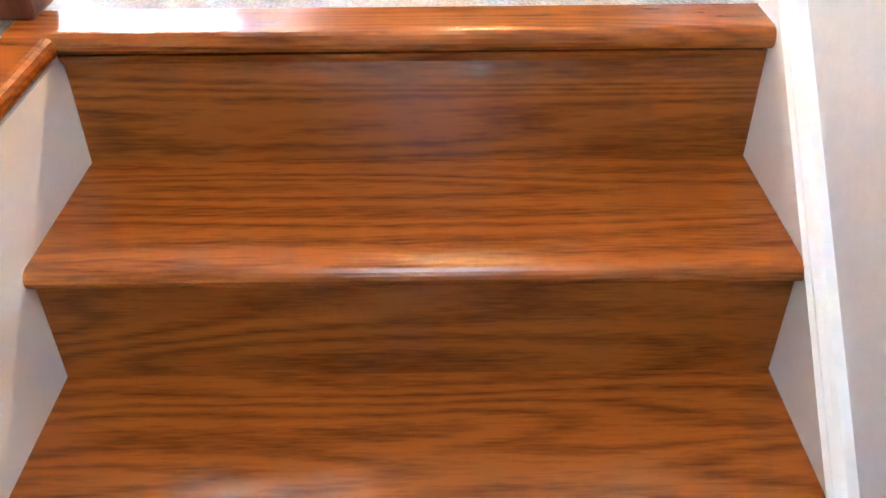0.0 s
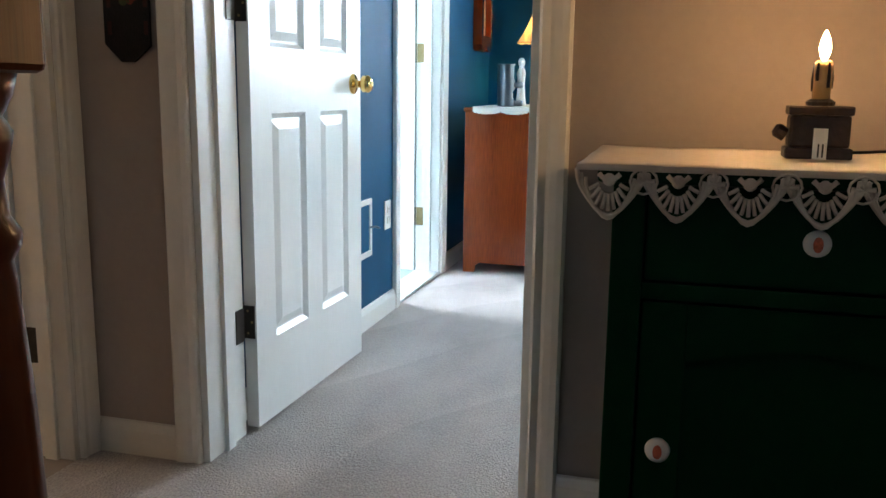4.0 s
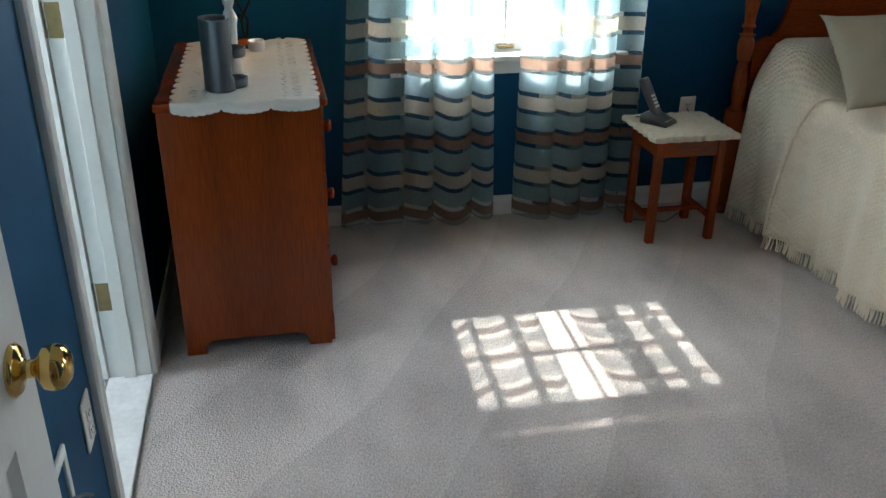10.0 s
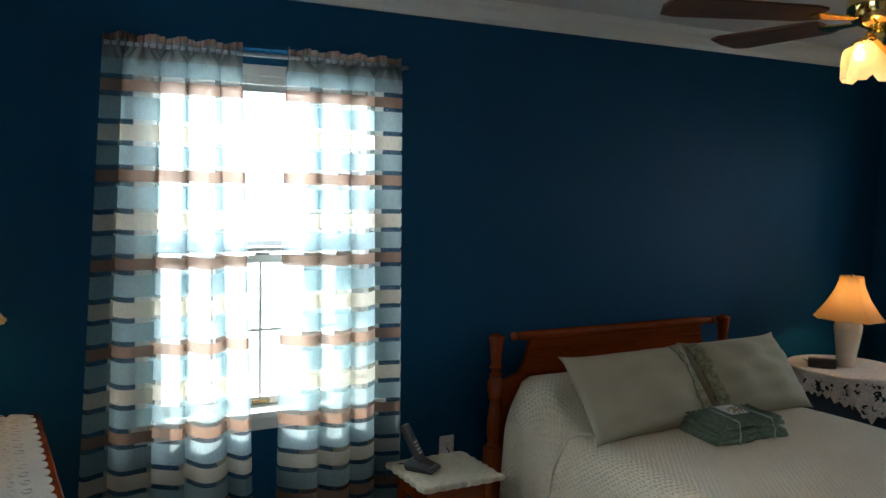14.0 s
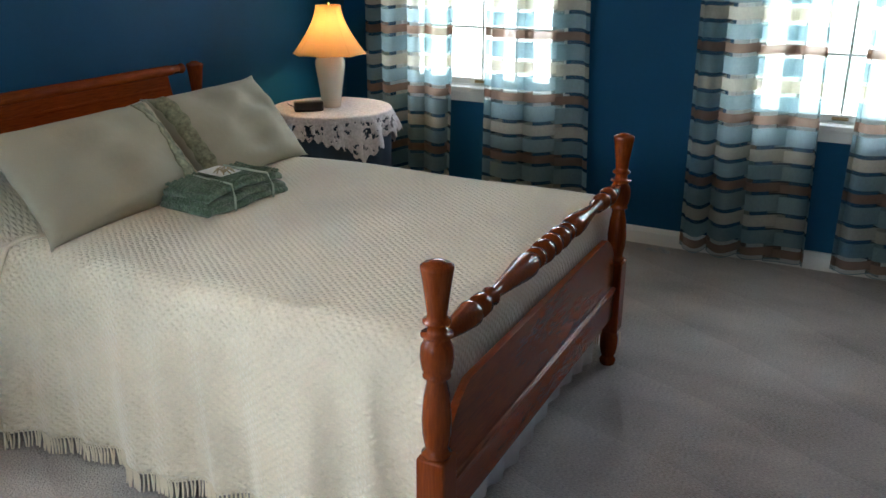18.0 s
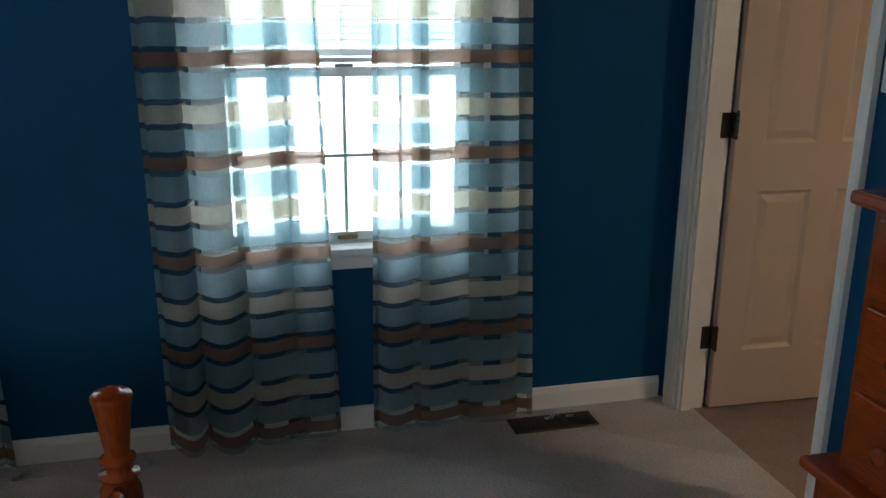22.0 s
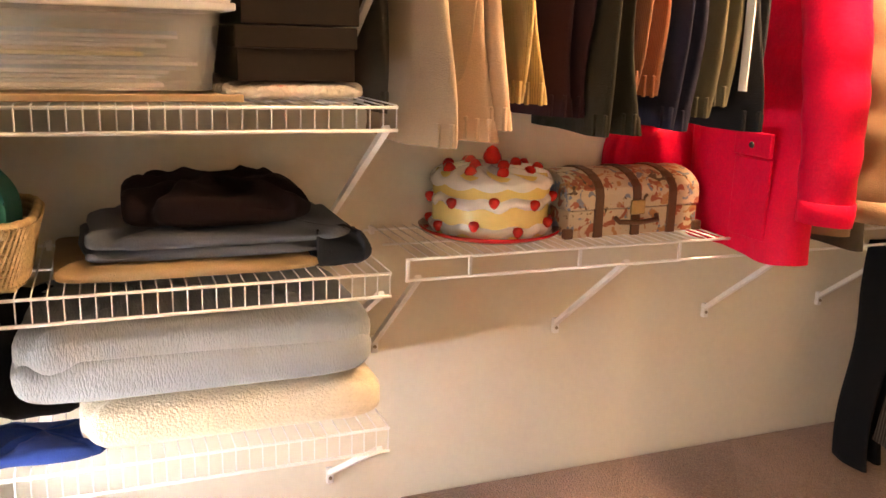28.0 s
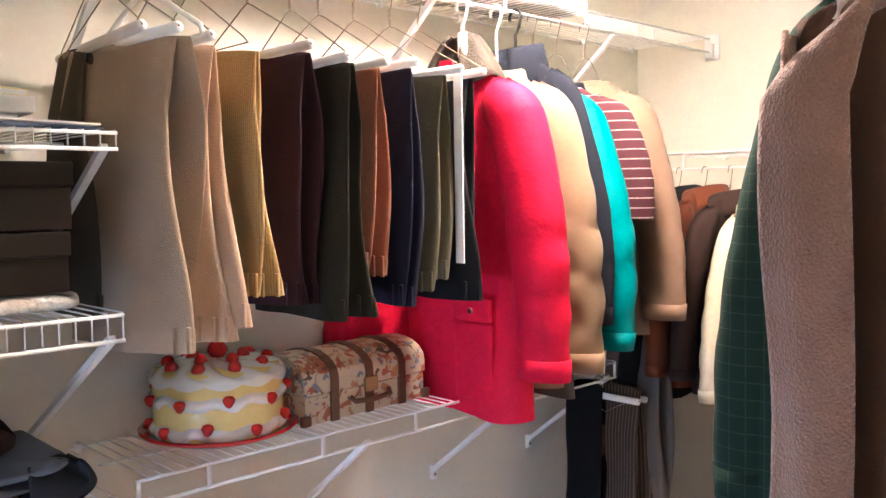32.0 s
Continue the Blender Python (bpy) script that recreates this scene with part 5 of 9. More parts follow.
def shade(parent, r0, r1, z0, z1, ribs=8, bulb_z=None):
    bm = bmesh.new()

    def pt(u, v):
        a = 6.283185 * u
        r = r1 + (r0 - r1) * (1 - v) ** 1.55
        r *= 1 - 0.018 * (0.5 + 0.5 * math.cos(ribs * a))
        return (r * math.cos(a), r * math.sin(a), z0 + (z1 - z0) * v - (0.006 * (0.5 - 0.5 * math.cos(ribs * a)) if v == 0 else 0))
    grid(bm, 96, 12, pt, closed_u=True)
    s = part("lamp_shade", bm, SHADE, parent, "cream bell lamp shade glowing from the bulb inside", smooth=True)
    for i in range(ribs):
        a = 6.283 * (i + 0.5) / ribs
        pts = []
        for k in range(9):
            v = k / 8
            r = r1 + (r0 - r1) * (1 - v) ** 1.55 + 0.001
            pts.append((r * math.cos(a), r * math.sin(a), z0 + (z1 - z0) * v))
        part("shade_seam", tube(bmesh.new(), pts, 0.0012, 5), SHADE, s)
    for r, z in ((r0, z0), (r1, z1)):
        part("shade_trim", tube(bmesh.new(), [(r * math.cos(6.283 * k / 32), r * math.sin(6.283 * k / 32), z) for k in range(32)], 0.0025, 5, True), SHADE, s)
    b = part("bulb", lathe(bmesh.new(), ((0.013, bulb_z - 0.05), (0.016, bulb_z - 0.03), (0.03, bulb_z), (0.022, bulb_z + 0.024), (0.001, bulb_z + 0.032)), 14), BULB, parent, smooth=True)
    b.visible_shadow = False
    part("shade_finial", lathe(bmesh.new(), ((0.003, z1 - 0.01), (0.003, z1), (0.009, z1 + 0.004), (0.008, z1 + 0.012), (0.001, z1 + 0.016)), 12), BRASS, parent, smooth=True)
    bm = bmesh.new()
    for k in range(3):
        a = 2.094 * k
        tube(bm, [(0, 0, z1 - 0.008), (r1 * math.cos(a), r1 * math.sin(a), z1)], 0.0015, 5)
    part("shade_spider", bm, BRASS, parent)
    return s


dl = thing("dresser_lamp", "lit table lamp with twisted dark iron vine stem and cream shade", "table lamp", T(-1.115, 4.44, 0.8205))
part("lamp_foot", lathe(bmesh.new(), ((0.052, 0), (0.054, 0.008), (0.045, 0.018), (0.02, 0.026), (0.001, 0.028)), 20), CHERRY, dl, smooth=True)
for s in (1, -1):
    part("vine_stem", tube(bmesh.new(), [(0.0, 0, 0.02), (s * 0.006, 0.004, 0.05), (s * 0.012, -0.004, 0.09), (-s * 0.02, 0, 0.15), (-s * 0.024, 0.004, 0.20), (-s * 0.004, 0, 0.25), (0, 0, 0.29), (0, 0, 0.33)], 0.0055, 7), IRON, dl, smooth=True)
for x, z, r in ((0.05, 0.235, 30), (-0.05, 0.245, 150), (0.03, 0.20, 60), (-0.035, 0.10, 200), (0.045, 0.27, 10)):
    bm = bmesh.new()
    grid(bm, 6, 4, lambda u, v: ((u - 0.5) * 0.045, (v - 0.5) * 0.032 * math.sin(math.pi * min(max(u, 0.02), 0.98)), 0.004 * math.sin(3 * u)))
    solid(part("iron_leaf", bm, IRON, dl, m=pose(x * 0.8, 0, z, 70, 20, r)), 0.002)
shade(dl, 0.132, 0.048, 0.335, 0.52, 8, 0.40)

pf = thing("framed_picture", "small picture in a scalloped cherry wood frame on the blue wall", "picture frame", pose(-1.46, 4.40, 1.14, 0, 0, 90))
bm = bmesh.new()
bot = [(-0.13, 0.0)] + [(-0.13 + 0.26 * i / 20, -0.012 - 0.022 * abs(math.sin(math.pi * i / 10)) ** 0.7) for i in range(1, 20)] + [(0.13, 0.0), (0.13, 0.05), (-0.13, 0.05)]
prism(bm, bot, -0.05, -0.001, "y")
add_box(bm, (-0.13, -0.05, 0.05), (-0.085, -0.001, 0.42))
add_box(bm, (0.085, -0.05, 0.05), (0.13, -0.001, 0.42))
add_box(bm, (-0.13, -0.05, 0.38), (0.13, -0.001, 0.43))
part("frame", bm, CHERRY, pf)
PIC = mat("faded_print", (0.42, 0.36, 0.26), 0.5, vary=0.55, scale=14, fine=40)
part("print", box((-0.085, -0.02, 0.05), (0.085, -0.012, 0.38)), PIC, pf, "faded landscape print")

# wall plates
outlet("outlet_west", pose(-1.46, 2.845, 0.405, 0, 0, 90))
outlet("outlet_north", pose(0.735, 4.69, 0.432, 0, 0, 0))
outlet("switch_closet", pose(2.607, CLY1, 1.32, 0, 0, 180), "white toggle switch plate by the closet door", toggle=True)
vt = thing("wall_register", "white framed wall plate with a metal lever on blue paint", "wall register", pose(-1.46, 2.585, 0.385, 0, 0, 90), kind="structure")
bm = bmesh.new()
add_box(bm, (-0.07, -0.008, -0.11), (0.07, 0, -0.088), 0.002, 1)
add_box(bm, (-0.07, -0.008, 0.088), (0.07, 0, 0.11), 0.002, 1)
add_box(bm, (-0.07, -0.008, -0.088), (-0.05, 0, 0.088), 0.002, 1)
add_box(bm, (0.05, -0.008, -0.088), (0.07, 0, 0.088), 0.002, 1)
part("register_frame", bm, PLATE, vt)
part("inner_panel", box((-0.05, -0.003, -0.088), (0.05, 0.0, 0.088), 0.001, 1), BLUE, vt, "blue painted panel inside the frame")
part("lever", tube(bmesh.new(), [(0.045, -0.004, 0.0), (0.05, -0.03, 0.005), (0.05, -0.045, 0.0)], 0.004, 7), CHROME, vt)
fr_ = thing("floor_register", "dark brown metal floor register set in the carpet", "floor register", T(3.475, 1.42, 0.002), kind="structure")
part("register_frame", box((-0.055, -0.16, -0.004), (0.055, 0.16, 0.004), 0.002, 1), BLACKM, fr_)
for k in range(14):
    part("slat", box((-0.04, -0.145 + 0.021 * k, 0.004), (0.04, -0.137 + 0.021 * k, 0.007)), BLACKM, fr_)

# ---- nightstand ----
ns = thing("nightstand", "small cherry side table with square legs and low rails", "nightstand", T(0.562, 4.395, 0))
for sx in (-1, 1):
    for sy in (-1, 1):
        part("leg", prism(bmesh.new(), [(sx * 0.145, sy * 0.125), (sx * 0.115, sy * 0.125), (sx * 0.115, sy * 0.095), (sx * 0.145, sy * 0.095)][::1 if sx * sy > 0 else -1], 0, 0.435), CHERRY, ns)
for lo, hi in (((-0.115, -0.12, 0.365), (0.115, -0.105, 0.435)), ((-0.115, 0.105, 0.365), (0.115, 0.12, 0.435)), ((-0.14, -0.095, 0.365), (-0.125, 0.095, 0.435)), ((0.125, -0.095, 0.365), (0.14, 0.095, 0.435))):
    part("apron", box(lo, hi, 0.002, 1), CHERRYX, ns)
for sx in (-1, 1):
    part("side_stretcher", box((sx * 0.13 - 0.01, -0.095, 0.085), (sx * 0.13 + 0.01, 0.095, 0.105), 0.002, 1), CHERRY, ns)
part("cross_stretcher", box((-0.12, -0.012, 0.087), (0.12, 0.012, 0.103), 0.002, 1), CHERRYX, ns)
part("tabletop", box((-0.165, -0.15, 0.435), (0.165, 0.15, 0.453), 0.005), CHERRYX, ns)
CROCH = mat("ivory_crochet", (0.70, 0.63, 0.50), 0.95, vary=0.18, scale=60, fine=240, bump=0.7, bump_scale=200)
dm = thing("crochet_mat", "thick ivory crocheted mat with a wavy edge on the nightstand", "table mat", T(0.562, 4.395, 0.4535))
bm = bmesh.new()
ring = []
for i in range(120):
    a = 6.2832 * i / 120
    k = max(abs(math.cos(a)) / 0.178, abs(math.sin(a)) / 0.162)
    r = 1 / k + 0.005 * math.sin(24 * a)
    ring.append((r * math.cos(a), r * math.sin(a)))
top = [bm.verts.new((x * 0.97, y * 0.97, 0.010)) for x, y in ring]
mid_ = [bm.verts.new((x * 1.0, y * 1.0, 0.004)) for x, y in ring]
low = [bm.verts.new((x, y, -0.012 if max(abs(x) / 0.165, abs(y) / 0.15) > 1.02 else 0.0)) for x, y in ring]
bm.faces.new(top)
for a_, b_ in ((low, mid_), (mid_, top)):
    for i in range(120):
        bm.faces.new((a_[i], a_[(i + 1) % 120], b_[(i + 1) % 120], b_[i]))
part("crochet", bm, CROCH, dm)
ph_ = thing("cordless_phone", "grey cordless phone standing in its charger on the nightstand", "telephone", T(0.477, 4.42, 0.4645, 38))
PHG = mat("grey_plastic", (0.09, 0.095, 0.10), 0.4, vary=0.1)
bm = prism(bmesh.new(), [(-0.062, 0), (0.058, 0), (0.062, 0.034), (0.03, 0.046), (-0.02, 0.026), (-0.060, 0.014)], -0.048, 0.048, "x")
bmesh.ops.bevel(bm, geom=bm.edges[:], offset=0.005, segments=2, affect="EDGES")
part("charger_base", bm, PHG, ph_, smooth=True)
hs = part("handset", box((-0.024, -0.014, 0), (0.024, 0.014, 0.165), 0.01, 3), PHG, ph_, "grey handset with lit screen", m=pose(0, 0.004, 0.026, -30))
part("screen", box((-0.017, -0.0155, 0.105), (0.017, -0.0135, 0.14), 0.002, 1), mat("phone_screen", (0.12, 0.16, 0.22), 0.15), hs)
for r in range(4):
    for c in range(3):
        part("key", box((-0.015 + 0.011 * c, -0.0155, 0.035 + 0.015 * r), (-0.007 + 0.011 * c, -0.0135, 0.044 + 0.015 * r), 0.001, 1), PLATE, hs)
part("earpiece", box((-0.01, -0.0155, 0.148), (0.01, -0.0135, 0.152)), BLACK, hs)
part("button_row", box((-0.03, -0.050, 0.016), (0.03, -0.042, 0.021), 0.002, 1), CHROME, ph_)
tagged(obj("phone_cord", tube(bmesh.new(), [(0.73, 4.675, 0.44), (0.74, 4.63, 0.40), (0.74, 4.58, 0.22), (0.70, 4.50, 0.05), (0.58, 4.45, 0.012), (0.46, 4.50, 0.008), (0.41, 4.57, 0.03), (0.39, 4.60, 0.2), (0.385, 4.57, 0.44), (0.43, 4.50, 0.47), (0.475, 4.47, 0.474)], 0.0025, 6), BLACK, smooth=True), "thin dark phone cord trailing to the outlet", "cord")

# ---- bed ----
FOOT = ((0.020, 0.0), (0.026, 0.005), (0.029, 0.02), (0.022, 0.032), (0.02, 0.038), (0.027, 0.045), (0.031, 0.07), (0.032, 0.105), (0.027, 0.13), (0.030, 0.14))


def turned_post(parent, x, y, z_block, top):
    """Foot, square block and turned upper part up to the given height."""
    e = part("bed_post", lathe(bmesh.new(), FOOT, 20), CHERRY, parent, "turned cherry bed post", smooth=True, m=T(x, y, 0))
    h = 0.034
    part("post_block", box((-h, -h, 0.138), (h, h, z_block), 0.006, 2), CHERRY, e)
    L = top - z_block
    prof = ((0.031, 0), (0.033, 0.015), (0.025, 0.03), (0.0255, 0.05), (0.031, 0.12), (0.0325, 0.20), (0.028, 0.32), (0.021, 0.405), (0.022, 0.415), (0.030, 0.425), (0.030, 0.435), (0.026, 0.442), (0.033, 0.47), (0.036, 0.53), (0.034, 0.58), (0.026, 0.615), (0.022, 0.625), (0.034, 0.635), (0.034, 0.645), (0.021, 0.645), (0.020, 0.685), (0.030, 0.70), (0.030, 0.712), (0.022, 0.722), (0.021, 0.74), (0.024, 0.80), (0.032, 0.93), (0.0345, 0.96), (0.0345, 0.975), (0.028, 0.985), (0.016, 0.99), (0.015, 0.998), (0.008, 1.0), (0.001, 1.0))
    part("post_turning", lathe(bmesh.new(), [(r, z_block + L * f) for r, f in prof], 26), CHERRY, e, smooth=True)
    return e


bed = thing("bed", "cherry wood four-poster style bed with turned posts and blanket rail", "bed", T(0, 0, 0))
HX0, HX1, HY, FY = 0.880, 2.226, 4.535, 2.718
for x in (HX0, HX1):
    turned_post(bed, x, HY, 0.47, 0.962)
    turned_post(bed, x, FY, 0.40, 0.843)
# headboard panel with shouldered outline and rolled top rail
c = (HX0 + HX1) / 2
hw = (HX1 - HX0) / 2 - 0.033
out = [(-hw, 0.40), (hw, 0.40), (hw, 0.75)]
for k in range(9):
    a = k / 8
    out.append((hw - 0.06 - 0.075 * a ** 0.6, 0.775 + 0.155 * a ** 1.8))
out += [(-p, q) for p, q in out[:2:-1]] + [(-hw, 0.75)]
part("headboard_panel", prism(bmesh.new(), [(c + p, q) for p, q in out], HY - 0.011, HY + 0.011, "y"), CHERRYX, bed)
part("headboard_rail", tube(bmesh.new(), [(c - hw + 0.075, HY - 0.004, 0.942), (c - hw + 0.13, HY - 0.004, 0.942), (c + hw - 0.13, HY - 0.004, 0.942), (c + hw - 0.075, HY - 0.004, 0.942)], [0.019, 0.021, 0.021, 0.019], 14), CHERRYX, bed, "rolled top rail", smooth=True)
for s in (-1, 1):
    part("rail_button", lathe(bmesh.new(), ((0.012, 0), (0.012, 0.012), (0.019, 0.018), (0.021, 0.028), (0.015, 0.038), (0.001, 0.041)), 14, pose(c + s * (hw - 0.077), HY - 0.004, 0.942, 0, 90 * s)), CHERRY, bed, smooth=True)
part("headboard_moulding", box((c - hw + 0.14, HY - 0.016, 0.872), (c + hw - 0.14, HY - 0.0105, 0.884), 0.002, 1), CHERRYX, bed)
# footboard
out = [(-hw, 0.205), (hw, 0.205), (hw, 0.385)]
for k in range(9):
    a = k / 8
    out.append((hw - 0.012 - 0.10 * a ** 1.6, 0.40 + 0.115 * a ** 0.75))
out += [(-p, q) for p, q in out[:2:-1]] + [(-hw, 0.385)]
part("footboard_panel", prism(bmesh.new(), [(c + p, q) for p, q in out], FY - 0.010, FY + 0.010, "y"), CHERRYX, bed)
part("footboard_rail", box((c - hw, FY - 0.017, 0.20), (c + hw, FY + 0.017, 0.315), 0.006, 2), CHERRYX, bed)
part("footboard_bead", box((c - hw, FY - 0.022, 0.296), (c + hw, FY - 0.014, 0.312), 0.003, 2), CHERRYX, bed)
BL = 2 * hw
half = [(0.012, 0.0), (0.018, 0.02), (0.026, 0.05), (0.033, 0.09), (0.034, 0.10), (0.022, 0.115), (0.018, 0.12), (0.030, 0.13), (0.030, 0.15), (0.017, 0.158), (0.016, 0.17), (0.026, 0.185), (0.016, 0.20), (0.018, 0.22), (0.026, 0.28), (0.034, 0.33), (0.036, 0.36), (0.030, 0.385), (0.021, 0.392), (0.031, 0.40), (0.031, 0.418), (0.022, 0.425), (0.034, 0.435), (0.036, 0.455), (0.030, 0.475), (0.022, 0.482), (0.034, 0.49), (0.036, 0.5)]
prof = half + [(r, 1 - f) for r, f in half[-2::-1]]
part("blanket_rail", lathe(bmesh.new(), [(r * 0.92, BL * f) for r, f in prof], 24, pose(c - hw, FY, 0.665, 0, 90)), CHERRY, bed, "turned spindle blanket rail", smooth=True)
for x in (HX0, HX1):
    x += 0.095 if x < 1.5 else 0.0
    part("side_rail", box((x - 0.012, FY + 0.034, 0.22), (x + 0.012, HY - 0.034, 0.33), 0.004), CHERRY, bed)
# chenille bedspread
CHEN = mat("cream_chenille", (0.78, 0.69, 0.535), 0.95, vary=0.10, scale=3, fine=200, sheen=0.4, spec=0.1)
nt = CHEN.node_tree
b = nt.nodes["Principled BSDF"]
co = nt.nodes.new("ShaderNodeUVMap")
w1, w2 = nt.nodes.new("ShaderNodeTexWave"), nt.nodes.new("ShaderNodeTexWave")
for w_, rot in ((w1, 38), (w2, -38)):
    mp = nt.nodes.new("ShaderNodeMapping")
    mp.inputs["Rotation"].default_value = (0, 0, radians(rot))
    nt.links.new(co.outputs[0], mp.inputs["Vector"])
    w_.inputs["Scale"].default_value = 18
    w_.inputs["Distortion"].default_value = 3.0
    w_.inputs["Detail Scale"].default_value = 2.0
    nt.links.new(mp.outputs["Vector"], w_.inputs["Vector"])
mu = nt.nodes.new("ShaderNodeMath")
mu.operation = "MULTIPLY"
nt.links.new(w1.outputs["Fac"], mu.inputs[0])
nt.links.new(w2.outputs["Fac"], mu.inputs[1])
n3 = nt.nodes.new("ShaderNodeTexNoise")
n3.inputs["Scale"].default_value = 260
nt.links.new(co.outputs[0], n3.inputs["Vector"])
ma = nt.nodes.new("ShaderNodeMath")
ma.operation = "MULTIPLY_ADD"
ma.inputs[1].default_value = 0.45
nt.links.new(n3.outputs["Fac"], ma.inputs[0])
nt.links.new(mu.outputs[0], ma.inputs[2])
bp = nt.nodes.new("ShaderNodeBump")
bp.inputs["Strength"].default_value = 0.5
bp.inputs["Distance"].default_value = 0.010
nt.links.new(ma.outputs[0], bp.inputs["Height"])
nt.links.new(bp.outputs["Normal"], b.inputs["Normal"])

BX0, BX1, BY0, BY1, BZ = 0.990, 2.285, 2.76, 4.495, 0.612
TICK = mat("mattress_ticking", (0.7, 0.69, 0.645), 0.9, vary=0.06)
tagged(obj("mattress", box((BX0 + 0.02, FY + 0.06, 0.30), (BX1 - 0.02, HY - 0.06, 0.565), 0.05, 3), TICK), "plain white mattress under the bedspread", "mattress")
sp = thing("bedspread", "cream tufted chenille bedspread hanging to the floor with fringe", "bedspread", T(0, 0, 0))


def spread_top(x, y):
    r = max(0.0, min(1.0, (y - 4.13) / 0.24))
    r = r * r * (3 - 2 * r)
    z = BZ + 0.155 * r
    z += 0.006 * math.sin(3.1 * x + 1) * math.sin(2.3 * y) + 0.004 * math.sin(7 * y + 3 * x)
    e = min(x - BX0, BX1 - x)
    z -= 0.022 * max(0, 1 - e / 0.05) ** 2
    f = y - BY0
    z -= 0.022 * max(0, 1 - f / 0.06) ** 2
    z += 0.010 * math.exp(-((x - 2.12) / 0.07) ** 2 - ((y - 3.4) / 0.3) ** 2)
    return z


bm = bmesh.new()
uvl = bm.loops.layers.uv.new("UVMap")
cols = []
nd, nt_, ny = 18, 34, 110
drop = 0.525


def side_pt(s, f, y):
    """s: -1 west, +1 east; f: 0 at the top edge, 1 at the hem."""
    x = BX0 if s < 0 else BX1
    zt = spread_top(x, y)
    z = zt - (zt - (BZ - 0.03 - drop)) * f
    fold = 0.020 * math.sin(13 * y + 2.1 * s + 0.8 * f) + 0.026 * (1 - abs(math.sin(12.5 * y + 0.8 + 0.9 * f))) ** 2 + 0.012 * math.sin(41 * y + 1.2 * f)
    near = max(0, 1 - (y - BY0) / 0.14)
    bulge = 0.030 + 0.035 * max(0, min(1, (y - 4.05) / 0.25)) if s < 0 else 0.012
    out = bulge * math.sin(min(1, f * 3.2) * math.pi / 2) + f ** 0.8 * (0.030 + 1.15 * fold if s < 0 else 0.035 + fold) + 0.045 * near * math.sin(60 * y) * f * 0.4
    return (x + s * out, y - 0.03 * near * f, z)


for i in range(nd + nt_ + nd + 1):
    col = []
    for j in range(ny + 1):
        y = BY0 + (BY1 - BY0) * j / ny
        if i < nd:
            p, u = side_pt(-1, 1 - i / nd, y), -drop * (1 - i / nd)
        elif i <= nd + nt_:
            x = BX0 + (BX1 - BX0) * (i - nd) / nt_
            p, u = (x, y, spread_top(x, y)), x - BX0
        else:
            f = (i - nd - nt_) / nd
            p, u = side_pt(1, f, y), (BX1 - BX0) + drop * f
        col.append((bm.verts.new(p), u, y))
    cols.append(col)
for i in range(len(cols) - 1):
    for j in range(ny):
        q = (cols[i][j], cols[i + 1][j], cols[i + 1][j + 1], cols[i][j + 1])
        f = bm.faces.new([v[0] for v in q])
        for lp, v in zip(f.loops, q):
            lp[uvl].uv = (v[1], v[2])
# foot drop between mattress and footboard
prev = [c_[0] for c_ in cols[nd:nd + nt_ + 1]]
for k in range(1, 5):
    row = []
    for i, (v, u, y) in enumerate(prev):
        row.append((bm.verts.new((v.co.x, BY0 - 0.006 * math.sin(k), v.co.z - 0.09 if k > 1 else v.co.z - 0.05)), u, y - 0.08))
    for i in range(len(row) - 1):
        q = (prev[i], prev[i + 1], row[i + 1], row[i])
        f = bm.faces.new([v[0] for v in q][::-1])
        for lp, v in zip(f.loops, q[::-1]):
            lp[uvl].uv = (v[1], v[2])
    prev = row
bmesh.ops.recalc_face_normals(bm, faces=bm.faces[:])
cl_ = part("chenille_cloth", bm, CHEN, sp, smooth=True)
solid(cl_, 0.006, -1)
part("folded_edge", tube(bmesh.new(), [(BX0 + 0.10, 4.10, spread_top(BX0 + 0.10, 4.10) + 0.004), (BX0 + 0.04, 4.14, spread_top(BX0 + 0.04, 4.14) + 0.002)] + [tuple(Vector(side_pt(-1, k / 14, 4.16)) + Vector((-0.004, 0, 0))) for k in range(15)], 0.0085, 8), CHEN, sp, "thick turned edge of the spread", smooth=True)
bm = bmesh.new()
rnd = random.Random(5)
for s in (-1, 1):
    y = BY0 - 0.01
    while y < BY1:
        p = side_pt(s, 1.0, y)
        dx, dy = rnd.uniform(-0.006, 0.006), rnd.uniform(-0.004, 0.004)
        tube(bm, [(p[0], p[1], p[2] + 0.006), (p[0] + dx * 0.5, p[1] + dy * 0.5, p[2] - 0.022), (p[0] + dx + s * 0.004, p[1] + dy, max(0.004, p[2] - 0.05))], [0.0028, 0.0040, 0.0026], 4)
        y += 0.0085
tagged(part("fringe", bm, CHEN, sp, "knotted cotton fringe along the hem"), kind="stuff")
SHEET = mat("white_dust_ruffle", (0.62, 0.62, 0.62), 0.9, vary=0.05)
bm = bmesh.new()
grid(bm, 60, 4, lambda u, v: (HX0 + 0.03 + (HX1 - HX0 - 0.06) * u, FY + 0.045 + 0.008 * math.sin(70 * u), 0.22 - 0.17 * v + 0.02 * v * math.sin(11 * u)))
solid(tagged(obj("dust_ruffle", bm, SHEET, smooth=True), "white dust ruffle hanging under the footboard", "dust ruffle"), 0.003)

# pillows
PILL = mat("sage_cotton", (0.44, 0.41, 0.31), 0.9, vary=0.05, scale=5, fine=300, bump=0.15, bump_scale=30)


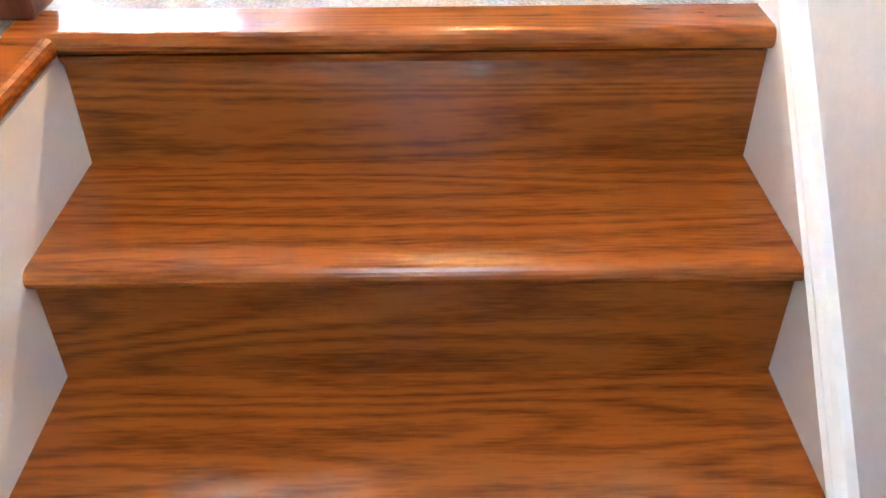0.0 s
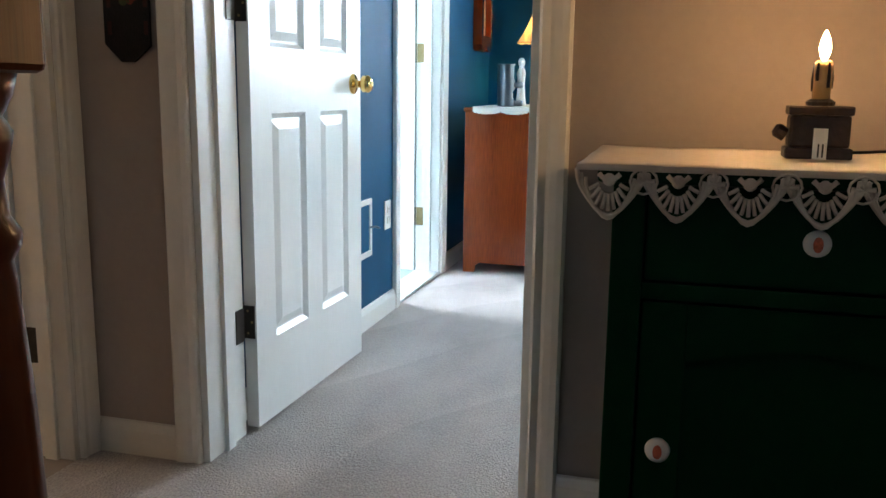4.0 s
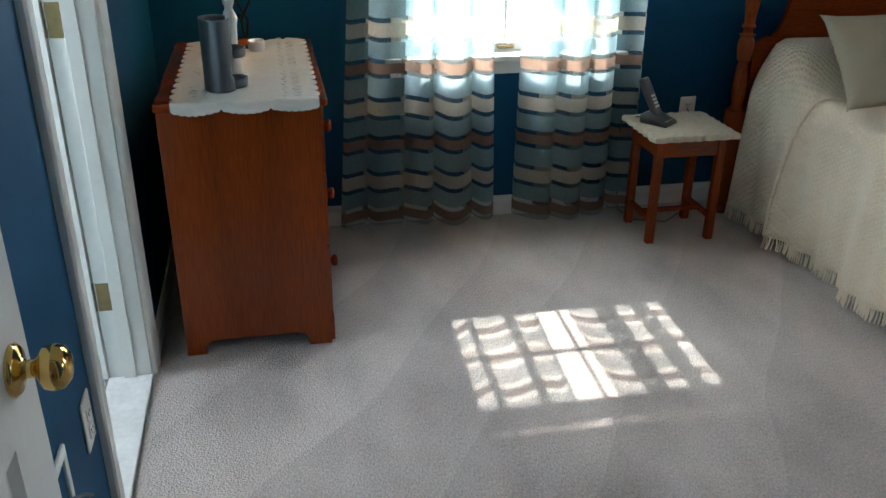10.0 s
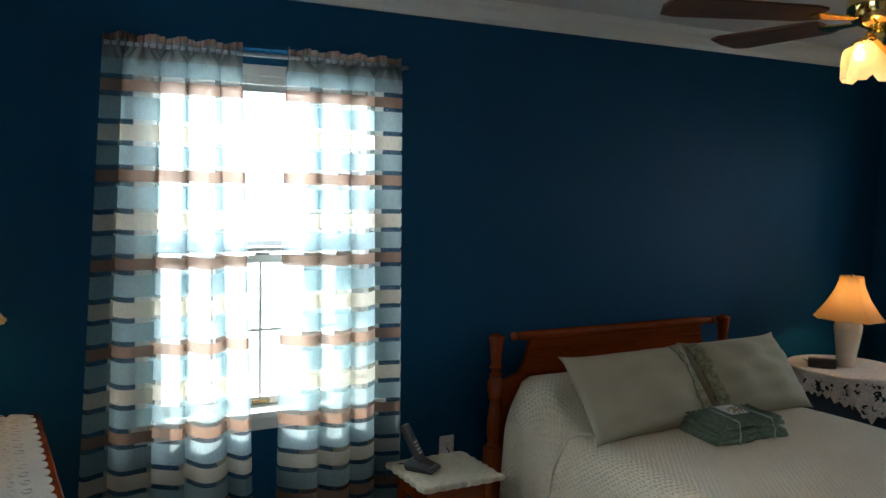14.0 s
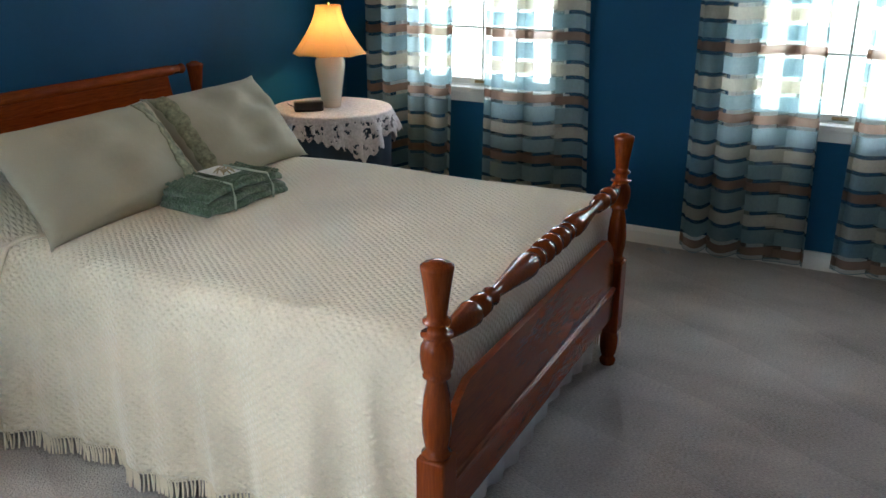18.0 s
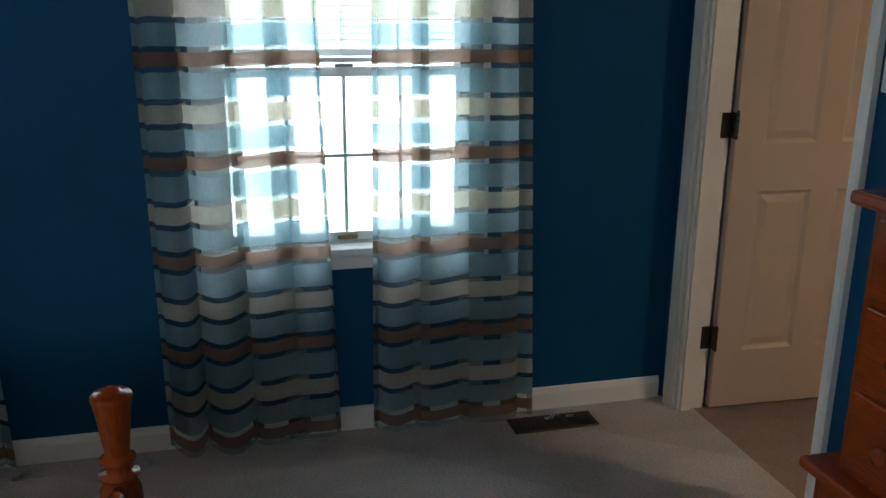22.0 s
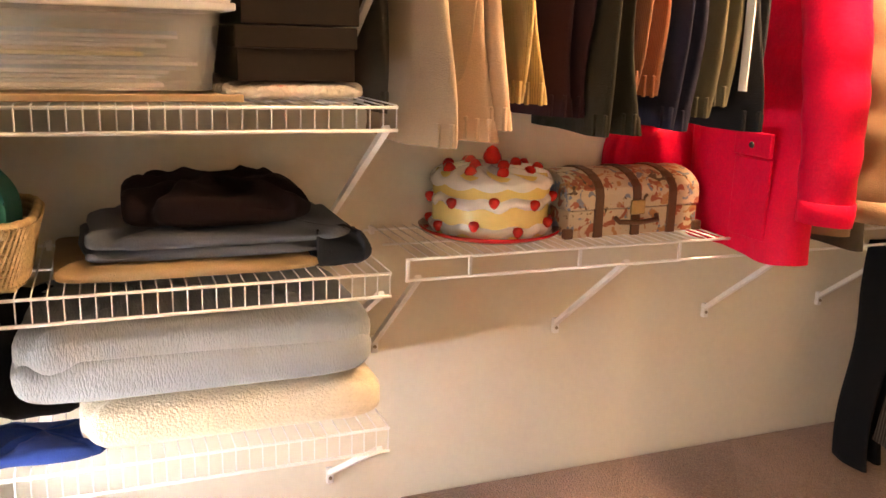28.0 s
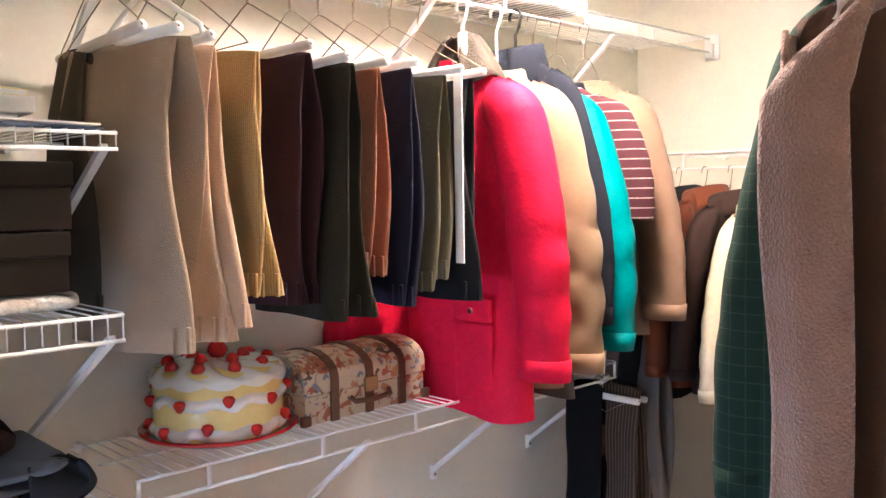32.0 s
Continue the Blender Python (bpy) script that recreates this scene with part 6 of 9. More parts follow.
def pillow(name, label, w, h, t, m, material, seed, band=None):
    e = thing(name, label, "pillow", m)
    rnd = random.Random(seed)
    ph = [rnd.uniform(0, 6) for _ in range(4)]

    def surf(s):
        def f(u, v):
            a, b = 2 * u - 1, 2 * v - 1
            k = (max(0.0, 1 - abs(a) ** 2.2) * max(0.0, 1 - abs(b) ** 2.2)) ** 0.52
            pin = 1 - 0.10 * (1 - abs(a) ** 3) * abs(b) ** 3
            pin2 = 1 - 0.10 * (1 - abs(b) ** 3) * abs(a) ** 3
            wr = (0.007 * math.sin(9 * a + 3 * b + ph[0]) + 0.006 * math.sin(5 * b - 7 * a + ph[1]) + 0.006 * abs(math.sin(4 * a + 6 * b + ph[2])) ** 0.5 + 0.004 * math.sin(15 * b + 4 * a * a + ph[3])) * k
            return (w / 2 * a * pin2, s * (t / 2 * k + wr), h / 2 * b * pin + h / 2)
        return f
    bm = bmesh.new()
    grid(bm, 40, 26, surf(1))
    grid(bm, 40, 26, surf(-1))
    bmesh.ops.remove_doubles(bm, verts=bm.verts[:], dist=0.0015)
    bmesh.ops.recalc_face_normals(bm, faces=bm.faces[:])
    part("pillow_case", bm, material, e, smooth=True)
    if band:
        for x0, x1, mm, nm in band:
            bm = bmesh.new()
            n = 12
            g = surf(-1)
            grid(bm, 6, 40, lambda u, v: (lambda p: (p[0], p[1] - 0.003 - 0.003 * math.sin(40 * v + 6 * u), p[2]))(g((x0 + (x1 - x0) * u + w / 2) / w, 0.04 + 0.92 * v)))
            solid(part(nm, bm, mm, e, "gathered patterned trim band", smooth=True), 0.003)
    return e


LEAFP = mat("leaf_print_band", (0.26, 0.27, 0.18), 0.95, vary=0.6, scale=40, fine=90)
KNITB = mat("knitted_band", (0.50, 0.44, 0.31), 0.95, vary=0.25, scale=50, fine=200, bump=0.8, bump_scale=150)
pillow("pillow", "sage green pillow with gathered leaf-print trim leaning on the headboard", 0.70, 0.40, 0.17, pose(1.36, 4.02, 0.60, -40, 0, 2), PILL, 1,
       ((0.235, 0.30, LEAFP, "print_trim"), (0.30, 0.345, KNITB, "knit_trim")))
pillow("pillow", "sage green pillow leaning on the headboard", 0.64, 0.40, 0.17, pose(1.985, 4.03, 0.605, -40, 0, 2), PILL, 2, ((-0.31, -0.245, LEAFP, "print_trim"),))

# folded afghan
AFG = mat("green_crochet_yarn", (0.125, 0.195, 0.135), 0.95, vary=0.5, scale=75, fine=200, bump=1.0, bump_scale=95, sheen=0.3)
af = thing("folded_afghan", "folded sea-green crocheted afghan tied with ribbon on the bed", "afghan", pose(1.63, 3.90, 0.603, 0, 0, -4))
for k, (w_, d_, z0, z1) in enumerate(((0.185, 0.115, 0.0, 0.034), (0.18, 0.11, 0.031, 0.062), (0.175, 0.10, 0.058, 0.086))):
    bm = bmesh.new()

    def layer(u, v, w_=w_, d_=d_, z0=z0, z1=z1, k=k):
        a = 6.2832 * u
        rx = 0.5 * (z1 - z0)
        ca, sa = math.cos(a), math.sin(a)
        y = d_ * (abs(ca) ** 0.35) * (1 if ca > 0 else -1)
        z = (z0 + z1) / 2 + rx * (abs(sa) ** 0.7) * (1 if sa > 0 else -1)
        x = w_ * (2 * v - 1)
        z += 0.004 * math.sin(25 * x + k) + 0.003 * math.sin(40 * y + 2 * k) - 0.012 * max(0, abs(2 * v - 1) - 0.8) * 5 * (1 if k else 0.2)
        return (x + 0.003 * math.sin(60 * y), y + 0.003 * math.sin(70 * x + k), z)
    vs = grid(bm, 32, 44, layer, closed_u=True)
    for j in (0, 44):
        bm.faces.new([vs[i][j] for i in range(32)][:: 1 if j else -1])
    part("folded_layer", bm, AFG, af, smooth=True)
bm = bmesh.new()
rnd = random.Random(8)
for i in range(24):
    for j in range(14):
        x, y = -0.165 + 0.0143 * i, -0.092 + 0.0142 * j
        z = 0.0855 + 0.004 * math.sin(25 * x + 2) + 0.003 * math.sin(40 * y + 4)
        lathe(bm, ((0.0068, -0.003), (0.0056, 0.002), (0.002, 0.004)), 5, pose(x, y + 0.007 * (i % 2), z))
tagged(part("stitches", bm, AFG, af), kind="stuff")
RIB = mat("pale_ribbon", (0.45, 0.55, 0.45), 0.4)
part("ribbon", tube(bmesh.new(), [(0.10, -0.12, 0.0), (0.10, -0.121, 0.05), (0.10, -0.10, 0.09), (0.10, 0.1, 0.09), (0.10, 0.12, 0.05), (0.10, 0.12, 0.0)], 0.004, 6), RIB, af, smooth=True)
part("ribbon", tube(bmesh.new(), [(-0.08, -0.12, 0.0), (-0.08, -0.121, 0.05), (-0.07, -0.10, 0.09), (-0.05, 0.1, 0.09), (-0.05, 0.12, 0.05)], 0.004, 6), RIB, af, smooth=True)
part("gift_card", box((-0.06, -0.03, 0.098), (0.06, 0.06, 0.100)), PLATE, af, "small white card on top", m=pose(0, 0.02, 0.0, 6, 4, 12))
bm = bmesh.new()
for k in range(9):
    a = 0.7 * k
    tube(bm, [(0, 0, 0.10), (0.02 * math.cos(a), 0.02 * math.sin(a), 0.115), (0.035 * math.cos(a + 0.4), 0.035 * math.sin(a + 0.4), 0.102)], 0.0025, 5)
part("straw_bow", bm, KNITB, af)

# ---- round table and lamp ----
LACEC = mat("white_lace_cloth", (0.66, 0.62, 0.64), 0.9, vary=0.3, scale=55, fine=130, bump=0.5, bump_scale=70)
DKCL = mat("dark_blue_cloth", (0.02, 0.04, 0.07), 0.9, vary=0.2)
RTX, RTY = 2.965, 4.365
rt = thing("round_table", "round bedside table with a dark underskirt", "side table", T(RTX, RTY, 0))
part("tabletop", lathe(bmesh.new(), ((0.275, 0.640), (0.285, 0.645), (0.285, 0.660), (0.275, 0.665), (0.001, 0.665)), 40), CHERRYX, rt, smooth=False)
bm = bmesh.new()
grid(bm, 96, 6, lambda u, v: ((0.287 + 0.016 * v * math.sin(13 * 6.2832 * u)) * math.cos(6.2832 * u), (0.287 + 0.016 * v * math.sin(13 * 6.2832 * u)) * math.sin(6.2832 * u), 0.640 - 0.64 * v), closed_u=True)
solid(part("underskirt", bm, DKCL, rt, "dark blue cloth underskirt", smooth=True), 0.002)
lcl = thing("lace_tablecloth", "white floral lace cloth draped over the round table", "tablecloth", T(RTX, RTY, 0))
bm = bmesh.new()


def lc(u, v):
    a = 6.2832 * u
    k = max(abs(math.cos(a - 0.25)), abs(math.sin(a - 0.25)))
    hang = 0.10 + 0.20 * max(0, 1.30 - k * 1.30) ** 1.1 * 1.6
    if v < 0.5:
        r, z = 0.288 * v * 2, 0.668
    else:
        f = (v - 0.5) * 2
        r = 0.291 + 0.02 * math.sin(math.pi * f * 0.5) + f * 0.028 * (0.4 + math.sin(9 * a) + 0.5 * math.sin(17 * a + 1))
        z = 0.666 - hang * f + 0.010 * f * math.sin(46 * a)
    return (r * math.cos(a), r * math.sin(a), z)


grid(bm, 300, 40, lc, closed_u=True)
bmesh.ops.remove_doubles(bm, verts=bm.verts[:], dist=0.0005)
for f in list(bm.faces):
    c_ = f.calc_center_median()
    if c_.z < 0.645:
        a = math.atan2(c_.y, c_.x)
        v = noise.noise(Vector((c_.x * 62, c_.y * 62, c_.z * 62))) + 0.5 * noise.noise(Vector((c_.x * 21, c_.y * 21, c_.z * 21)))
        if v > 0.34:
            bm.faces.remove(f)
solid(part("lace_cloth", bm, LACEC, lcl, smooth=True), 0.0015)

CERAM = mat("cream_ceramic", (0.72, 0.66, 0.56), 0.25, vary=0.03, coat=0.3)
bl_ = thing("bedside_lamp", "lit table lamp with cream ceramic vase base and bell shade", "table lamp", T(2.965, 4.365, 0.670))
part("vase", lathe(bmesh.new(), ((0.043, 0), (0.046, 0.006), (0.047, 0.02), (0.054, 0.08), (0.064, 0.15), (0.071, 0.195), (0.071, 0.218), (0.064, 0.235), (0.064, 0.243), (0.069, 0.248), (0.062, 0.256), (0.045, 0.262), (0.02, 0.265), (0.001, 0.265)), 32), CERAM, bl_, smooth=True)
part("lamp_neck", lathe(bmesh.new(), ((0.009, 0.262), (0.009, 0.31), (0.015, 0.315), (0.015, 0.34), (0.001, 0.34)), 12), BRASS, bl_, smooth=True)
shade(bl_, 0.172, 0.058, 0.258, 0.475, 8, 0.37)
ck = thing("digital_clock", "small black bedside clock on the lace cloth", "clock", T(2.81, 4.39, 0.671, -48))
part("clock_body", box((-0.068, -0.02, 0), (0.068, 0.024, 0.046), 0.006), BLACK, ck)
part("clock_face", box((-0.060, -0.0215, 0.006), (0.060, -0.0195, 0.040)), mat("clock_glass", (0.02, 0.02, 0.025), 0.08), ck)
part("cord", tube(bmesh.new(), [(0, 0.02, 0.01), (-0.02, 0.05, 0.004), (-0.06, 0.10, 0.004), (-0.08, 0.2, 0.002)], 0.002, 5), BLACK, ck)

# ---- chest of drawers on the closet wall ----
ch = thing("chest_of_drawers", "tall cherry chest of drawers with turned knobs beside the closet door", "chest of drawers", T(1.395, 0.946, 0))
part("lower_case", box((0, 0, 0.07), (0.86, 0.345, 0.485), 0.004), CHERRY, ch)
part("waist_moulding", box((-0.015, -0.0, 0.485), (0.885, 0.375, 0.512), 0.008, 3), CHERRYX, ch)
part("upper_case", box((0.035, 0, 0.512), (0.82, 0.325, 1.085), 0.004), CHERRY, ch)
part("crown_top", box((0.0, -0.0, 1.085), (0.86, 0.36, 1.115), 0.010, 3), CHERRYX, ch)
for x in (0.0, 0.76):
    part("bracket_foot", prism(bmesh.new(), [(x, 0), (x + 0.10, 0), (x + 0.09 if x == 0 else x + 0.10, 0.07), (x, 0.07)], 0.0, 0.35, "y"), CHERRY, ch)
for z0, z1, x0, x1, yf in ((0.085, 0.275, 0.03, 0.83, 0.345), (0.29, 0.475, 0.03, 0.83, 0.345), (0.53, 0.705, 0.06, 0.795, 0.325), (0.72, 0.89, 0.06, 0.795, 0.325), (0.905, 1.07, 0.06, 0.795, 0.325)):
    dr = part("drawer_front", box((x0, yf - 0.01, z0), (x1, yf + 0.013, z1), 0.006), CHERRYX, ch)
    for x in (x0 + 0.12, x1 - 0.12):
        part("drawer_knob", lathe(bmesh.new(), ((0.012, 0), (0.010, 0.008), (0.016, 0.014), (0.021, 0.021), (0.018, 0.029), (0.006, 0.032), (0.001, 0.032)), 16, pose(x, yf + 0.013, (z0 + z1) / 2, -90)), CHERRY, dr, "turned wooden knob", smooth=True)

# ---- ceiling fan ----
FBL = wood("fan_blade_wood", (0.03, 0.013, 0.006), (0.085, 0.038, 0.018), 0.35, "X", 8, 0.2)
FROST = shade_mat("frosted_glass", (0.80, 0.68, 0.52), (0.70, 0.50, 0.28), 0.5)
fan = thing("ceiling_fan", "brass ceiling fan with dark blades and lit tulip glass lights", "ceiling fan", T(1.30, 3.14, 0))
part("canopy", lathe(bmesh.new(), ((0.03, 2.29), (0.055, 2.32), (0.065, Z_CEIL), (0.001, Z_CEIL)), 24), BRASS, fan, smooth=True)
part("motor_housing", lathe(bmesh.new(), ((0.04, 2.10), (0.085, 2.12), (0.105, 2.15), (0.105, 2.20), (0.08, 2.235), (0.03, 2.25), (0.02, 2.30), (0.001, 2.30)), 28), BRASS, fan, smooth=True)
part("light_kit", lathe(bmesh.new(), ((0.01, 2.02), (0.035, 2.035), (0.05, 2.06), (0.045, 2.095), (0.03, 2.105), (0.001, 2.105)), 22), BRASS, fan, smooth=True)
for k in range(5):
    a = 158 + 72 * k
    bl = part("fan_blade", prism(bmesh.new(), [(0.20, -0.045), (0.24, -0.058), (0.62, -0.072), (0.665, -0.06), (0.68, 0.0), (0.665, 0.06), (0.62, 0.072), (0.24, 0.058), (0.20, 0.045)], -0.004, 0.004), FBL, fan, m=pose(0, 0, 2.135, 10, 0, a))
    part("blade_iron", prism(bmesh.new(), [(0.09, -0.012), (0.16, -0.018), (0.22, -0.03), (0.235, 0.0), (0.22, 0.03), (0.16, 0.018), (0.09, 0.012)], -0.01, -0.0045), BRASS, bl)
for k in range(4):
    a = radians(185 + 90 * k)
    x, y = 0.10 * math.cos(a), 0.10 * math.sin(a)
    arm = part("light_arm", tube(bmesh.new(), [(0.03 * math.cos(a), 0.03 * math.sin(a), 2.07), (0.07 * math.cos(a), 0.07 * math.sin(a), 2.075), (x, y, 2.055)], 0.007, 8), BRASS, fan, smooth=True)
    bm = bmesh.new()
    grid(bm, 32, 6, lambda u, v: ((0.022 + 0.036 * v ** 0.8) * (1 + 0.05 * v * math.cos(8 * 6.2832 * u)) * math.cos(6.2832 * u), (0.022 + 0.036 * v ** 0.8) * (1 + 0.05 * v * math.cos(8 * 6.2832 * u)) * math.sin(6.2832 * u), -0.085 * v + 0.006 * v * math.cos(8 * 6.2832 * u)), closed_u=True)
    gl = part("tulip_glass", bm, FROST, arm, "frosted ribbed tulip glass", smooth=True, m=Matrix.Translation((x, y, 2.05)) @ Matrix.Rotation(radians(28), 4, Vector((-math.sin(a), math.cos(a), 0))))
    bb = part("bulb", lathe(bmesh.new(), ((0.008, -0.06), (0.018, -0.045), (0.02, -0.03), (0.012, -0.008), (0.001, -0.005)), 12, T(x * 1.05, y * 1.05, 2.05)), BULB, arm, smooth=True)
    bb.visible_shadow = False

# ---- closet ----
def cloth(name, col, vary=0.16, sheen=0.2, bump=0.25, fine=420, rough=0.92):
    sheen *= min(0.5, max(col) * 2)
    return mat(name, col, rough, vary=vary, scale=7, fine=fine, sheen=sheen, bump=bump, bump_scale=380, spec=0.15)


WIRE = mat("white_vinyl_wire", (0.80, 0.80, 0.79), 0.35, vary=0.04)
STEELW = mat("hanger_wire", (0.30, 0.25, 0.19), 0.35, 0.9, vary=0.15)
TUBEW = mat("white_card_tube", (0.80, 0.79, 0.76), 0.6, vary=0.05)
RED = mat("red_nylon", (0.62, 0.006, 0.040), 0.6, vary=0.16, scale=9, fine=200, bump=0.5, bump_scale=22, spec=0.12)


def tint(m, mode, a, b, sc=1.0, ratio=0.5, direction="Z"):
    """Stripes or checks of two colours woven into a cloth."""
    nt = m.node_tree
    bs = nt.nodes["Principled BSDF"]
    co = nt.nodes.new("ShaderNodeTexCoord")
    sx = nt.nodes.new("ShaderNodeSeparateXYZ")
    nt.links.new(co.outputs["Object"], sx.inputs[0])
    outs = []
    for ax in direction:
        f = nt.nodes.new("ShaderNodeMath")
        f.operation = "MULTIPLY"
        f.inputs[1].default_value = sc
        g = nt.nodes.new("ShaderNodeMath")
        g.operation = "FRACT"
        h = nt.nodes.new("ShaderNodeMath")
        h.operation = "LESS_THAN"
        h.inputs[1].default_value = ratio
        nt.links.new(sx.outputs[ax], f.inputs[0])
        nt.links.new(f.outputs[0], g.inputs[0])
        nt.links.new(g.outputs[0], h.inputs[0])
        outs.append(h.outputs[0])
    v = outs[0]
    if len(outs) > 1:
        s = nt.nodes.new("ShaderNodeMath")
        s.operation = "MAXIMUM"
        nt.links.new(outs[0], s.inputs[0])
        nt.links.new(outs[1], s.inputs[1])
        v = s.outputs[0]
    n = nt.nodes.new("ShaderNodeTexNoise")
    n.inputs["Scale"].default_value = 160
    nt.links.new(co.outputs["Object"], n.inputs["Vector"])
    q = nt.nodes.new("ShaderNodeMath")
    q.operation = "MULTIPLY"
    nt.links.new(v, q.inputs[0])
    nt.links.new(n.outputs["Fac"], q.inputs[1])
    mx = nt.nodes.new("ShaderNodeMix")
    mx.data_type = "RGBA"
    nt.links.new(q.outputs[0], mx.inputs["Factor"])
    mx.inputs[6].default_value = (*a, 1)
    mx.inputs[7].default_value = (*b, 1)
    nt.links.new(mx.outputs[2], bs.inputs["Base Color"])
    return m


def blotches(m, stops, sc, seed=0.0):
    """Printed flowers and leaves: spots of several colours on a plain ground."""
    nt = m.node_tree
    bs = nt.nodes["Principled BSDF"]
    co = nt.nodes.new("ShaderNodeTexCoord")
    mp = nt.nodes.new("ShaderNodeMapping")
    mp.inputs["Location"].default_value = (seed, seed * 0.7, seed * 1.3)
    nt.links.new(co.outputs["Object"], mp.inputs["Vector"])
    last = None
    for i, (col, size) in enumerate(stops):
        if last is None:
            last = nt.nodes.new("ShaderNodeRGB")
            last.outputs[0].default_value = (*col, 1)
            last = last.outputs[0]
            continue
        n = nt.nodes.new("ShaderNodeTexNoise")
        n.noise_dimensions = "4D"
        n.inputs["W"].default_value = 3.7 * i
        n.inputs["Scale"].default_value = sc
        n.inputs["Detail"].default_value = 2.5
        n.inputs["Distortion"].default_value = 1.2
        nt.links.new(mp.outputs["Vector"], n.inputs["Vector"])
        r = nt.nodes.new("ShaderNodeMapRange")
        r.inputs["From Min"].default_value, r.inputs["From Max"].default_value = size, size + 0.03
        nt.links.new(n.outputs["Fac"], r.inputs["Value"])
        mx = nt.nodes.new("ShaderNodeMix")
        mx.data_type = "RGBA"
        nt.links.new(r.outputs["Result"], mx.inputs["Factor"])
        nt.links.new(last, mx.inputs[6])
        mx.inputs[7].default_value = (*col, 1)
        last = mx.outputs[2]
    nt.links.new(last, bs.inputs["Base Color"])
    return m


def wire_shelf(label, m, length, depth, lip, pitch=0.0254, posts=0, braces=(), group="wire shelves", endcap=False, drop=0.3):
    """Vinyl-coated wire shelf. Local x along the wall, y out from it, z up; the top wires lie at z = 0."""
    s = thing("wire_shelf", label, "wire shelf", m, group)
    part("front_rail", tube(bmesh.new(), [(0, depth, 0), (length, depth, 0)], 0.0032, 8), WIRE, s, smooth=True)
    part("lower_rail", tube(bmesh.new(), [(0, depth, -lip), (length, depth, -lip)], 0.0036, 8), WIRE, s, smooth=True)
    part("back_rail", tube(bmesh.new(), [(0, 0.012, -0.004), (length, 0.012, -0.004)], 0.003, 8), WIRE, s, smooth=True)
    part("middle_rail", tube(bmesh.new(), [(0, depth * 0.5, -0.005), (length, depth * 0.5, -0.005)], 0.0028, 8), WIRE, s, smooth=True)
    pts = [(0, 0.008, 0), (0, depth, 0)] + ([] if posts else [(0, depth + 0.002, -0.004), (0, depth + 0.002, -lip)])
    first = part("wire", tube(bmesh.new(), pts, 0.0015, 5), WIRE, s, smooth=True, m=T(0.003, 0, 0.004))
    n = int((length - 0.006) / pitch)
    for i in range(1, n + 1):
        w = new("wire", first.data)
        w.parent = s
        w.matrix_basis = T(0.003 + i * pitch, 0, 0.004)
    if posts:
        x, k = 0.004, 0
        while x < length:
            part("post", box((x - 0.004, depth - 0.003, -lip), (x + 0.004, depth + 0.003, 0.002), 0.001, 1), WIRE, s)
            x += posts
        part("post", box((length - 0.008, depth - 0.003, -lip), (length, depth + 0.003, 0.002), 0.001, 1), WIRE, s)
    for x in braces:
        a, b = Vector((x, depth - 0.004, -lip + 0.004)), Vector((x, 0.012, -drop))
        bm = bmesh.new()
        d = (b - a).normalized()
        nrm = Vector((0, -d.z, d.y))
        prism_pts = [a + nrm * 0.006, b + nrm * 0.006, b - nrm * 0.006, a - nrm * 0.006]
        prism(bm, [(p.y, p.z) for p in prism_pts], x - 0.007, x + 0.007, "x")
        add_box(bm, (x - 0.009, 0.001, -drop - 0.03), (x + 0.009, 0.016, -drop + 0.012), 0.002, 1)
        b_ = part("brace", bm, WIRE, s)
        part("screw", lathe(bmesh.new(), [(0.005, 0), (0.004, 0.003)], 10, pose(x, 0.016, -drop - 0.014, -90)), STEELW, b_)
    if endcap:
        part("end_bracket", box((length - 0.004, depth - 0.03, -lip - 0.012), (length + 0.028, depth + 0.022, 0.016), 0.004), WIRE, s, "white plastic wall bracket")
    for i in range(int(length / 0.3) + 1):
        x = min(0.03 + i * 0.3, length - 0.02)
        part("wall_clip", box((x - 0.006, 0.001, -0.014), (x + 0.006, 0.02, 0.006), 0.002, 1), WIRE, s)
    return s


SY = -0.888
for z, lip, yf, dr in ((0.757, 0.050, -0.454, 0.31), (1.083, 0.046, -0.454, 0.28), (1.405, 0.042, -0.43, 0.295), (1.70, 0.026, -0.43, 0.3)):
    wire_shelf("short white wire shelf on the closet wall, stacked in a tier", T(2.565, SY, z), 0.915, yf - SY, lip,
               braces=(0.02,), endcap=True, drop=dr)
wire_shelf("long white wire shelf under the hanging clothes", T(1.0, SY, 1.08), 1.50, 0.331, 0.045, posts=0.27,
           braces=(0.03, 0.46, 0.955, 1.47), drop=0.29)
wire_shelf("high white wire shelf with a clothes rail", T(0.40, SY, 2.115), 2.10, 0.308, 0.045, posts=0.35,
           braces=(0.55, 1.30, 2.085), drop=0.29)
wire_shelf("white wire shelf with coats hung beneath, end wall", pose(0.373, 0.40, 1.712, 0, 0, -90), 0.98, 0.327, 0.05,
           posts=0.3, braces=(0.25,), drop=0.3)
wire_shelf("white wire shelf over the brown coat", pose(2.69, 0.838, 2.12, 0, 0, 180), 1.5, 0.31, 0.045,
           posts=0.35, braces=(0.03, 0.8), drop=0.3)
part_plate = thing("rail_bracket", "white plastic bracket holding the clothes rail", "bracket")
part("plate", box((0.373, -0.61, 2.045), (0.381, -0.555, 2.135), 0.003), WIRE, part_plate)
part("cup", box((0.3815, -0.597, 2.05), (0.404, -0.57, 2.10), 0.004), WIRE, part_plate)

# bulkhead over the stairs
POLY = ((2.385, -0.888), (1.25, 0.32), (0.374, 0.32), (0.374, -0.888))
blk = thing("stair_bulkhead", "low boxed platform with a brown carpet top", "platform", kind="structure")
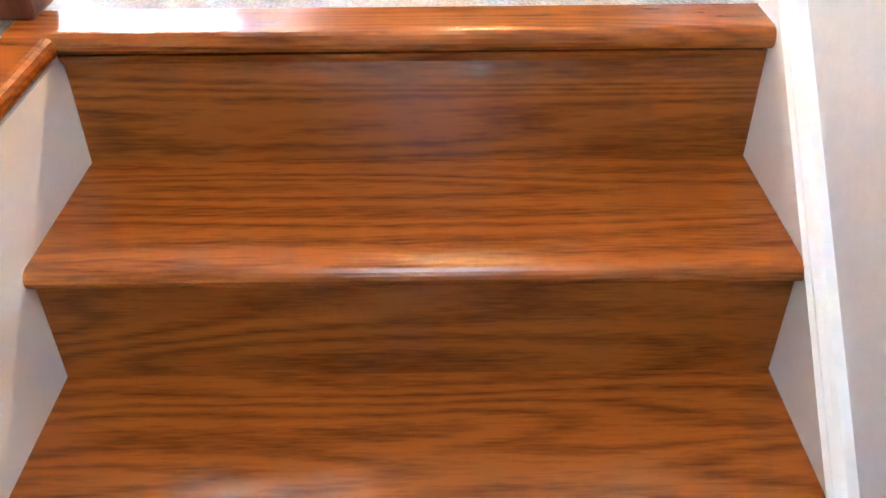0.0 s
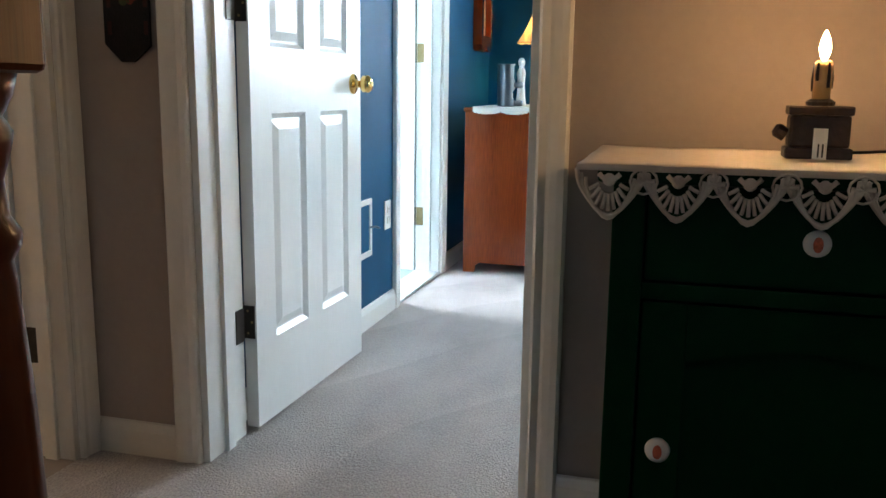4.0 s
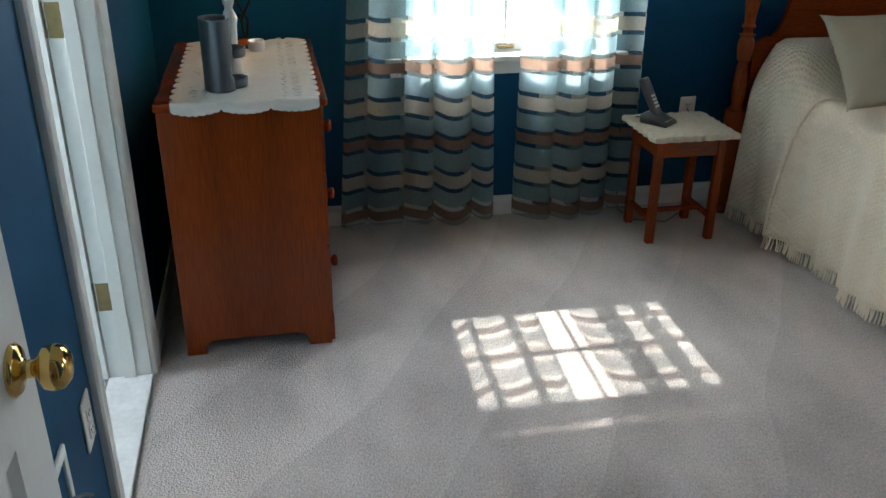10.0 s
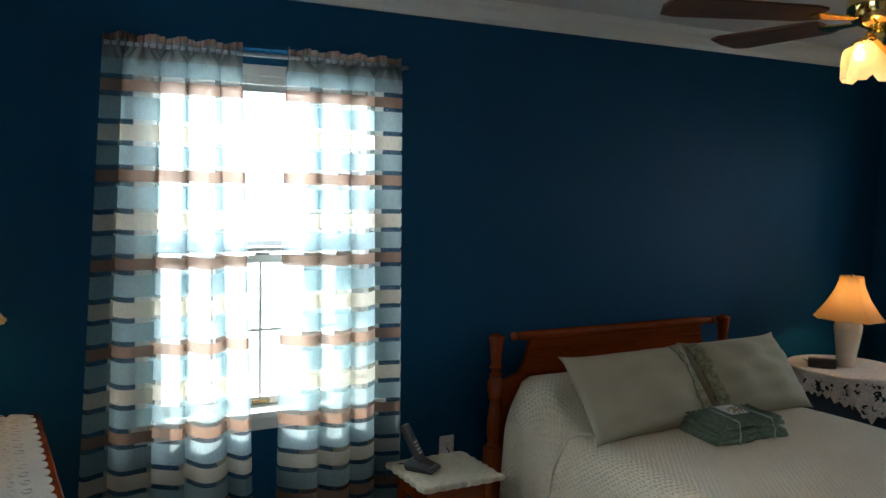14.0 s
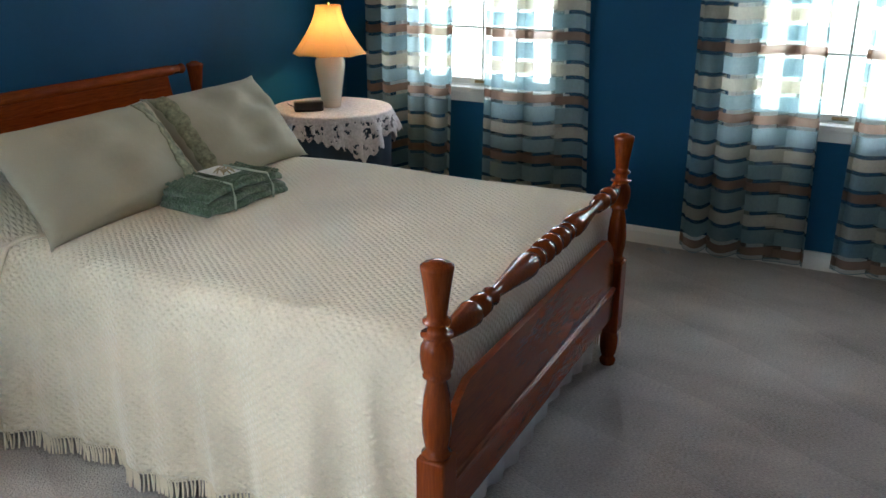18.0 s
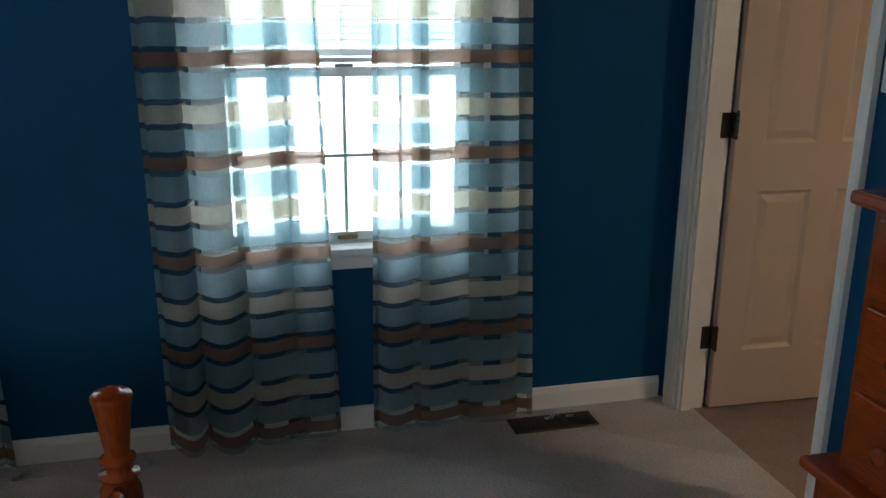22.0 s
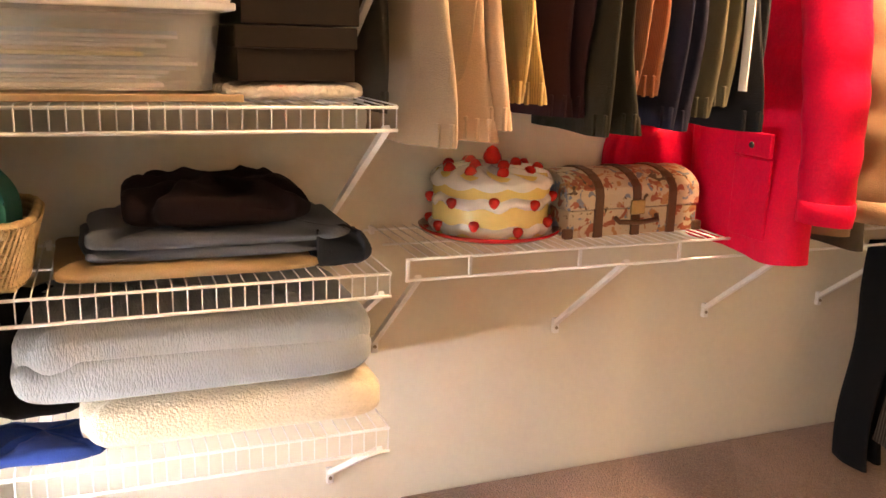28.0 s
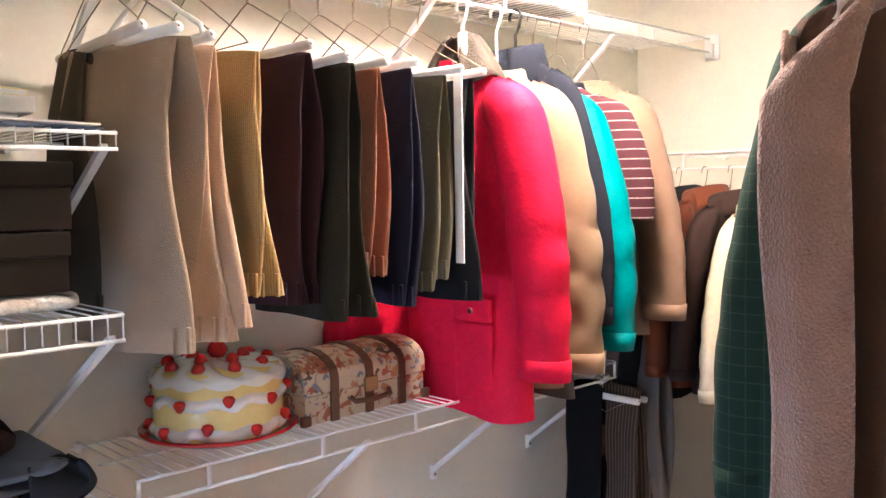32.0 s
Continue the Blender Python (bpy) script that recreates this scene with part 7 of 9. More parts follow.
part("face", prism(bmesh.new(), list(POLY), 0.001, 0.300), STAIRW, blk)
d_ = Vector((-1.10, 1.208)).normalized()
nn = Vector((d_.y, -d_.x))
cp = [Vector(POLY[0]) + nn * 0.022 + Vector((0.012, 0)), Vector(POLY[1]) + nn * 0.022 + Vector((0, 0.02)), Vector((0.374, 0.342)), Vector((0.374, -0.886))]
ct = part("carpet_top", prism(bmesh.new(), [(p.x, p.y) for p in cp], 0.301, 0.352), CARPET2, blk, "brown carpet wrapped over the edge")
rounded(ct, 0.016, 3)
bb = [Vector(POLY[0]) + nn * 0.002, Vector(POLY[1]) + nn * 0.002, Vector(POLY[1]) + nn * 0.014, Vector(POLY[0]) + nn * 0.014 + Vector((0.006, 0))]
part("baseboard", prism(bmesh.new(), [(p.x, p.y) for p in bb], 0.002, 0.085), TRIM, blk)


# ---- hangers ----
def wire_hanger(x, yc, zr, drop_z, half=0.2, tube_bar=True, mtl=None, swing=0.0):
    """Twisted wire hanger in the y-z plane, hooked over a rail at height zr."""
    mtl = mtl or STEELW
    h = thing("wire_hanger", "bronze wire hanger with a white card tube" if tube_bar else "plain wire hanger on the rail", "hanger",
              pose(x, yc, zr, 0, 0, swing), "wire hangers")
    d = drop_z - zr
    hook = [(0, 0.018 * math.sin(a), 0.004 + 0.018 * math.cos(a) - 0.014) for a in [math.radians(k) for k in range(-100, 100, 20)]]
    hook += [(0, 0.004, -0.05), (0, 0, -0.075)]
    part("hook", tube(bmesh.new(), hook, 0.0016, 6), mtl, h, smooth=True)
    tw = bmesh.new()
    for ph in (0, math.pi):
        tube(tw, [(0.002 * math.cos(k * 1.2 + ph), 0.002 * math.sin(k * 1.2 + ph), -0.05 - k * 0.0035) for k in range(12)], 0.0013, 5)
    part("twist", tw, mtl, h, smooth=True)
    part("shoulder", tube(bmesh.new(), [(0, -half, d), (0, -half * 0.93, d + 0.012), (0, -0.02, -0.098), (0, 0, -0.09), (0, 0.02, -0.098), (0, half * 0.93, d + 0.012), (0, half, d)], 0.0014, 6), mtl, h, smooth=True)
    if tube_bar:
        part("card_tube", tube(bmesh.new(), [(0, -half * 0.98, d), (0, half * 0.98, d)], 0.0095, 10), TUBEW, h, "white card tube", smooth=True)
    else:
        part("bar", tube(bmesh.new(), [(0, -half, d), (0, half, d)], 0.0014, 6), mtl, h, smooth=True)
    return h


def plastic_hanger(x, yc, zr, mtl, label, half=0.2, rz=0, slope=0.1, bar=True, low=0.0):
    h = thing("plastic_hanger", label, "hanger", pose(x, yc, zr, 0, 0, rz))
    hook = [(0, 0.02 * math.sin(a), 0.02 * math.cos(a) - 0.014) for a in [math.radians(k) for k in range(-110, 95, 15)]]
    hook += [(0, 0.012, -0.04), (0, 0.0, -0.06), (0, 0, -0.10 - low)]
    part("hook", tube(bmesh.new(), hook, 0.0042, 8), mtl, h, smooth=True)
    arms = [(0, -half, -0.11 - slope - 0.02), (0, -half * 0.96, -0.11 - slope), (0, -0.04, -0.112), (0, 0, -0.098), (0, 0.04, -0.112), (0, half * 0.96, -0.11 - slope), (0, half, -0.11 - slope - 0.02)]
    arms = [(a, b, c - low) for a, b, c in arms]
    part("shoulder", tube(bmesh.new(), arms, 0.0055, 8), mtl, h, smooth=True)
    if bar:
        part("bar", tube(bmesh.new(), [(0, -half, -0.13 - slope), (0, half, -0.13 - slope)], 0.005, 8), mtl, h, smooth=True)
    return h


HW = mat("white_hanger_plastic", (0.82, 0.82, 0.80), 0.3, vary=0.02)
RODZ, RODY = 2.07, -0.58


def trousers(label, x, mtl, top, bottom, yb=-0.72, yf=-0.40, layers=2, thick=0.02, seed=0, cuff=None, flare=0.035, turn=0):
    """Trousers folded over a bar: flat legs side by side, with soft vertical creases."""
    rnd = random.Random(seed)
    tr = thing("trousers", label, "trousers", T(x, (yb + yf) / 2, 0, turn), "trousers on hangers")
    half = (yf - yb) / 2
    for k in range(layers):
        ox = (k - (layers - 1) / 2) * thick * 1.25
        ph, ph2, am = rnd.uniform(0, 6), rnd.uniform(0, 6), rnd.uniform(0.011, 0.018)
        lean = rnd.uniform(-0.02, 0.03)
        shift, low = rnd.uniform(-0.01, 0.01), bottom + rnd.uniform(-0.02, 0.03)
        h0 = half * rnd.uniform(0.94, 1.0)

        def fn(u, v, ox=ox, ph=ph, ph2=ph2, am=am, shift=shift, low=low, h0=h0, lean=lean):
            a = 2 * math.pi * u
            z = low + (top - low) * v
            w = 1 - v
            dy = math.copysign(abs(math.cos(a)) ** 0.55, math.cos(a))
            dx = math.copysign(abs(math.sin(a)) ** 0.8, math.sin(a))
            yy = dy * (h0 * (0.93 + 0.07 * math.sin(2.2 * w + ph)) + flare * w * 0.30) + shift * w + lean * w * w + 0.014 * w * math.sin(z * 11 + ph2)
            tk = thick * (0.40 + 0.62 * min(1, w * 1.6)) * (1 + 0.35 * math.sin(yy * 17 + ph + 2.5 * w))
            xx = ox * (0.25 + 1.0 * min(1, w * 4)) + dx * tk * 0.62 + am * 1.3 * w ** 0.7 * math.sin(yy * 15 + ph2 + 2.2 * w) + 0.003 * math.sin(yy * 61 + ph) * w + 0.004 * math.sin(z * 13 + ph)
            zz = z - (0.010 * (dy * dy) * (1 - w) if v > 0.98 else 0)
            return (xx, yy, zz)
        bm = bmesh.new()
        vs = grid(bm, 44, 28, fn, closed_u=True)
        bm.faces.new([c[-1] for c in vs])
        bm.faces.new([c[0] for c in vs][::-1])
        leg = part("leg", bm, mtl, tr, smooth=True)
        if cuff:
            cb = bmesh.new()

            def cf(u, v, fn=fn):
                p = fn(u, 0.075 * v)
                c = Vector((ox * 1.25, 0, 0))
                q = Vector((p[0], p[1], 0)) - c
                return (c.x + q.x * 1.12, q.y * 1.012, p[2] - 0.002)
            grid(cb, 30, 3, cf, closed_u=True)
            part("waistband", cb, mtl, leg, smooth=True)
            for sy in (0.55, 0.97):
                q = fn(0.03 if sy > 0.9 else 0.12, 0.04)
                part("belt_loop", box((q[0] + 0.003, q[1] - 0.004, q[2] - 0.022), (q[0] + 0.010, q[1] + 0.005, q[2] + 0.022), 0.0015, 1), mtl, leg)
    return tr


TR = (
    ("dark grey wool trousers folded over a hanger", 2.528, (0.075, 0.060, 0.042), 1.87, 1.36, 0),
    ("taupe pleated dress trousers folded over a hanger", 2.492, (0.35, 0.26, 0.175), 1.875, 1.345, 0),
    ("light brown trousers folded over a hanger", 2.415, (0.45, 0.31, 0.205), 1.868, 1.34, 0),
    ("khaki corduroy trousers with turned cuffs on a hanger", 2.332, (0.41, 0.27, 0.105), 1.868, 1.40, 1),
    ("dark aubergine trousers folded over a hanger", 2.222, (0.036, 0.015, 0.018), 1.875, 1.385, 0),
    ("dark olive trousers folded over a hanger", 2.122, (0.024, 0.021, 0.013), 1.862, 1.36, 0),
    ("rust brown corduroy trousers with cuffs on a hanger", 2.05, (0.27, 0.105, 0.055), 1.862, 1.425, 1),
    ("navy cotton trousers folded over a hanger", 1.955, (0.014, 0.014, 0.028), 1.868, 1.335, 0),
    ("olive grey trousers folded over a hanger", 1.85, (0.105, 0.092, 0.055), 1.866, 1.40, 0),
    ("black dress trousers folded over a hanger", 1.762, (0.012, 0.012, 0.013), 1.865, 1.37, 0),
)
for i, (lab, x, col, top, bot, cuff) in enumerate(TR):
    cm = cloth("trouser_cloth_" + lab.split()[0] + str(i), col)
    if "corduroy" in lab:
        tint(cm, "s", col, tuple(c * 0.55 for c in col), 210, 0.45, "Y")
    trousers(lab, x, cm, top, bot, seed=i + 3, cuff=True, layers=2, thick=0.026 if i in (1, 2, 4, 7) else 0.022,
             yb=-0.74 + 0.012 * (i % 3) - (0.03 if i == 0 else 0), yf=-0.405 + 0.008 * (i % 2) - (0.21 if i == 0 else 0), turn=(0, 17, 14, 13, 12, 7, 10, 7, 8, 4)[i])
    if i != 3:
        wire_hanger(x + 0.002, RODY - 0.0, RODZ, top - 0.004, 0.215, swing=(-4, 3, -2, 5, 0)[i % 5])
plastic_hanger(2.44, RODY, RODZ, HW, "thick white plastic hanger holding trousers", 0.19, 4, 0.075)
wire_hanger(2.348, RODY, RODZ, 1.862, 0.2, False)
cs = thing("trouser_tape", "white paper strip hanging beside trousers", "paper strip")
part("strip", box((1.80, -0.425, 1.44), (1.803, -0.400, 1.86)), TUBEW, cs)


def jacket(name, label, cat, x, yc, ztop, half, hem, sleeve, mtl, thick=0.07, m=None, collar=None, collar_h=0.07, seed=0,
           sleeve_r=0.06, short=False, wrinkle=0.006, neck=0.07, drop=0.10, trims=None, hem_w=1.05):
    """A coat on a hanger: body, two sleeves and a collar. Local x runs front to back, y along the shoulders."""
    rnd = random.Random(seed)
    j = thing(name, label, cat, m or T(x, yc, 0))
    ph = [rnd.uniform(0, 6) for _ in range(6)]

    def body(u, v):
        a = 2 * math.pi * u
        w = 1 - v
        c, s = math.cos(a), math.sin(a)
        dy = math.copysign(abs(c) ** 0.6, c)
        dx = math.copysign(abs(s) ** 0.75, s)
        z = hem + (ztop - hem) * v
        hw = half * (0.86 + (hem_w - 0.86) * w)
        zs = z
        if v > 0.8:
            k = (v - 0.8) / 0.2
            lim = 1 - (1 - neck / half) * k ** 2.2
            hw *= lim
        tk = thick * (0.55 + 0.45 * min(1, 3 * w)) * (1.0 if v < 0.93 else 0.85)
        yy = dy * hw
        xx = dx * tk + wrinkle * min(1, 4 * w) * (math.sin(yy * 23 + ph[0] + 2 * w) + 0.6 * math.sin(yy * 9 + z * 11 + ph[1]))
        return (xx, yy, zs + 0.006 * math.sin(yy * 20 + ph[2]) * w)
    bm = bmesh.new()
    vs = grid(bm, 40, 26, body, closed_u=True)
    bm.faces.new([c[-1] for c in vs])
    part("body", bm, mtl, j, smooth=True)
    for sgn in (1, -1):
        z1 = sleeve

        def arm(u, v, sgn=sgn):
            a = 2 * math.pi * u
            zt = ztop - drop * 0.45
            p = v
            z = zt + (z1 - zt) * p
            e = min(1.0, p / 0.13 + 0.04)
            cap = math.sqrt(max(0.0, 1 - (1 - e) ** 2))
            bend = half * 0.66 + 0.132 * (1 - (1 - min(1.0, p * 1.12)) ** 1.9) + 0.004 * math.sin(p * 5 + ph[3])
            r = sleeve_r * (1.06 - 0.26 * p) * cap
            crease = abs(math.sin(p * 17 + 1.3 * math.sin(a + ph[4]) + ph[5])) ** 0.7 * math.exp(-((p - 0.60) / 0.28) ** 2)
            wr = wrinkle * (0.55 * crease + 0.22 * math.sin(p * 33 + 3 * a + ph[0]) * p + 0.10 * math.sin(2 * a + p * 6 + ph[2])) * cap
            return ((r * 0.74 + wr) * math.cos(a) + 0.014 * p, sgn * (bend + (r * 1.05 + wr) * math.sin(a)), z + 0.012 * (1 - abs(math.sin(a))) * (1 - e))
        b2 = bmesh.new()
        v2 = grid(b2, 24, 48, arm, closed_u=True)
        b2.faces.new([c[0] for c in v2])
        b2.faces.new([c[-1] for c in v2])
        sl = part("sleeve", b2, mtl, j, smooth=True)
        if not short:
            b3 = bmesh.new()

            def cuffs(u, v, arm=arm):
                p = Vector(arm(u, 0.93 + 0.07 * v))
                c = Vector((0.011, sgn * (half * 0.9), p.z))
                return c + (p - c) * 1.015
            grid(b3, 20, 2, cuffs, closed_u=True)
            solid(part("cuff", b3, mtl, sl, smooth=True), 0.003)
    if collar:
        cb = bmesh.new()

        def col(u, v):
            a = math.radians(-160 + 320 * u)
            r = neck * (0.72 + 0.55 * v) + 0.008
            fall = 0.035 * math.sin(v * 3.0)
            return (r * 0.75 * math.cos(a + math.pi) * (1 + 0.2 * v), r * math.sin(a), ztop - 0.03 + collar_h * 0.9 * math.sin(min(1, v * 2.2) * 1.57) - (collar_h * 0.75 + 0.03) * max(0, v - 0.45) / 0.55 - 0.016 * (1 - math.cos(a)) * (0.4 + v))
        grid(cb, 28, 6, col)
        solid(part("collar", cb, collar, j, smooth=True), 0.005)
    return j


CHAR = cloth("charcoal_fleece", (0.075, 0.068, 0.058))
TANM = cloth("tan_canvas", (0.25, 0.165, 0.095))
NAVY = cloth("navy_wool", (0.012, 0.014, 0.022))
TEAL = mat("teal_nylon", (0.004, 0.21, 0.23), 0.6, vary=0.14, bump=0.4, bump_scale=24, spec=0.2)
BLAZ = cloth("brown_blazer_wool", (0.21, 0.13, 0.085))
POLO = tint(cloth("maroon_striped_knit", (0.07, 0.02, 0.025)), "s", (0.065, 0.018, 0.024), (0.62, 0.50, 0.48), 40, 0.13, "Z")
DBLACK = cloth("black_coat_wool", (0.008, 0.008, 0.009))
RUST = cloth("rust_suede", (0.125, 0.038, 0.016))
CREAMG = mat("plastic_covered_cream", (0.52, 0.44, 0.31), 0.22, vary=0.1, bump=0.5, bump_scale=26, coat=0.6)
FLEECE = mat("taupe_fleece", (0.31, 0.19, 0.14), 0.98, vary=0.22, scale=12, fine=240, sheen=0.5, bump=0.9, bump_scale=210, spec=0.05)
LINING = cloth("brown_coat_lining", (0.105, 0.062, 0.043), fine=160)
PLAID2 = tint(cloth("dark_green_plaid_side", (0.02, 0.05, 0.035)), "c", (0.014, 0.034, 0.024), (0.050, 0.075, 0.050), 34, 0.08, "YZ")

pk = jacket("red_parka", "bright red hooded parka with a charcoal collar on a hanger", "parka", 1.615, RODY, 1.905, 0.20, 1.055, 1.165, RED,
            0.060, seed=4, sleeve_r=0.076, hem_w=1.12, neck=0.085, wrinkle=0.013)
HOODC = mat("charcoal_collar", (0.058, 0.048, 0.038), 0.95, vary=0.2, scale=10, fine=260, bump=0.4, bump_scale=240, spec=0.08)
hb = bmesh.new()


def hood_collar(u, v):
    a = math.radians(28 + 304 * u)
    r = 0.030 + 0.078 * v ** 0.9 + 0.006 * math.sin(7 * a)
    return (r * 0.80 * math.cos(a), r * 1.12 * math.sin(a), 1.985 - 0.118 * v ** 1.25 + 0.010 * math.sin(5 * a + 1) * v)


grid(hb, 36, 9, hood_collar)
solid(part("collar", hb, HOODC, pk, "charcoal fold-down collar", smooth=True), 0.006)
part("pocket_flap", box((0.066, 0.03, 1.29), (0.078, 0.15, 1.345), 0.003), RED, pk)
part("pocket", box((0.064, 0.03, 1.10), (0.072, 0.15, 1.285), 0.003), RED, pk)
part("snap", lathe(bmesh.new(), [(0.008, 0), (0.006, 0.004)], 12, pose(0.078, 0.09, 1.315, 0, 90)), BLACKM, pk)
part("lining", prism(bmesh.new(), [(-0.05, 1.83), (0.05, 1.83), (0.02, 1.92), (-0.02, 1.92)], 0.054, 0.06, "x"), RED, pk)
tag_ = thing("collar_tag", "small white size clip on a parka hanger", "tag", T(1.655, RODY + 0.04, 1.955))
part("clip", box((-0.004, -0.014, -0.03), (0.004, 0.014, 0.03), 0.002), HW, tag_)
plastic_hanger(1.615, RODY, RODZ, HW, "white plastic hanger in the red parka", 0.15, 0, 0.07, False, 0.07)
jacket("tan_jacket", "tan canvas jacket with button cuffs on a hanger", "jacket", 1.49, RODY, 1.905, 0.205, 1.11, 1.165, TANM, 0.045, collar=TANM, collar_h=0.05, seed=7, sleeve_r=0.072, wrinkle=0.015)
plastic_hanger(1.49, RODY, RODZ, HW, "white plastic hanger in the tan jacket", 0.15, 0, 0.07, False, 0.07)
jacket("grey_jacket", "charcoal jacket hanging behind a tan one", "jacket", 1.44, RODY, 1.895, 0.19, 1.075, 1.3, CHAR, 0.035, seed=17, sleeve_r=0.045)
jacket("navy_jacket", "navy jacket with a stand collar on a black hanger", "jacket", 1.415, RODY, 1.945, 0.20, 1.2, 1.27, NAVY, 0.035, collar=NAVY, collar_h=0.09, seed=8, sleeve_r=0.05)
plastic_hanger(1.415, RODY, RODZ, BLACK, "black plastic hanger on the rail", 0.15, 0, 0.07, False, 0.06)
tj = jacket("teal_jacket", "teal and black nylon jacket on a hanger", "jacket", 1.345, RODY, 1.895, 0.20, 1.16, 1.20, TEAL, 0.045, collar=TEAL, collar_h=0.05, seed=9, sleeve_r=0.068, wrinkle=0.010)
part("side_panel", prism(bmesh.new(), [(0.10, 1.36), (0.2, 1.36), (0.205, 1.74), (0.15, 1.70)], 0.048, 0.056, "x"), NAVY, tj, "black side panel")
jacket("striped_polo", "maroon polo shirt with thin white stripes on a hanger", "polo shirt", 1.245, RODY, 1.89, 0.20, 1.30, 1.52, POLO, 0.035, collar=NAVY, collar_h=0.05, seed=10, sleeve_r=0.062, short=True)
jacket("brown_blazer", "brown wool blazer on a hanger", "blazer", 1.115, RODY, 1.91, 0.20, 1.20, 1.25, BLAZ, 0.045, collar=BLAZ, collar_h=0.04, seed=11, sleeve_r=0.070)
for x in (1.345, 1.245, 1.115):
    wire_hanger(x, RODY, RODZ, 1.80, 0.12, False)

# coats on the end rail, shoulders along x
ENDR = (("rust_jacket", "rust suede jacket on the end rail", "jacket", -0.43, 1.60, RUST, 1.0, 1.05), ("dark_jacket", "black wool jacket on the end rail", "jacket", -0.52, 1.60, DBLACK, 0.95, 1.0),
        ("brown_jacket", "dark brown jacket on the end rail", "jacket", -0.345, 1.585, cloth("dark_brown_wool", (0.035, 0.02, 0.016)), 1.0, 1.05),
        ("covered_jacket", "cream jacket under clear plastic wrap", "jacket", -0.255, 1.56, CREAMG, 0.80, 1.0),
        ("covered_dress", "cream dress under clear plastic wrap", "dress", -0.15, 1.55, CREAMG, 0.65, 0.9))
for i, (nm, lab, cat, y, zt, m_, hem, sl) in enumerate(ENDR):
    jacket(nm, lab, cat, 0, 0, zt, 0.185, hem, sl, m_, 0.045, m=pose(0.70, y, 0, 0, 0, -90), seed=20 + i, sleeve_r=0.05, collar=m_, collar_h=0.05)
    h = wire_hanger(0.70, y, 1.66, zt - 0.10, 0.12, False)
    h.matrix_basis = pose(0.70, y, 1.66, 0, 0, 90 + i * 4)
trousers("long black trousers hanging under the low shelf", 1.05, cloth("black_trouser_wool", (0.008, 0.008, 0.009)), 1.02, 0.36, yb=-0.7, yf=-0.56, layers=2, thick=0.026, seed=40)
trousers("striped brown trousers hanging under the low shelf", 1.012, tint(cloth("pinstripe_brown", (0.05, 0.03, 0.02)), "s", (0.045, 0.03, 0.02), (0.16, 0.12, 0.09), 90, 0.4, "Y"), 1.02, 0.42, yb=-0.7, yf=-0.45, layers=2, thick=0.03, seed=41)
for x in (1.05, 1.012):
    wire_hanger(x, -0.58, 1.036, 0.985, 0.14, True).matrix_basis = pose(x, -0.58, 1.036)
trousers("grey trousers hanging by the end rail", 0.93, cloth("grey_flannel", (0.11, 0.095, 0.08)), 1.19, 0.55, yb=-0.64, yf=-0.42, layers=2, thick=0.03, seed=43)

# coat and shirt under the rail beside the door wall
fc = thing("fleece_coat", "taupe fleece coat hanging open on a white hanger", "coat")


def front(u, v):
    y0, y1 = 0.355 + 0.012 * math.sin(v * 7), 0.475 + 0.006 * math.sin(v * 5)
    if v > 0.80:
        k = (v - 0.80) / 0.2
        y0 = 0.357 + 0.15 * k ** 1.5
        y1 = 0.475 + 0.035 * k
    y = y0 + (y1 - y0) * u
    z = 1.02 + 0.885 * v
    zz = z - (0.055 * (1 - u) if v > 0.80 else 0) * min(1, (v - 0.8) * 5)
    x = 1.925 + 0.018 * math.sin(u * 3.1) + 0.008 * math.sin(y * 60 + v * 3) * (1 - v)
    if v > 0.85:
        x -= 0.05 * ((v - 0.85) / 0.15) ** 2
    return (x, y, zz)


fb = bmesh.new()
grid(fb, 16, 34, front)
solid(part("front_panel", fb, FLEECE, fc, smooth=True), 0.014)
sb = bmesh.new()


def side(u, v):
    a = math.pi * (0.5 + u)
    z = 1.02 + 0.80 * v
    return (1.885 + 0.045 * math.sin(math.pi * (0.5 - u)), 0.385 + 0.032 * math.cos(a) * (1 - 0.5 * v * v), z)


grid(sb, 12, 20, side)
solid(part("sleeve", sb, FLEECE, fc, smooth=True), 0.006)
bk = bmesh.new()


def back(u, v):
    y = 0.372 + 0.40 * u
    z = 1.02 + 0.88 * v
    sh = 0.09 * max(0.0, abs(u - 0.5) * 2 - 0.25) ** 1.3 if v > 0.8 else 0
    return (1.862 + 0.006 * math.sin(u * 20 + v * 2), y, z - sh * (v - 0.8) * 5)


grid(bk, 24, 20, back)
solid(part("back_panel", bk, LINING, fc, "brown inside of the coat", smooth=True), 0.008)
f2 = bmesh.new()
grid(f2, 10, 24, lambda u, v: (1.925 + 0.012 * math.sin(u * 3), 0.665 + 0.115 * u - 0.05 * v * v * v, 1.02 + 0.84 * v - 0.05 * u * v))
solid(part("front_panel", f2, FLEECE, fc, smooth=True), 0.012)
plastic_hanger(1.90, 0.567, 2.075, HW, "white plastic hanger carrying the fleece coat", 0.125, 0, 0.085, True, 0.03)
jacket("plaid_shirt", "dark green plaid flannel shirt on a hanger", "shirt", 1.745, 0.52, 1.93, 0.225, 1.02, 1.05, PLAID2, 0.05, collar=PLAID2, collar_h=0.05, seed=31, sleeve_r=0.062, hem_w=1.45)
plastic_hanger(1.745, 0.56, 2.075, HW, "white plastic hanger in the plaid shirt", 0.15, 0, 0.07, False, 0.06)
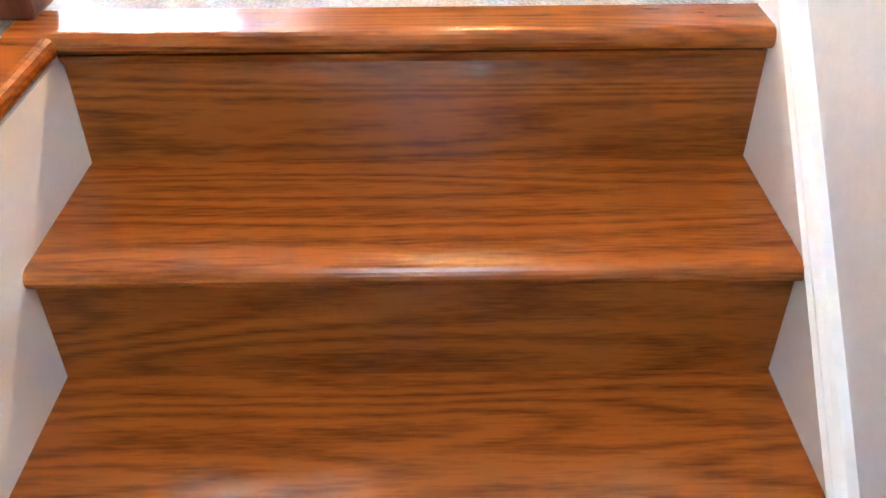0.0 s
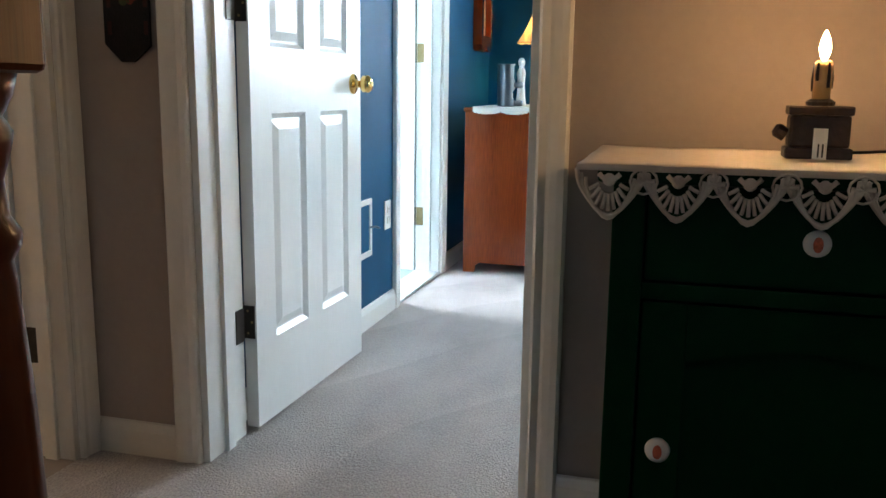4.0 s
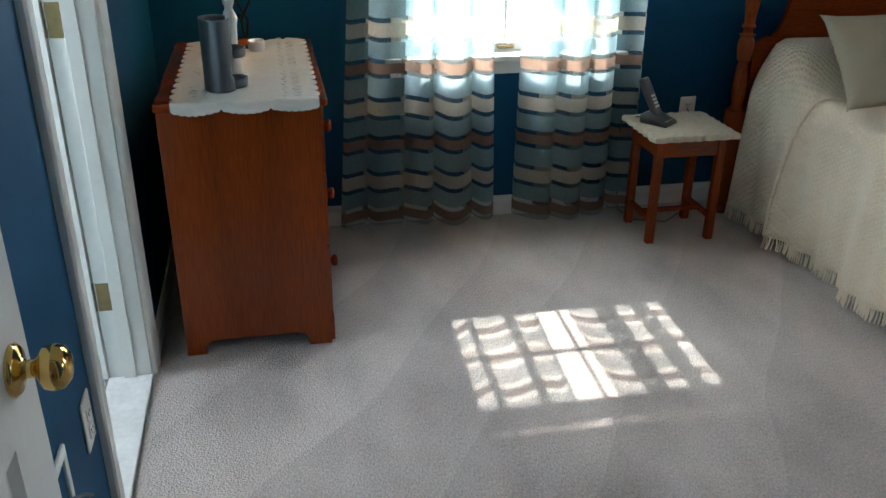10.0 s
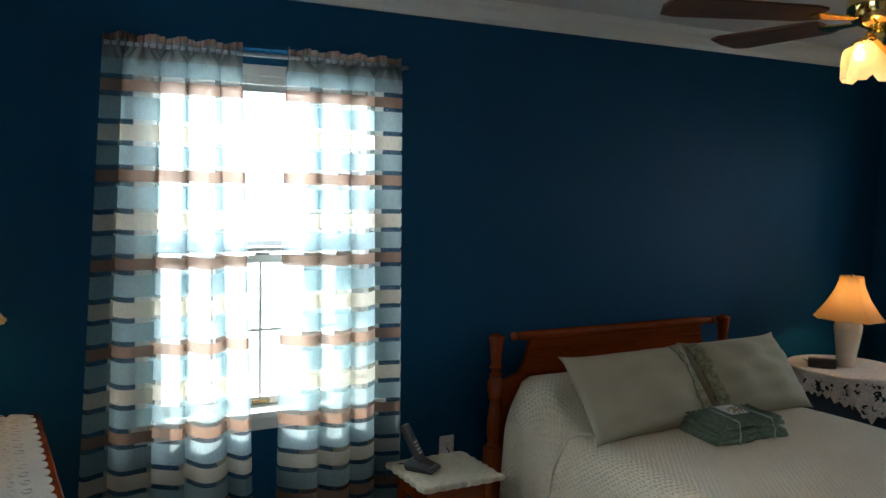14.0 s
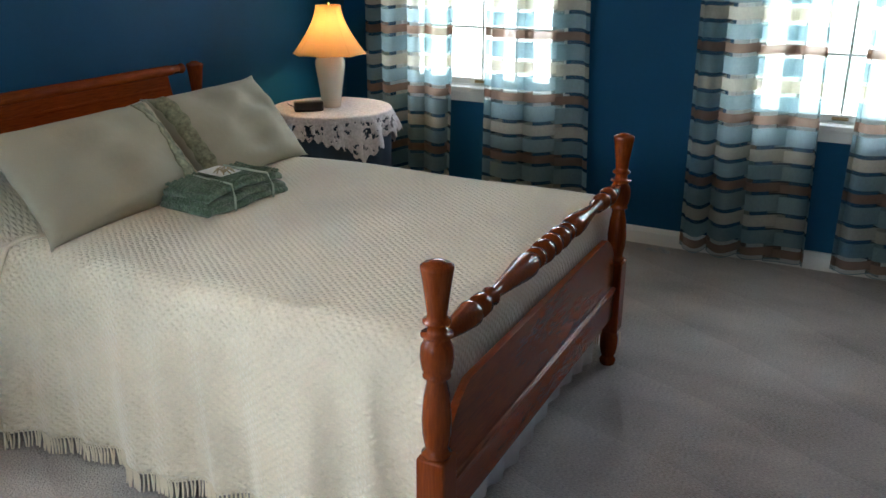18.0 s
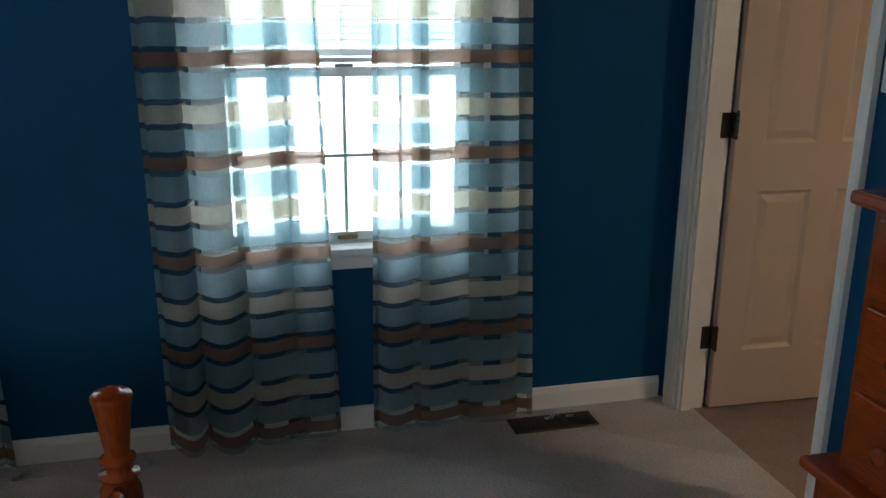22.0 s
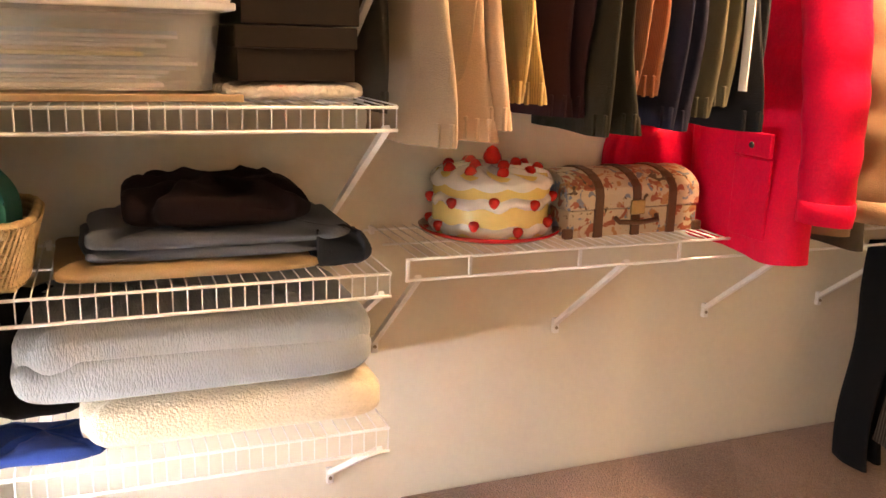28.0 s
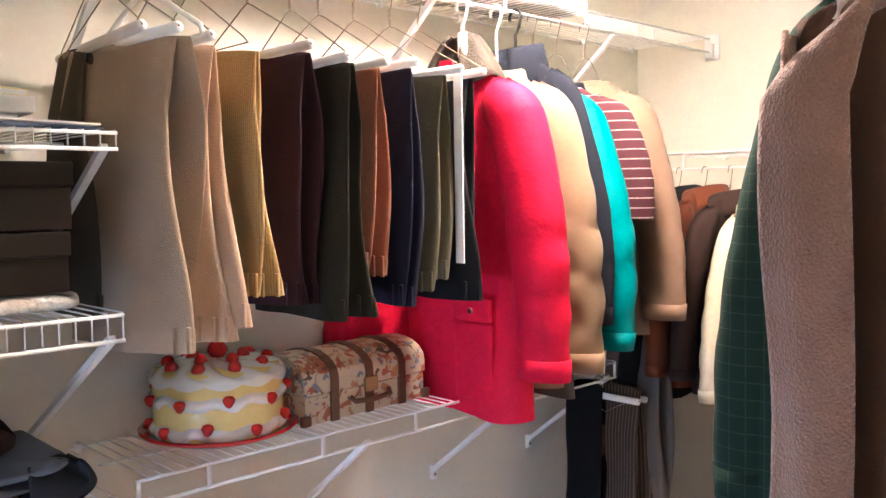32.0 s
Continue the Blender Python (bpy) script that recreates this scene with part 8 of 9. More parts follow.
jacket("dark_shirt", "dark shirt hanging behind the plaid one", "shirt", 1.60, 0.56, 1.9, 0.2, 1.1, 1.15, NAVY, 0.04, seed=32, sleeve_r=0.05)

# plastic-wrapped package on the high shelf
PWRAP = mat("clear_bubble_wrap", (0.66, 0.62, 0.54), 0.16, vary=0.16, scale=14, fine=90, bump=0.9, bump_scale=75, coat=0.5)
pw = bmesh.new()
rw = random.Random(5)


def wrap(u, v):
    a = 2 * math.pi * u
    x = 1.02 + 1.74 * v
    s = 1 if 0.02 < v < 0.98 else 0.55
    c, d = math.cos(a), math.sin(a)
    r = 0.125 * math.copysign(abs(c) ** 0.45, c) * s
    h = 0.019 * math.copysign(abs(d) ** 0.45, d) * s
    return (x, -0.735 + r + 0.004 * math.sin(v * 60), 2.142 + h * (1 + 0.16 * math.sin(v * 71 + 3 * u)) + 0.004 * math.sin(v * 40))


vs = grid(pw, 24, 90, wrap, closed_u=True)
pw.faces.new([c[0] for c in vs])
pw.faces.new([c[-1] for c in vs])
pth = thing("wrapped_package", "long flat package in clear bubble wrap", "package")
part("wrap", pw, PWRAP, pth, smooth=True)
for x in (1.5, 2.2):
    part("tape", box((x, -0.866, 2.118), (x + 0.05, -0.604, 2.167), 0.012), mat("clear_tape", (0.55, 0.5, 0.4), 0.15, vary=0.05), pth)

# cake-shaped carrier
CX, CY = 2.24, -0.715
YEL = mat("yellow_glaze", (0.78, 0.62, 0.22), 0.22, vary=0.06, coat=0.4)
FROST = mat("white_glaze", (0.80, 0.78, 0.72), 0.2, vary=0.04, coat=0.5, bump=0.15, bump_scale=60)
BERRY = mat("strawberry_glaze", (0.55, 0.018, 0.012), 0.2, vary=0.15, fine=300, coat=0.5, bump=0.2, bump_scale=320)
PLR = mat("red_plate_glaze", (0.50, 0.01, 0.015), 0.18, vary=0.06, coat=0.6)
ck = thing("cake_carrier", "ceramic strawberry cake carrier on a red plate", "cake carrier", T(CX, CY, 1.089))
part("plate", lathe(bmesh.new(), [(0.10, 0), (0.13, 0.002), (0.165, 0.016), (0.168, 0.022), (0.160, 0.022), (0.135, 0.012), (0.05, 0.012)], 48), PLR, ck, "red plate", smooth=True)
part("cake_layer", lathe(bmesh.new(), [(0.132, 0.012), (0.136, 0.02), (0.136, 0.13), (0.128, 0.15), (0.05, 0.158)], 48), YEL, ck, smooth=True)


def frosting(z0, z1, r, amp, seed):
    rr = random.Random(seed)
    ph = [rr.uniform(0, 6) for _ in range(4)]

    def fn(u, v):
        a = 2 * math.pi * u
        wob = amp * (math.sin(9 * a + ph[0]) + 0.7 * math.sin(14 * a + ph[1]) + 0.5 * math.sin(5 * a + ph[2]))
        zz = z0 + wob * (1 - v) * 0.8 + (z1 - z0 + wob * 0.5 * v) * v
        k = r + 0.008 * math.sin(math.pi * v) * (1.0 + 0.4 * math.sin(19 * a + ph[3])) - 0.004
        return (k * math.cos(a), k * math.sin(a), zz)
    bm = bmesh.new()
    grid(bm, 72, 6, fn, closed_u=True)
    return bm


part("frosting_band", frosting(0.014, 0.042, 0.139, 0.006, 1), FROST, ck, smooth=True)
part("frosting_band", frosting(0.078, 0.104, 0.139, 0.006, 2), FROST, ck, smooth=True)
tp = bmesh.new()


def topfn(u, v):
    a = 2 * math.pi * u
    r = 0.144 * math.cos(v * 1.5707)
    h = 0.130 + 0.034 * math.sin(v * 1.5707) ** 0.8
    h += 0.007 * math.sin(11 * a + 9 * v) * math.sin(math.pi * v) - (0.010 * abs(math.sin(6 * a + 1)) if v < 0.05 else 0)
    return (r * math.cos(a), r * math.sin(a), h)


grid(tp, 72, 14, topfn, closed_u=True)
part("frosting_top", tp, FROST, ck, smooth=True)


def berry(m, r):
    return lathe(bmesh.new(), [(0.001, -r * 1.1), (r * 0.55, -r * 0.8), (r * 0.95, -r * 0.1), (r, r * 0.3), (r * 0.7, r * 0.8), (0.001, r * 0.95)], 12, m)


for i in range(9):
    a = 2 * math.pi * i / 9 + 0.2
    part("berry", berry(pose(0.143 * math.cos(a), 0.143 * math.sin(a), 0.032 + 0.012 * (i % 2)), 0.0125), BERRY, ck, smooth=True)
for i in range(9):
    a = 2 * math.pi * i / 9 + 0.5
    part("berry", berry(pose(0.143 * math.cos(a), 0.143 * math.sin(a), 0.09 + 0.008 * (i % 2)), 0.0125), BERRY, ck, smooth=True)
for i in range(9):
    a = 2 * math.pi * i / 9
    part("berry", berry(pose(0.105 * math.cos(a), 0.105 * math.sin(a), 0.157, 70 * math.sin(a), 70 * math.cos(a)), 0.0145), BERRY, ck, smooth=True)
for i in range(5):
    a = 2 * math.pi * i / 5 + 0.4
    part("berry", berry(pose(0.055 * math.cos(a), 0.055 * math.sin(a), 0.166, 60 * math.sin(a), 60 * math.cos(a)), 0.0145), BERRY, ck, smooth=True)
part("knob", berry(pose(0, 0, 0.184, 180), 0.022), BERRY, ck, "strawberry knob", smooth=True)

# flowered trunk box
FLORAL = blotches(mat("flowered_paper", (0.7, 0.6, 0.45), 0.45, vary=0.08), [((0.52, 0.43, 0.31), 0), ((0.17, 0.20, 0.27), 0.58), ((0.32, 0.09, 0.045), 0.56), ((0.40, 0.20, 0.08), 0.58), ((0.10, 0.055, 0.03), 0.61)], 24)
STRAP = mat("brown_leather", (0.10, 0.04, 0.018), 0.45, vary=0.2, bump=0.2, bump_scale=120)
tk = thing("trunk_box", "domed keepsake trunk in flowered paper with brown straps", "trunk box", pose(1.91, -0.715, 1.0895, 0, 0, 3))


def dome(grow, zlow, zhigh):
    pts = [(-0.095 - grow, zlow), (0.095 + grow, zlow), (0.095 + grow, zhigh)]
    for k in range(1, 10):
        a = math.pi * k / 10
        pts.append(((0.095 + grow) * math.cos(a), zhigh + (0.05 + grow) * math.sin(a)))
    return pts + [(-0.095 - grow, zhigh)]


rounded(part("box", prism(bmesh.new(), dome(0, 0.0, 0.064)[:2] + [(0.095, 0.064), (-0.095, 0.064)], -0.185, 0.185, "x"), FLORAL, tk), 0.003)
rounded(part("lid", prism(bmesh.new(), dome(0.003, 0.066, 0.098), -0.188, 0.188, "x"), FLORAL, tk), 0.003)
for x in (-0.105, 0.0, 0.105):
    st = part("strap", prism(bmesh.new(), dome(0.007, -0.0, 0.098), x - 0.011, x + 0.011, "x"), STRAP, tk, "brown leather strap")
part("latch", box((-0.02, 0.101, 0.05), (0.02, 0.109, 0.085), 0.003), OLDBRASS, tk)
part("handle", tube(bmesh.new(), [(-0.06, 0.10, 0.045), (-0.055, 0.112, 0.036), (0, 0.116, 0.033), (0.055, 0.112, 0.036), (0.06, 0.10, 0.045)], 0.006, 8), STRAP, tk, smooth=True)
for x in (-0.186, 0.186):
    for y in (-0.096, 0.096):
        part("corner", box((x - 0.012, y - 0.008, 0.0), (x + 0.012, y + 0.008, 0.024), 0.004), STRAP, tk)


def pillowy(lo, hi, seed=0, amp=0.008, sag=0.35, nu=26, nv=10, power=0.5):
    """A soft folded bundle inside the given bounds."""
    rr = random.Random(seed)
    ph = [rr.uniform(0, 6) for _ in range(6)]
    c = [(a + b) / 2 for a, b in zip(lo, hi)]
    h = [(b - a) / 2 for a, b in zip(lo, hi)]
    bm = bmesh.new()

    def sp(v, p):
        return math.copysign(abs(v) ** p, v)

    def fn(u, v):
        a = 2 * math.pi * u
        b = -math.pi / 2 + math.pi * v
        x = sp(math.cos(a), power * 0.6) * sp(math.cos(b), power)
        y = sp(math.sin(a), power * 0.6) * sp(math.cos(b), power)
        z = sp(math.sin(b), 0.7)
        w = amp * (math.sin(7 * a + ph[0] + 3 * v) + math.sin(x * 9 + ph[1]) * math.sin(y * 6 + ph[2]))
        return (c[0] + h[0] * x + w * 0.5, c[1] + h[1] * y + w * 0.4, max(lo[2], c[2] + h[2] * z + w * (1 if z > 0 else 0) * 0.7))
    grid(bm, nu * 2, nv * 2, fn, closed_u=True)
    bmesh.ops.remove_doubles(bm, verts=bm.verts[:], dist=0.0005)
    return bm


def bundle(name, label, cat, lo, hi, mtl, seed=0, amp=0.008, layers=1, power=0.5):
    b = thing(name, label, cat, T((lo[0] + hi[0]) / 2, (lo[1] + hi[1]) / 2, lo[2]))
    dz = (hi[2] - lo[2]) / layers
    ox, oy, oz = (lo[0] + hi[0]) / 2, (lo[1] + hi[1]) / 2, lo[2]
    for k in range(layers):
        j = 0.012 * math.sin(3 * k + seed)
        part("fold", pillowy((lo[0] - ox + j, lo[1] - oy, k * dz - (0.3 * dz if k else 0)), (hi[0] - ox + j * 0.5, hi[1] - oy - abs(j), (k + 1) * dz), seed + k, amp, power=power), mtl, b, smooth=True)
    return b


# lowest shelf of the tier
Z1 = 0.764
QUILT = mat("grey_blue_quilt", (0.27, 0.30, 0.315), 0.95, vary=0.1, scale=5, fine=260, sheen=0.2, bump=0.4, bump_scale=95, stretch=(3.0, 0.6, 1))
BLKT = mat("cream_blanket", (0.66, 0.56, 0.40), 0.98, vary=0.12, scale=10, fine=140, sheen=0.4, bump=0.45, bump_scale=180)
KRAFT = mat("kraft_paper", (0.42, 0.29, 0.165), 0.75, vary=0.14, bump=0.3, bump_scale=30)
bundle("cream_blanket", "folded cream fleece blanket on a wire shelf", "blanket", (2.555, -0.85, Z1), (3.14, -0.46, 0.868), BLKT, 2, 0.005, 1, 0.28)
qt = thing("grey_quilt", "thick folded grey-blue waffle quilt lying on a cream blanket", "quilt", T(2.92, -0.655, 0.868))
part("lower_fold", pillowy((-0.33, -0.205, 0.0), (0.335, 0.205, 0.112), 3, 0.006, power=0.34), QUILT, qt, smooth=True)
part("upper_fold", pillowy((-0.328, -0.205, 0.040), (0.325, 0.197, 0.158), 5, 0.006, power=0.34), QUILT, qt, smooth=True)
bundle("blue_cloth", "crumpled bright blue cloth under the quilt", "cloth", (3.11, -0.62, Z1), (3.31, -0.46, 0.80), cloth("royal_blue_cotton", (0.015, 0.045, 0.20)), 4, 0.008)
bundle("dark_backpack", "dark folded bag behind the quilt", "bag", (3.14, -0.86, Z1), (3.33, -0.64, 1.01), cloth("black_canvas", (0.015, 0.014, 0.016)), 5)
for i in range(5):
    kb = thing("paper_bag", "flat brown paper shopping bag with a green top band", "paper bag", pose(3.40 - i * 0.019, -0.60, Z1 + 0.004, 0, 14 - i * 0.8, 2), "paper bags")
    hgt = 0.235 + 0.008 * (i % 3)
    part("bag", box((-0.012, -0.14, 0.0), (0.006, 0.14, hgt), 0.003), KRAFT, kb)
    part("band", box((-0.0125, -0.1405, hgt - 0.032), (0.0065, 0.1405, hgt - 0.018), 0.001, 1), mat("dark_green_print", (0.012, 0.05, 0.03), 0.7), kb)
    part("fold", box((-0.0022, 0.1402, 0.01), (-0.0008, 0.142, hgt - 0.02)), mat("paper_fold", (0.20, 0.12, 0.06), 0.8), kb)

# second shelf
Z2 = 1.091
WICK = mat("woven_straw", (0.56, 0.40, 0.20), 0.7, vary=0.25, scale=30, fine=120, bump=0.3, bump_scale=160)
bsk = thing("woven_basket", "coiled straw basket holding a teal cloth", "basket", T(3.32, -0.60, Z2))


def rr_ring(hx, hy, z, n=40, p=0.5):
    return [(hx * math.copysign(abs(math.cos(2 * math.pi * k / n)) ** p, math.cos(2 * math.pi * k / n)),
             hy * math.copysign(abs(math.sin(2 * math.pi * k / n)) ** p, math.sin(2 * math.pi * k / n)), z) for k in range(n)]


part("base", box((-0.095, -0.125, 0.0), (0.095, 0.125, 0.008), 0.003), WICK, bsk)
for k in range(9):
    g = 0.102 + 0.003 * k
    part("coil", tube(bmesh.new(), [(p[0], p[1], p[2] + 0.0015 * (i % 2)) for i, p in enumerate(rr_ring(g, g + 0.03, 0.008 + k * 0.0135))], 0.0085, 7, True), WICK, bsk, smooth=True)
sw = bmesh.new()
for i in range(60):
    a = 2 * math.pi * i / 60
    q0, q1 = rr_ring(0.111, 0.141, 0.01, 60)[i], rr_ring(0.136, 0.166, 0.115, 60)[(i + 3) % 60]
    tube(sw, [q0, q1], 0.0028, 4)
tagged(part("stitches", sw, WICK, bsk), kind="stuff")
bundle("teal_cloth", "folded teal cloth in a straw basket", "cloth", (3.235, -0.71, Z2 + 0.03), (3.405, -0.49, 1.285), cloth("teal_cotton", (0.03, 0.22, 0.19)), 6, 0.012, 1)
JEAN = cloth("faded_denim", (0.10, 0.115, 0.14))
KHAK = cloth("khaki_cotton", (0.36, 0.25, 0.135))
bundle("folded_khakis", "folded khaki trousers on a wire shelf", "trousers", (2.68, -0.80, Z2), (3.17, -0.46, 1.125), KHAK, 7, 0.006, 1, 0.4)
bundle("folded_jeans", "folded faded jeans in a stack", "jeans", (2.64, -0.80, 1.122), (3.12, -0.47, 1.178), JEAN, 8, 0.009, 2, 0.45)
bundle("dark_sweater", "dark brown sweater on top of folded jeans", "sweater", (2.70, -0.78, 1.172), (3.04, -0.49, 1.248), cloth("dark_brown_knit", (0.013, 0.006, 0.006)), 9, 0.017, 1, 0.6)
bundle("crumpled_belt", "crumpled dark garment beside folded jeans", "garment", (2.60, -0.62, Z2), (2.72, -0.48, 1.155), cloth("black_denim", (0.025, 0.028, 0.035)), 10, 0.014)

# third shelf
Z3 = 1.4125
CLEARP = bpy.data.materials.new("clear_plastic")
CLEARP.use_nodes = True
nt_ = CLEARP.node_tree
tr_, gl_, df_ = nt_.nodes.new("ShaderNodeBsdfTransparent"), nt_.nodes.new("ShaderNodeBsdfGlossy"), nt_.nodes.new("ShaderNodeBsdfDiffuse")
gl_.inputs["Roughness"].default_value = 0.12
df_.inputs["Color"].default_value = (0.75, 0.72, 0.66, 1)
m1_, m2_ = nt_.nodes.new("ShaderNodeMixShader"), nt_.nodes.new("ShaderNodeMixShader")
m1_.inputs[0].default_value, m2_.inputs[0].default_value = 0.28, 0.10
nt_.links.new(tr_.outputs[0], m1_.inputs[1])
nt_.links.new(df_.outputs[0], m1_.inputs[2])
nt_.links.new(m1_.outputs[0], m2_.inputs[1])
nt_.links.new(gl_.outputs[0], m2_.inputs[2])
nt_.links.new(m2_.outputs[0], nt_.nodes["Material Output"].inputs["Surface"])
bn = thing("plastic_bin", "clear plastic storage bin with a white lid, full of papers", "storage bin", T(3.13, -0.645, Z3 + 0.016))
tb = bmesh.new()


def binwall(u, v):
    q = rr_ring(0.245 + 0.018 * v, 0.17 + 0.018 * v, 0.002 + 0.145 * v, 48, 0.22)
    return q[int(round(u * 48)) % 48]


vs = grid(tb, 48, 4, binwall, closed_u=True)
tb.faces.new([c[0] for c in vs])
solid(part("tub", tb, CLEARP, bn, "clear plastic tub", smooth=True), 0.003)
lid = bmesh.new()
add_box(lid, (-0.272, -0.197, 0.147), (0.272, 0.197, 0.166), 0.006)
add_box(lid, (-0.279, -0.204, 0.137), (0.279, 0.204, 0.150), 0.003)
part("lid", lid, mat("white_lid_plastic", (0.74, 0.72, 0.66), 0.35, vary=0.03), bn, "white plastic lid")
PAPER = [mat("paper_white", (0.72, 0.70, 0.66), 0.8, vary=0.06), mat("paper_yellow", (0.70, 0.56, 0.22), 0.8, vary=0.06), mat("paper_grey", (0.42, 0.42, 0.45), 0.8, vary=0.08),
         mat("paper_buff", (0.55, 0.40, 0.26), 0.8, vary=0.08), mat("paper_blue", (0.22, 0.28, 0.42), 0.8, vary=0.08)]
rp = random.Random(12)
for k in range(13):
    zz = Z3 + 0.021 + k * 0.0075
    pp = thing("paper_sheaf", "loose sheaf of papers in a clear bin", "papers", pose(3.13 + rp.uniform(-0.05, 0.05), -0.645 + rp.uniform(-0.02, 0.02), zz, 0, 0, rp.uniform(-7, 7)), "papers in the bin")
    part("sheet", box((-0.15 - rp.uniform(0, 0.03), -0.11, 0), (0.15, 0.125, 0.0062)), PAPER[rp.choice((0, 0, 2, 2, 3, 1, 4))], pp)
fp = thing("cardboard_sheet", "flat cardboard sheet under a storage bin", "cardboard")
part("sheet", box((2.84, -0.84, Z3), (3.42, -0.45, Z3 + 0.013), 0.002), KRAFT, fp)
BOXM = mat("dark_brown_card", (0.016, 0.010, 0.006), 0.5, vary=0.12, spec=0.2)
for z0, z1, dx in ((Z3 + 0.036, 1.545, 0.0), (1.5465, 1.655, -0.008)):
    sb_ = thing("shoe_box", "dark brown cardboard shoe box in a stack", "shoe box", T(2.745 + dx, -0.62, z0), "shoe boxes")
    part("box", box((-0.105, -0.165, 0), (0.105, 0.165, z1 - z0 - 0.032), 0.002), BOXM, sb_)
    part("lid", box((-0.109, -0.169, z1 - z0 - 0.04), (0.109, 0.169, z1 - z0 - 0.001), 0.003), BOXM, sb_)
bundle("flat_packet", "crinkled clear packet of cloth under shoe boxes", "packet", (2.60, -0.80, Z3), (2.875, -0.445, Z3 + 0.036), PWRAP, 14, 0.004, 1, 0.35)

# top shelf
Z4 = 1.7075
for k, (x0, x1, h, m_, lab) in enumerate(((2.70, 3.0, 0.022, PAPER[0], "white ring binder"), (2.66, 2.97, 0.026, PAPER[0], "thick white notebook"), (2.69, 2.98, 0.014, PAPER[1], "yellow paper folder"))):
    z0 = Z4 + (0.0, 0.0225, 0.049)[k]
    bk_ = thing("notebook", lab + " lying on the top wire shelf", "notebook", pose((x0 + x1) / 2, -0.60, z0, 0, 0, (3, -4, 6)[k]))
    part("cover", box((-0.15, -0.115, 0), (0.15, 0.115, h), 0.002), m_, bk_)
    part("page_block", box((-0.146, -0.111, 0.003), (0.152, 0.117, h - 0.003)), PAPER[0], bk_)
lp = thing("loose_paper", "loose printed papers on the top wire shelf", "papers", pose(2.64, -0.50, Z4, 0, 0, 12))
part("sheet", box((-0.06, -0.06, 0), (0.11, 0.05, 0.004)), PAPER[4], lp)
part("sheet", box((-0.04, -0.05, 0.005), (0.13, 0.07, 0.008)), PAPER[0], lp)

# red bag behind the trunk
bundle("red_bag", "crumpled red cloth bag behind the flowered trunk", "bag", (1.42, -0.875, 1.0895), (1.86, -0.76, 1.34), RED, 15, 0.012)

# hamper, folded blanket, bag
HAMP = mat("beige_woven_vinyl", (0.60, 0.50, 0.33), 0.5, vary=0.08, bump=0.5, bump_scale=14, stretch=(0.3, 0.3, 9))
hm = thing("laundry_hamper", "beige woven-look laundry hamper with a padded lid", "laundry hamper", T(3.29, -0.165, 0.0))


def wall(hx, hy, z0, z1, nz, p=0.22, ridge=0.0):
    bm = bmesh.new()

    def fn(u, v):
        k = int(round(u * 64)) % 64
        g = ridge * math.cos(v * nz * math.pi)
        q = rr_ring(hx + g, hy + g, 0, 64, p)[k]
        return (q[0], q[1], z0 + (z1 - z0) * v)
    vs = grid(bm, 64, nz, fn, closed_u=True)
    bm.faces.new([c[0] for c in vs][::-1])
    bm.faces.new([c[-1] for c in vs])
    return bm


part("body", wall(0.158, 0.225, 0.001, 0.40, 48, ridge=0.0012), HAMP, hm, smooth=True)
part("rim", tube(bmesh.new(), rr_ring(0.161, 0.228, 0.402, 64, 0.22), 0.005, 8, True), HAMP, hm, smooth=True)
ld = bmesh.new()


def lidfn(u, v):
    k = int(round(u * 64)) % 64
    s = math.cos(max(0.0, v - 0.35) / 0.65 * 1.57) ** 0.35
    q = rr_ring(0.163 * s, 0.230 * s, 0, 64, 0.22)[k]
    return (q[0], q[1], 0.407 + 0.058 * min(1, v / 0.5) ** 0.8 + 0.012 * max(0, v - 0.5) * 2)


vs = grid(ld, 64, 14, lidfn, closed_u=True)
ld.faces.new([c[0] for c in vs][::-1])
bmesh.ops.remove_doubles(ld, verts=ld.verts[:], dist=0.0002)
part("lid", ld, mat("beige_vinyl", (0.62, 0.52, 0.35), 0.42, vary=0.05, bump=0.2, bump_scale=60), hm, "padded beige vinyl lid", smooth=True)

WHITEB = mat("white_flannel", (0.70, 0.68, 0.68), 0.98, vary=0.06, sheen=0.3, bump=0.4, bump_scale=200)
PR = cloth("printed_red", (0.33, 0.012, 0.02), bump=0.1)
PG = cloth("printed_grey", (0.13, 0.11, 0.12), bump=0.1)
PM = cloth("printed_maroon", (0.10, 0.012, 0.02), bump=0.1)
PB = cloth("printed_black", (0.012, 0.01, 0.012), bump=0.1)
BX, BYc, BZ = 3.275, -0.185, 0.480
fbk = thing("folded_blanket", "folded white flannel blanket printed with red and black animals", "blanket", pose(BX, BYc, BZ, 0, 0, -3))


def blanket_top(x, y):
    """Height of the soft top of the folded blanket above its base."""
    ax, ay = abs(x) / 0.155, abs(y) / 0.215
    e = max(0.0, 1 - max(ax, ay) ** 6)
    return 0.075 + 0.050 * e ** 0.5 + 0.006 * math.sin(x * 22 + y * 9) - 0.03 * (y + 0.2)


for k in range(3):
    part("fold", pillowy((-0.15 - 0.004 * k, -0.21, 0.026 * k), (0.152, 0.212 + 0.008 * (k == 0), 0.04 + 0.026 * k), 50 + k, 0.003, power=0.25), WHITEB, fbk, smooth=True)
tpb = bmesh.new()


def tcov(u, v):
    x, y = -0.156 + 0.312 * u, -0.215 + 0.43 * v
    return (x, y, blanket_top(x, y))


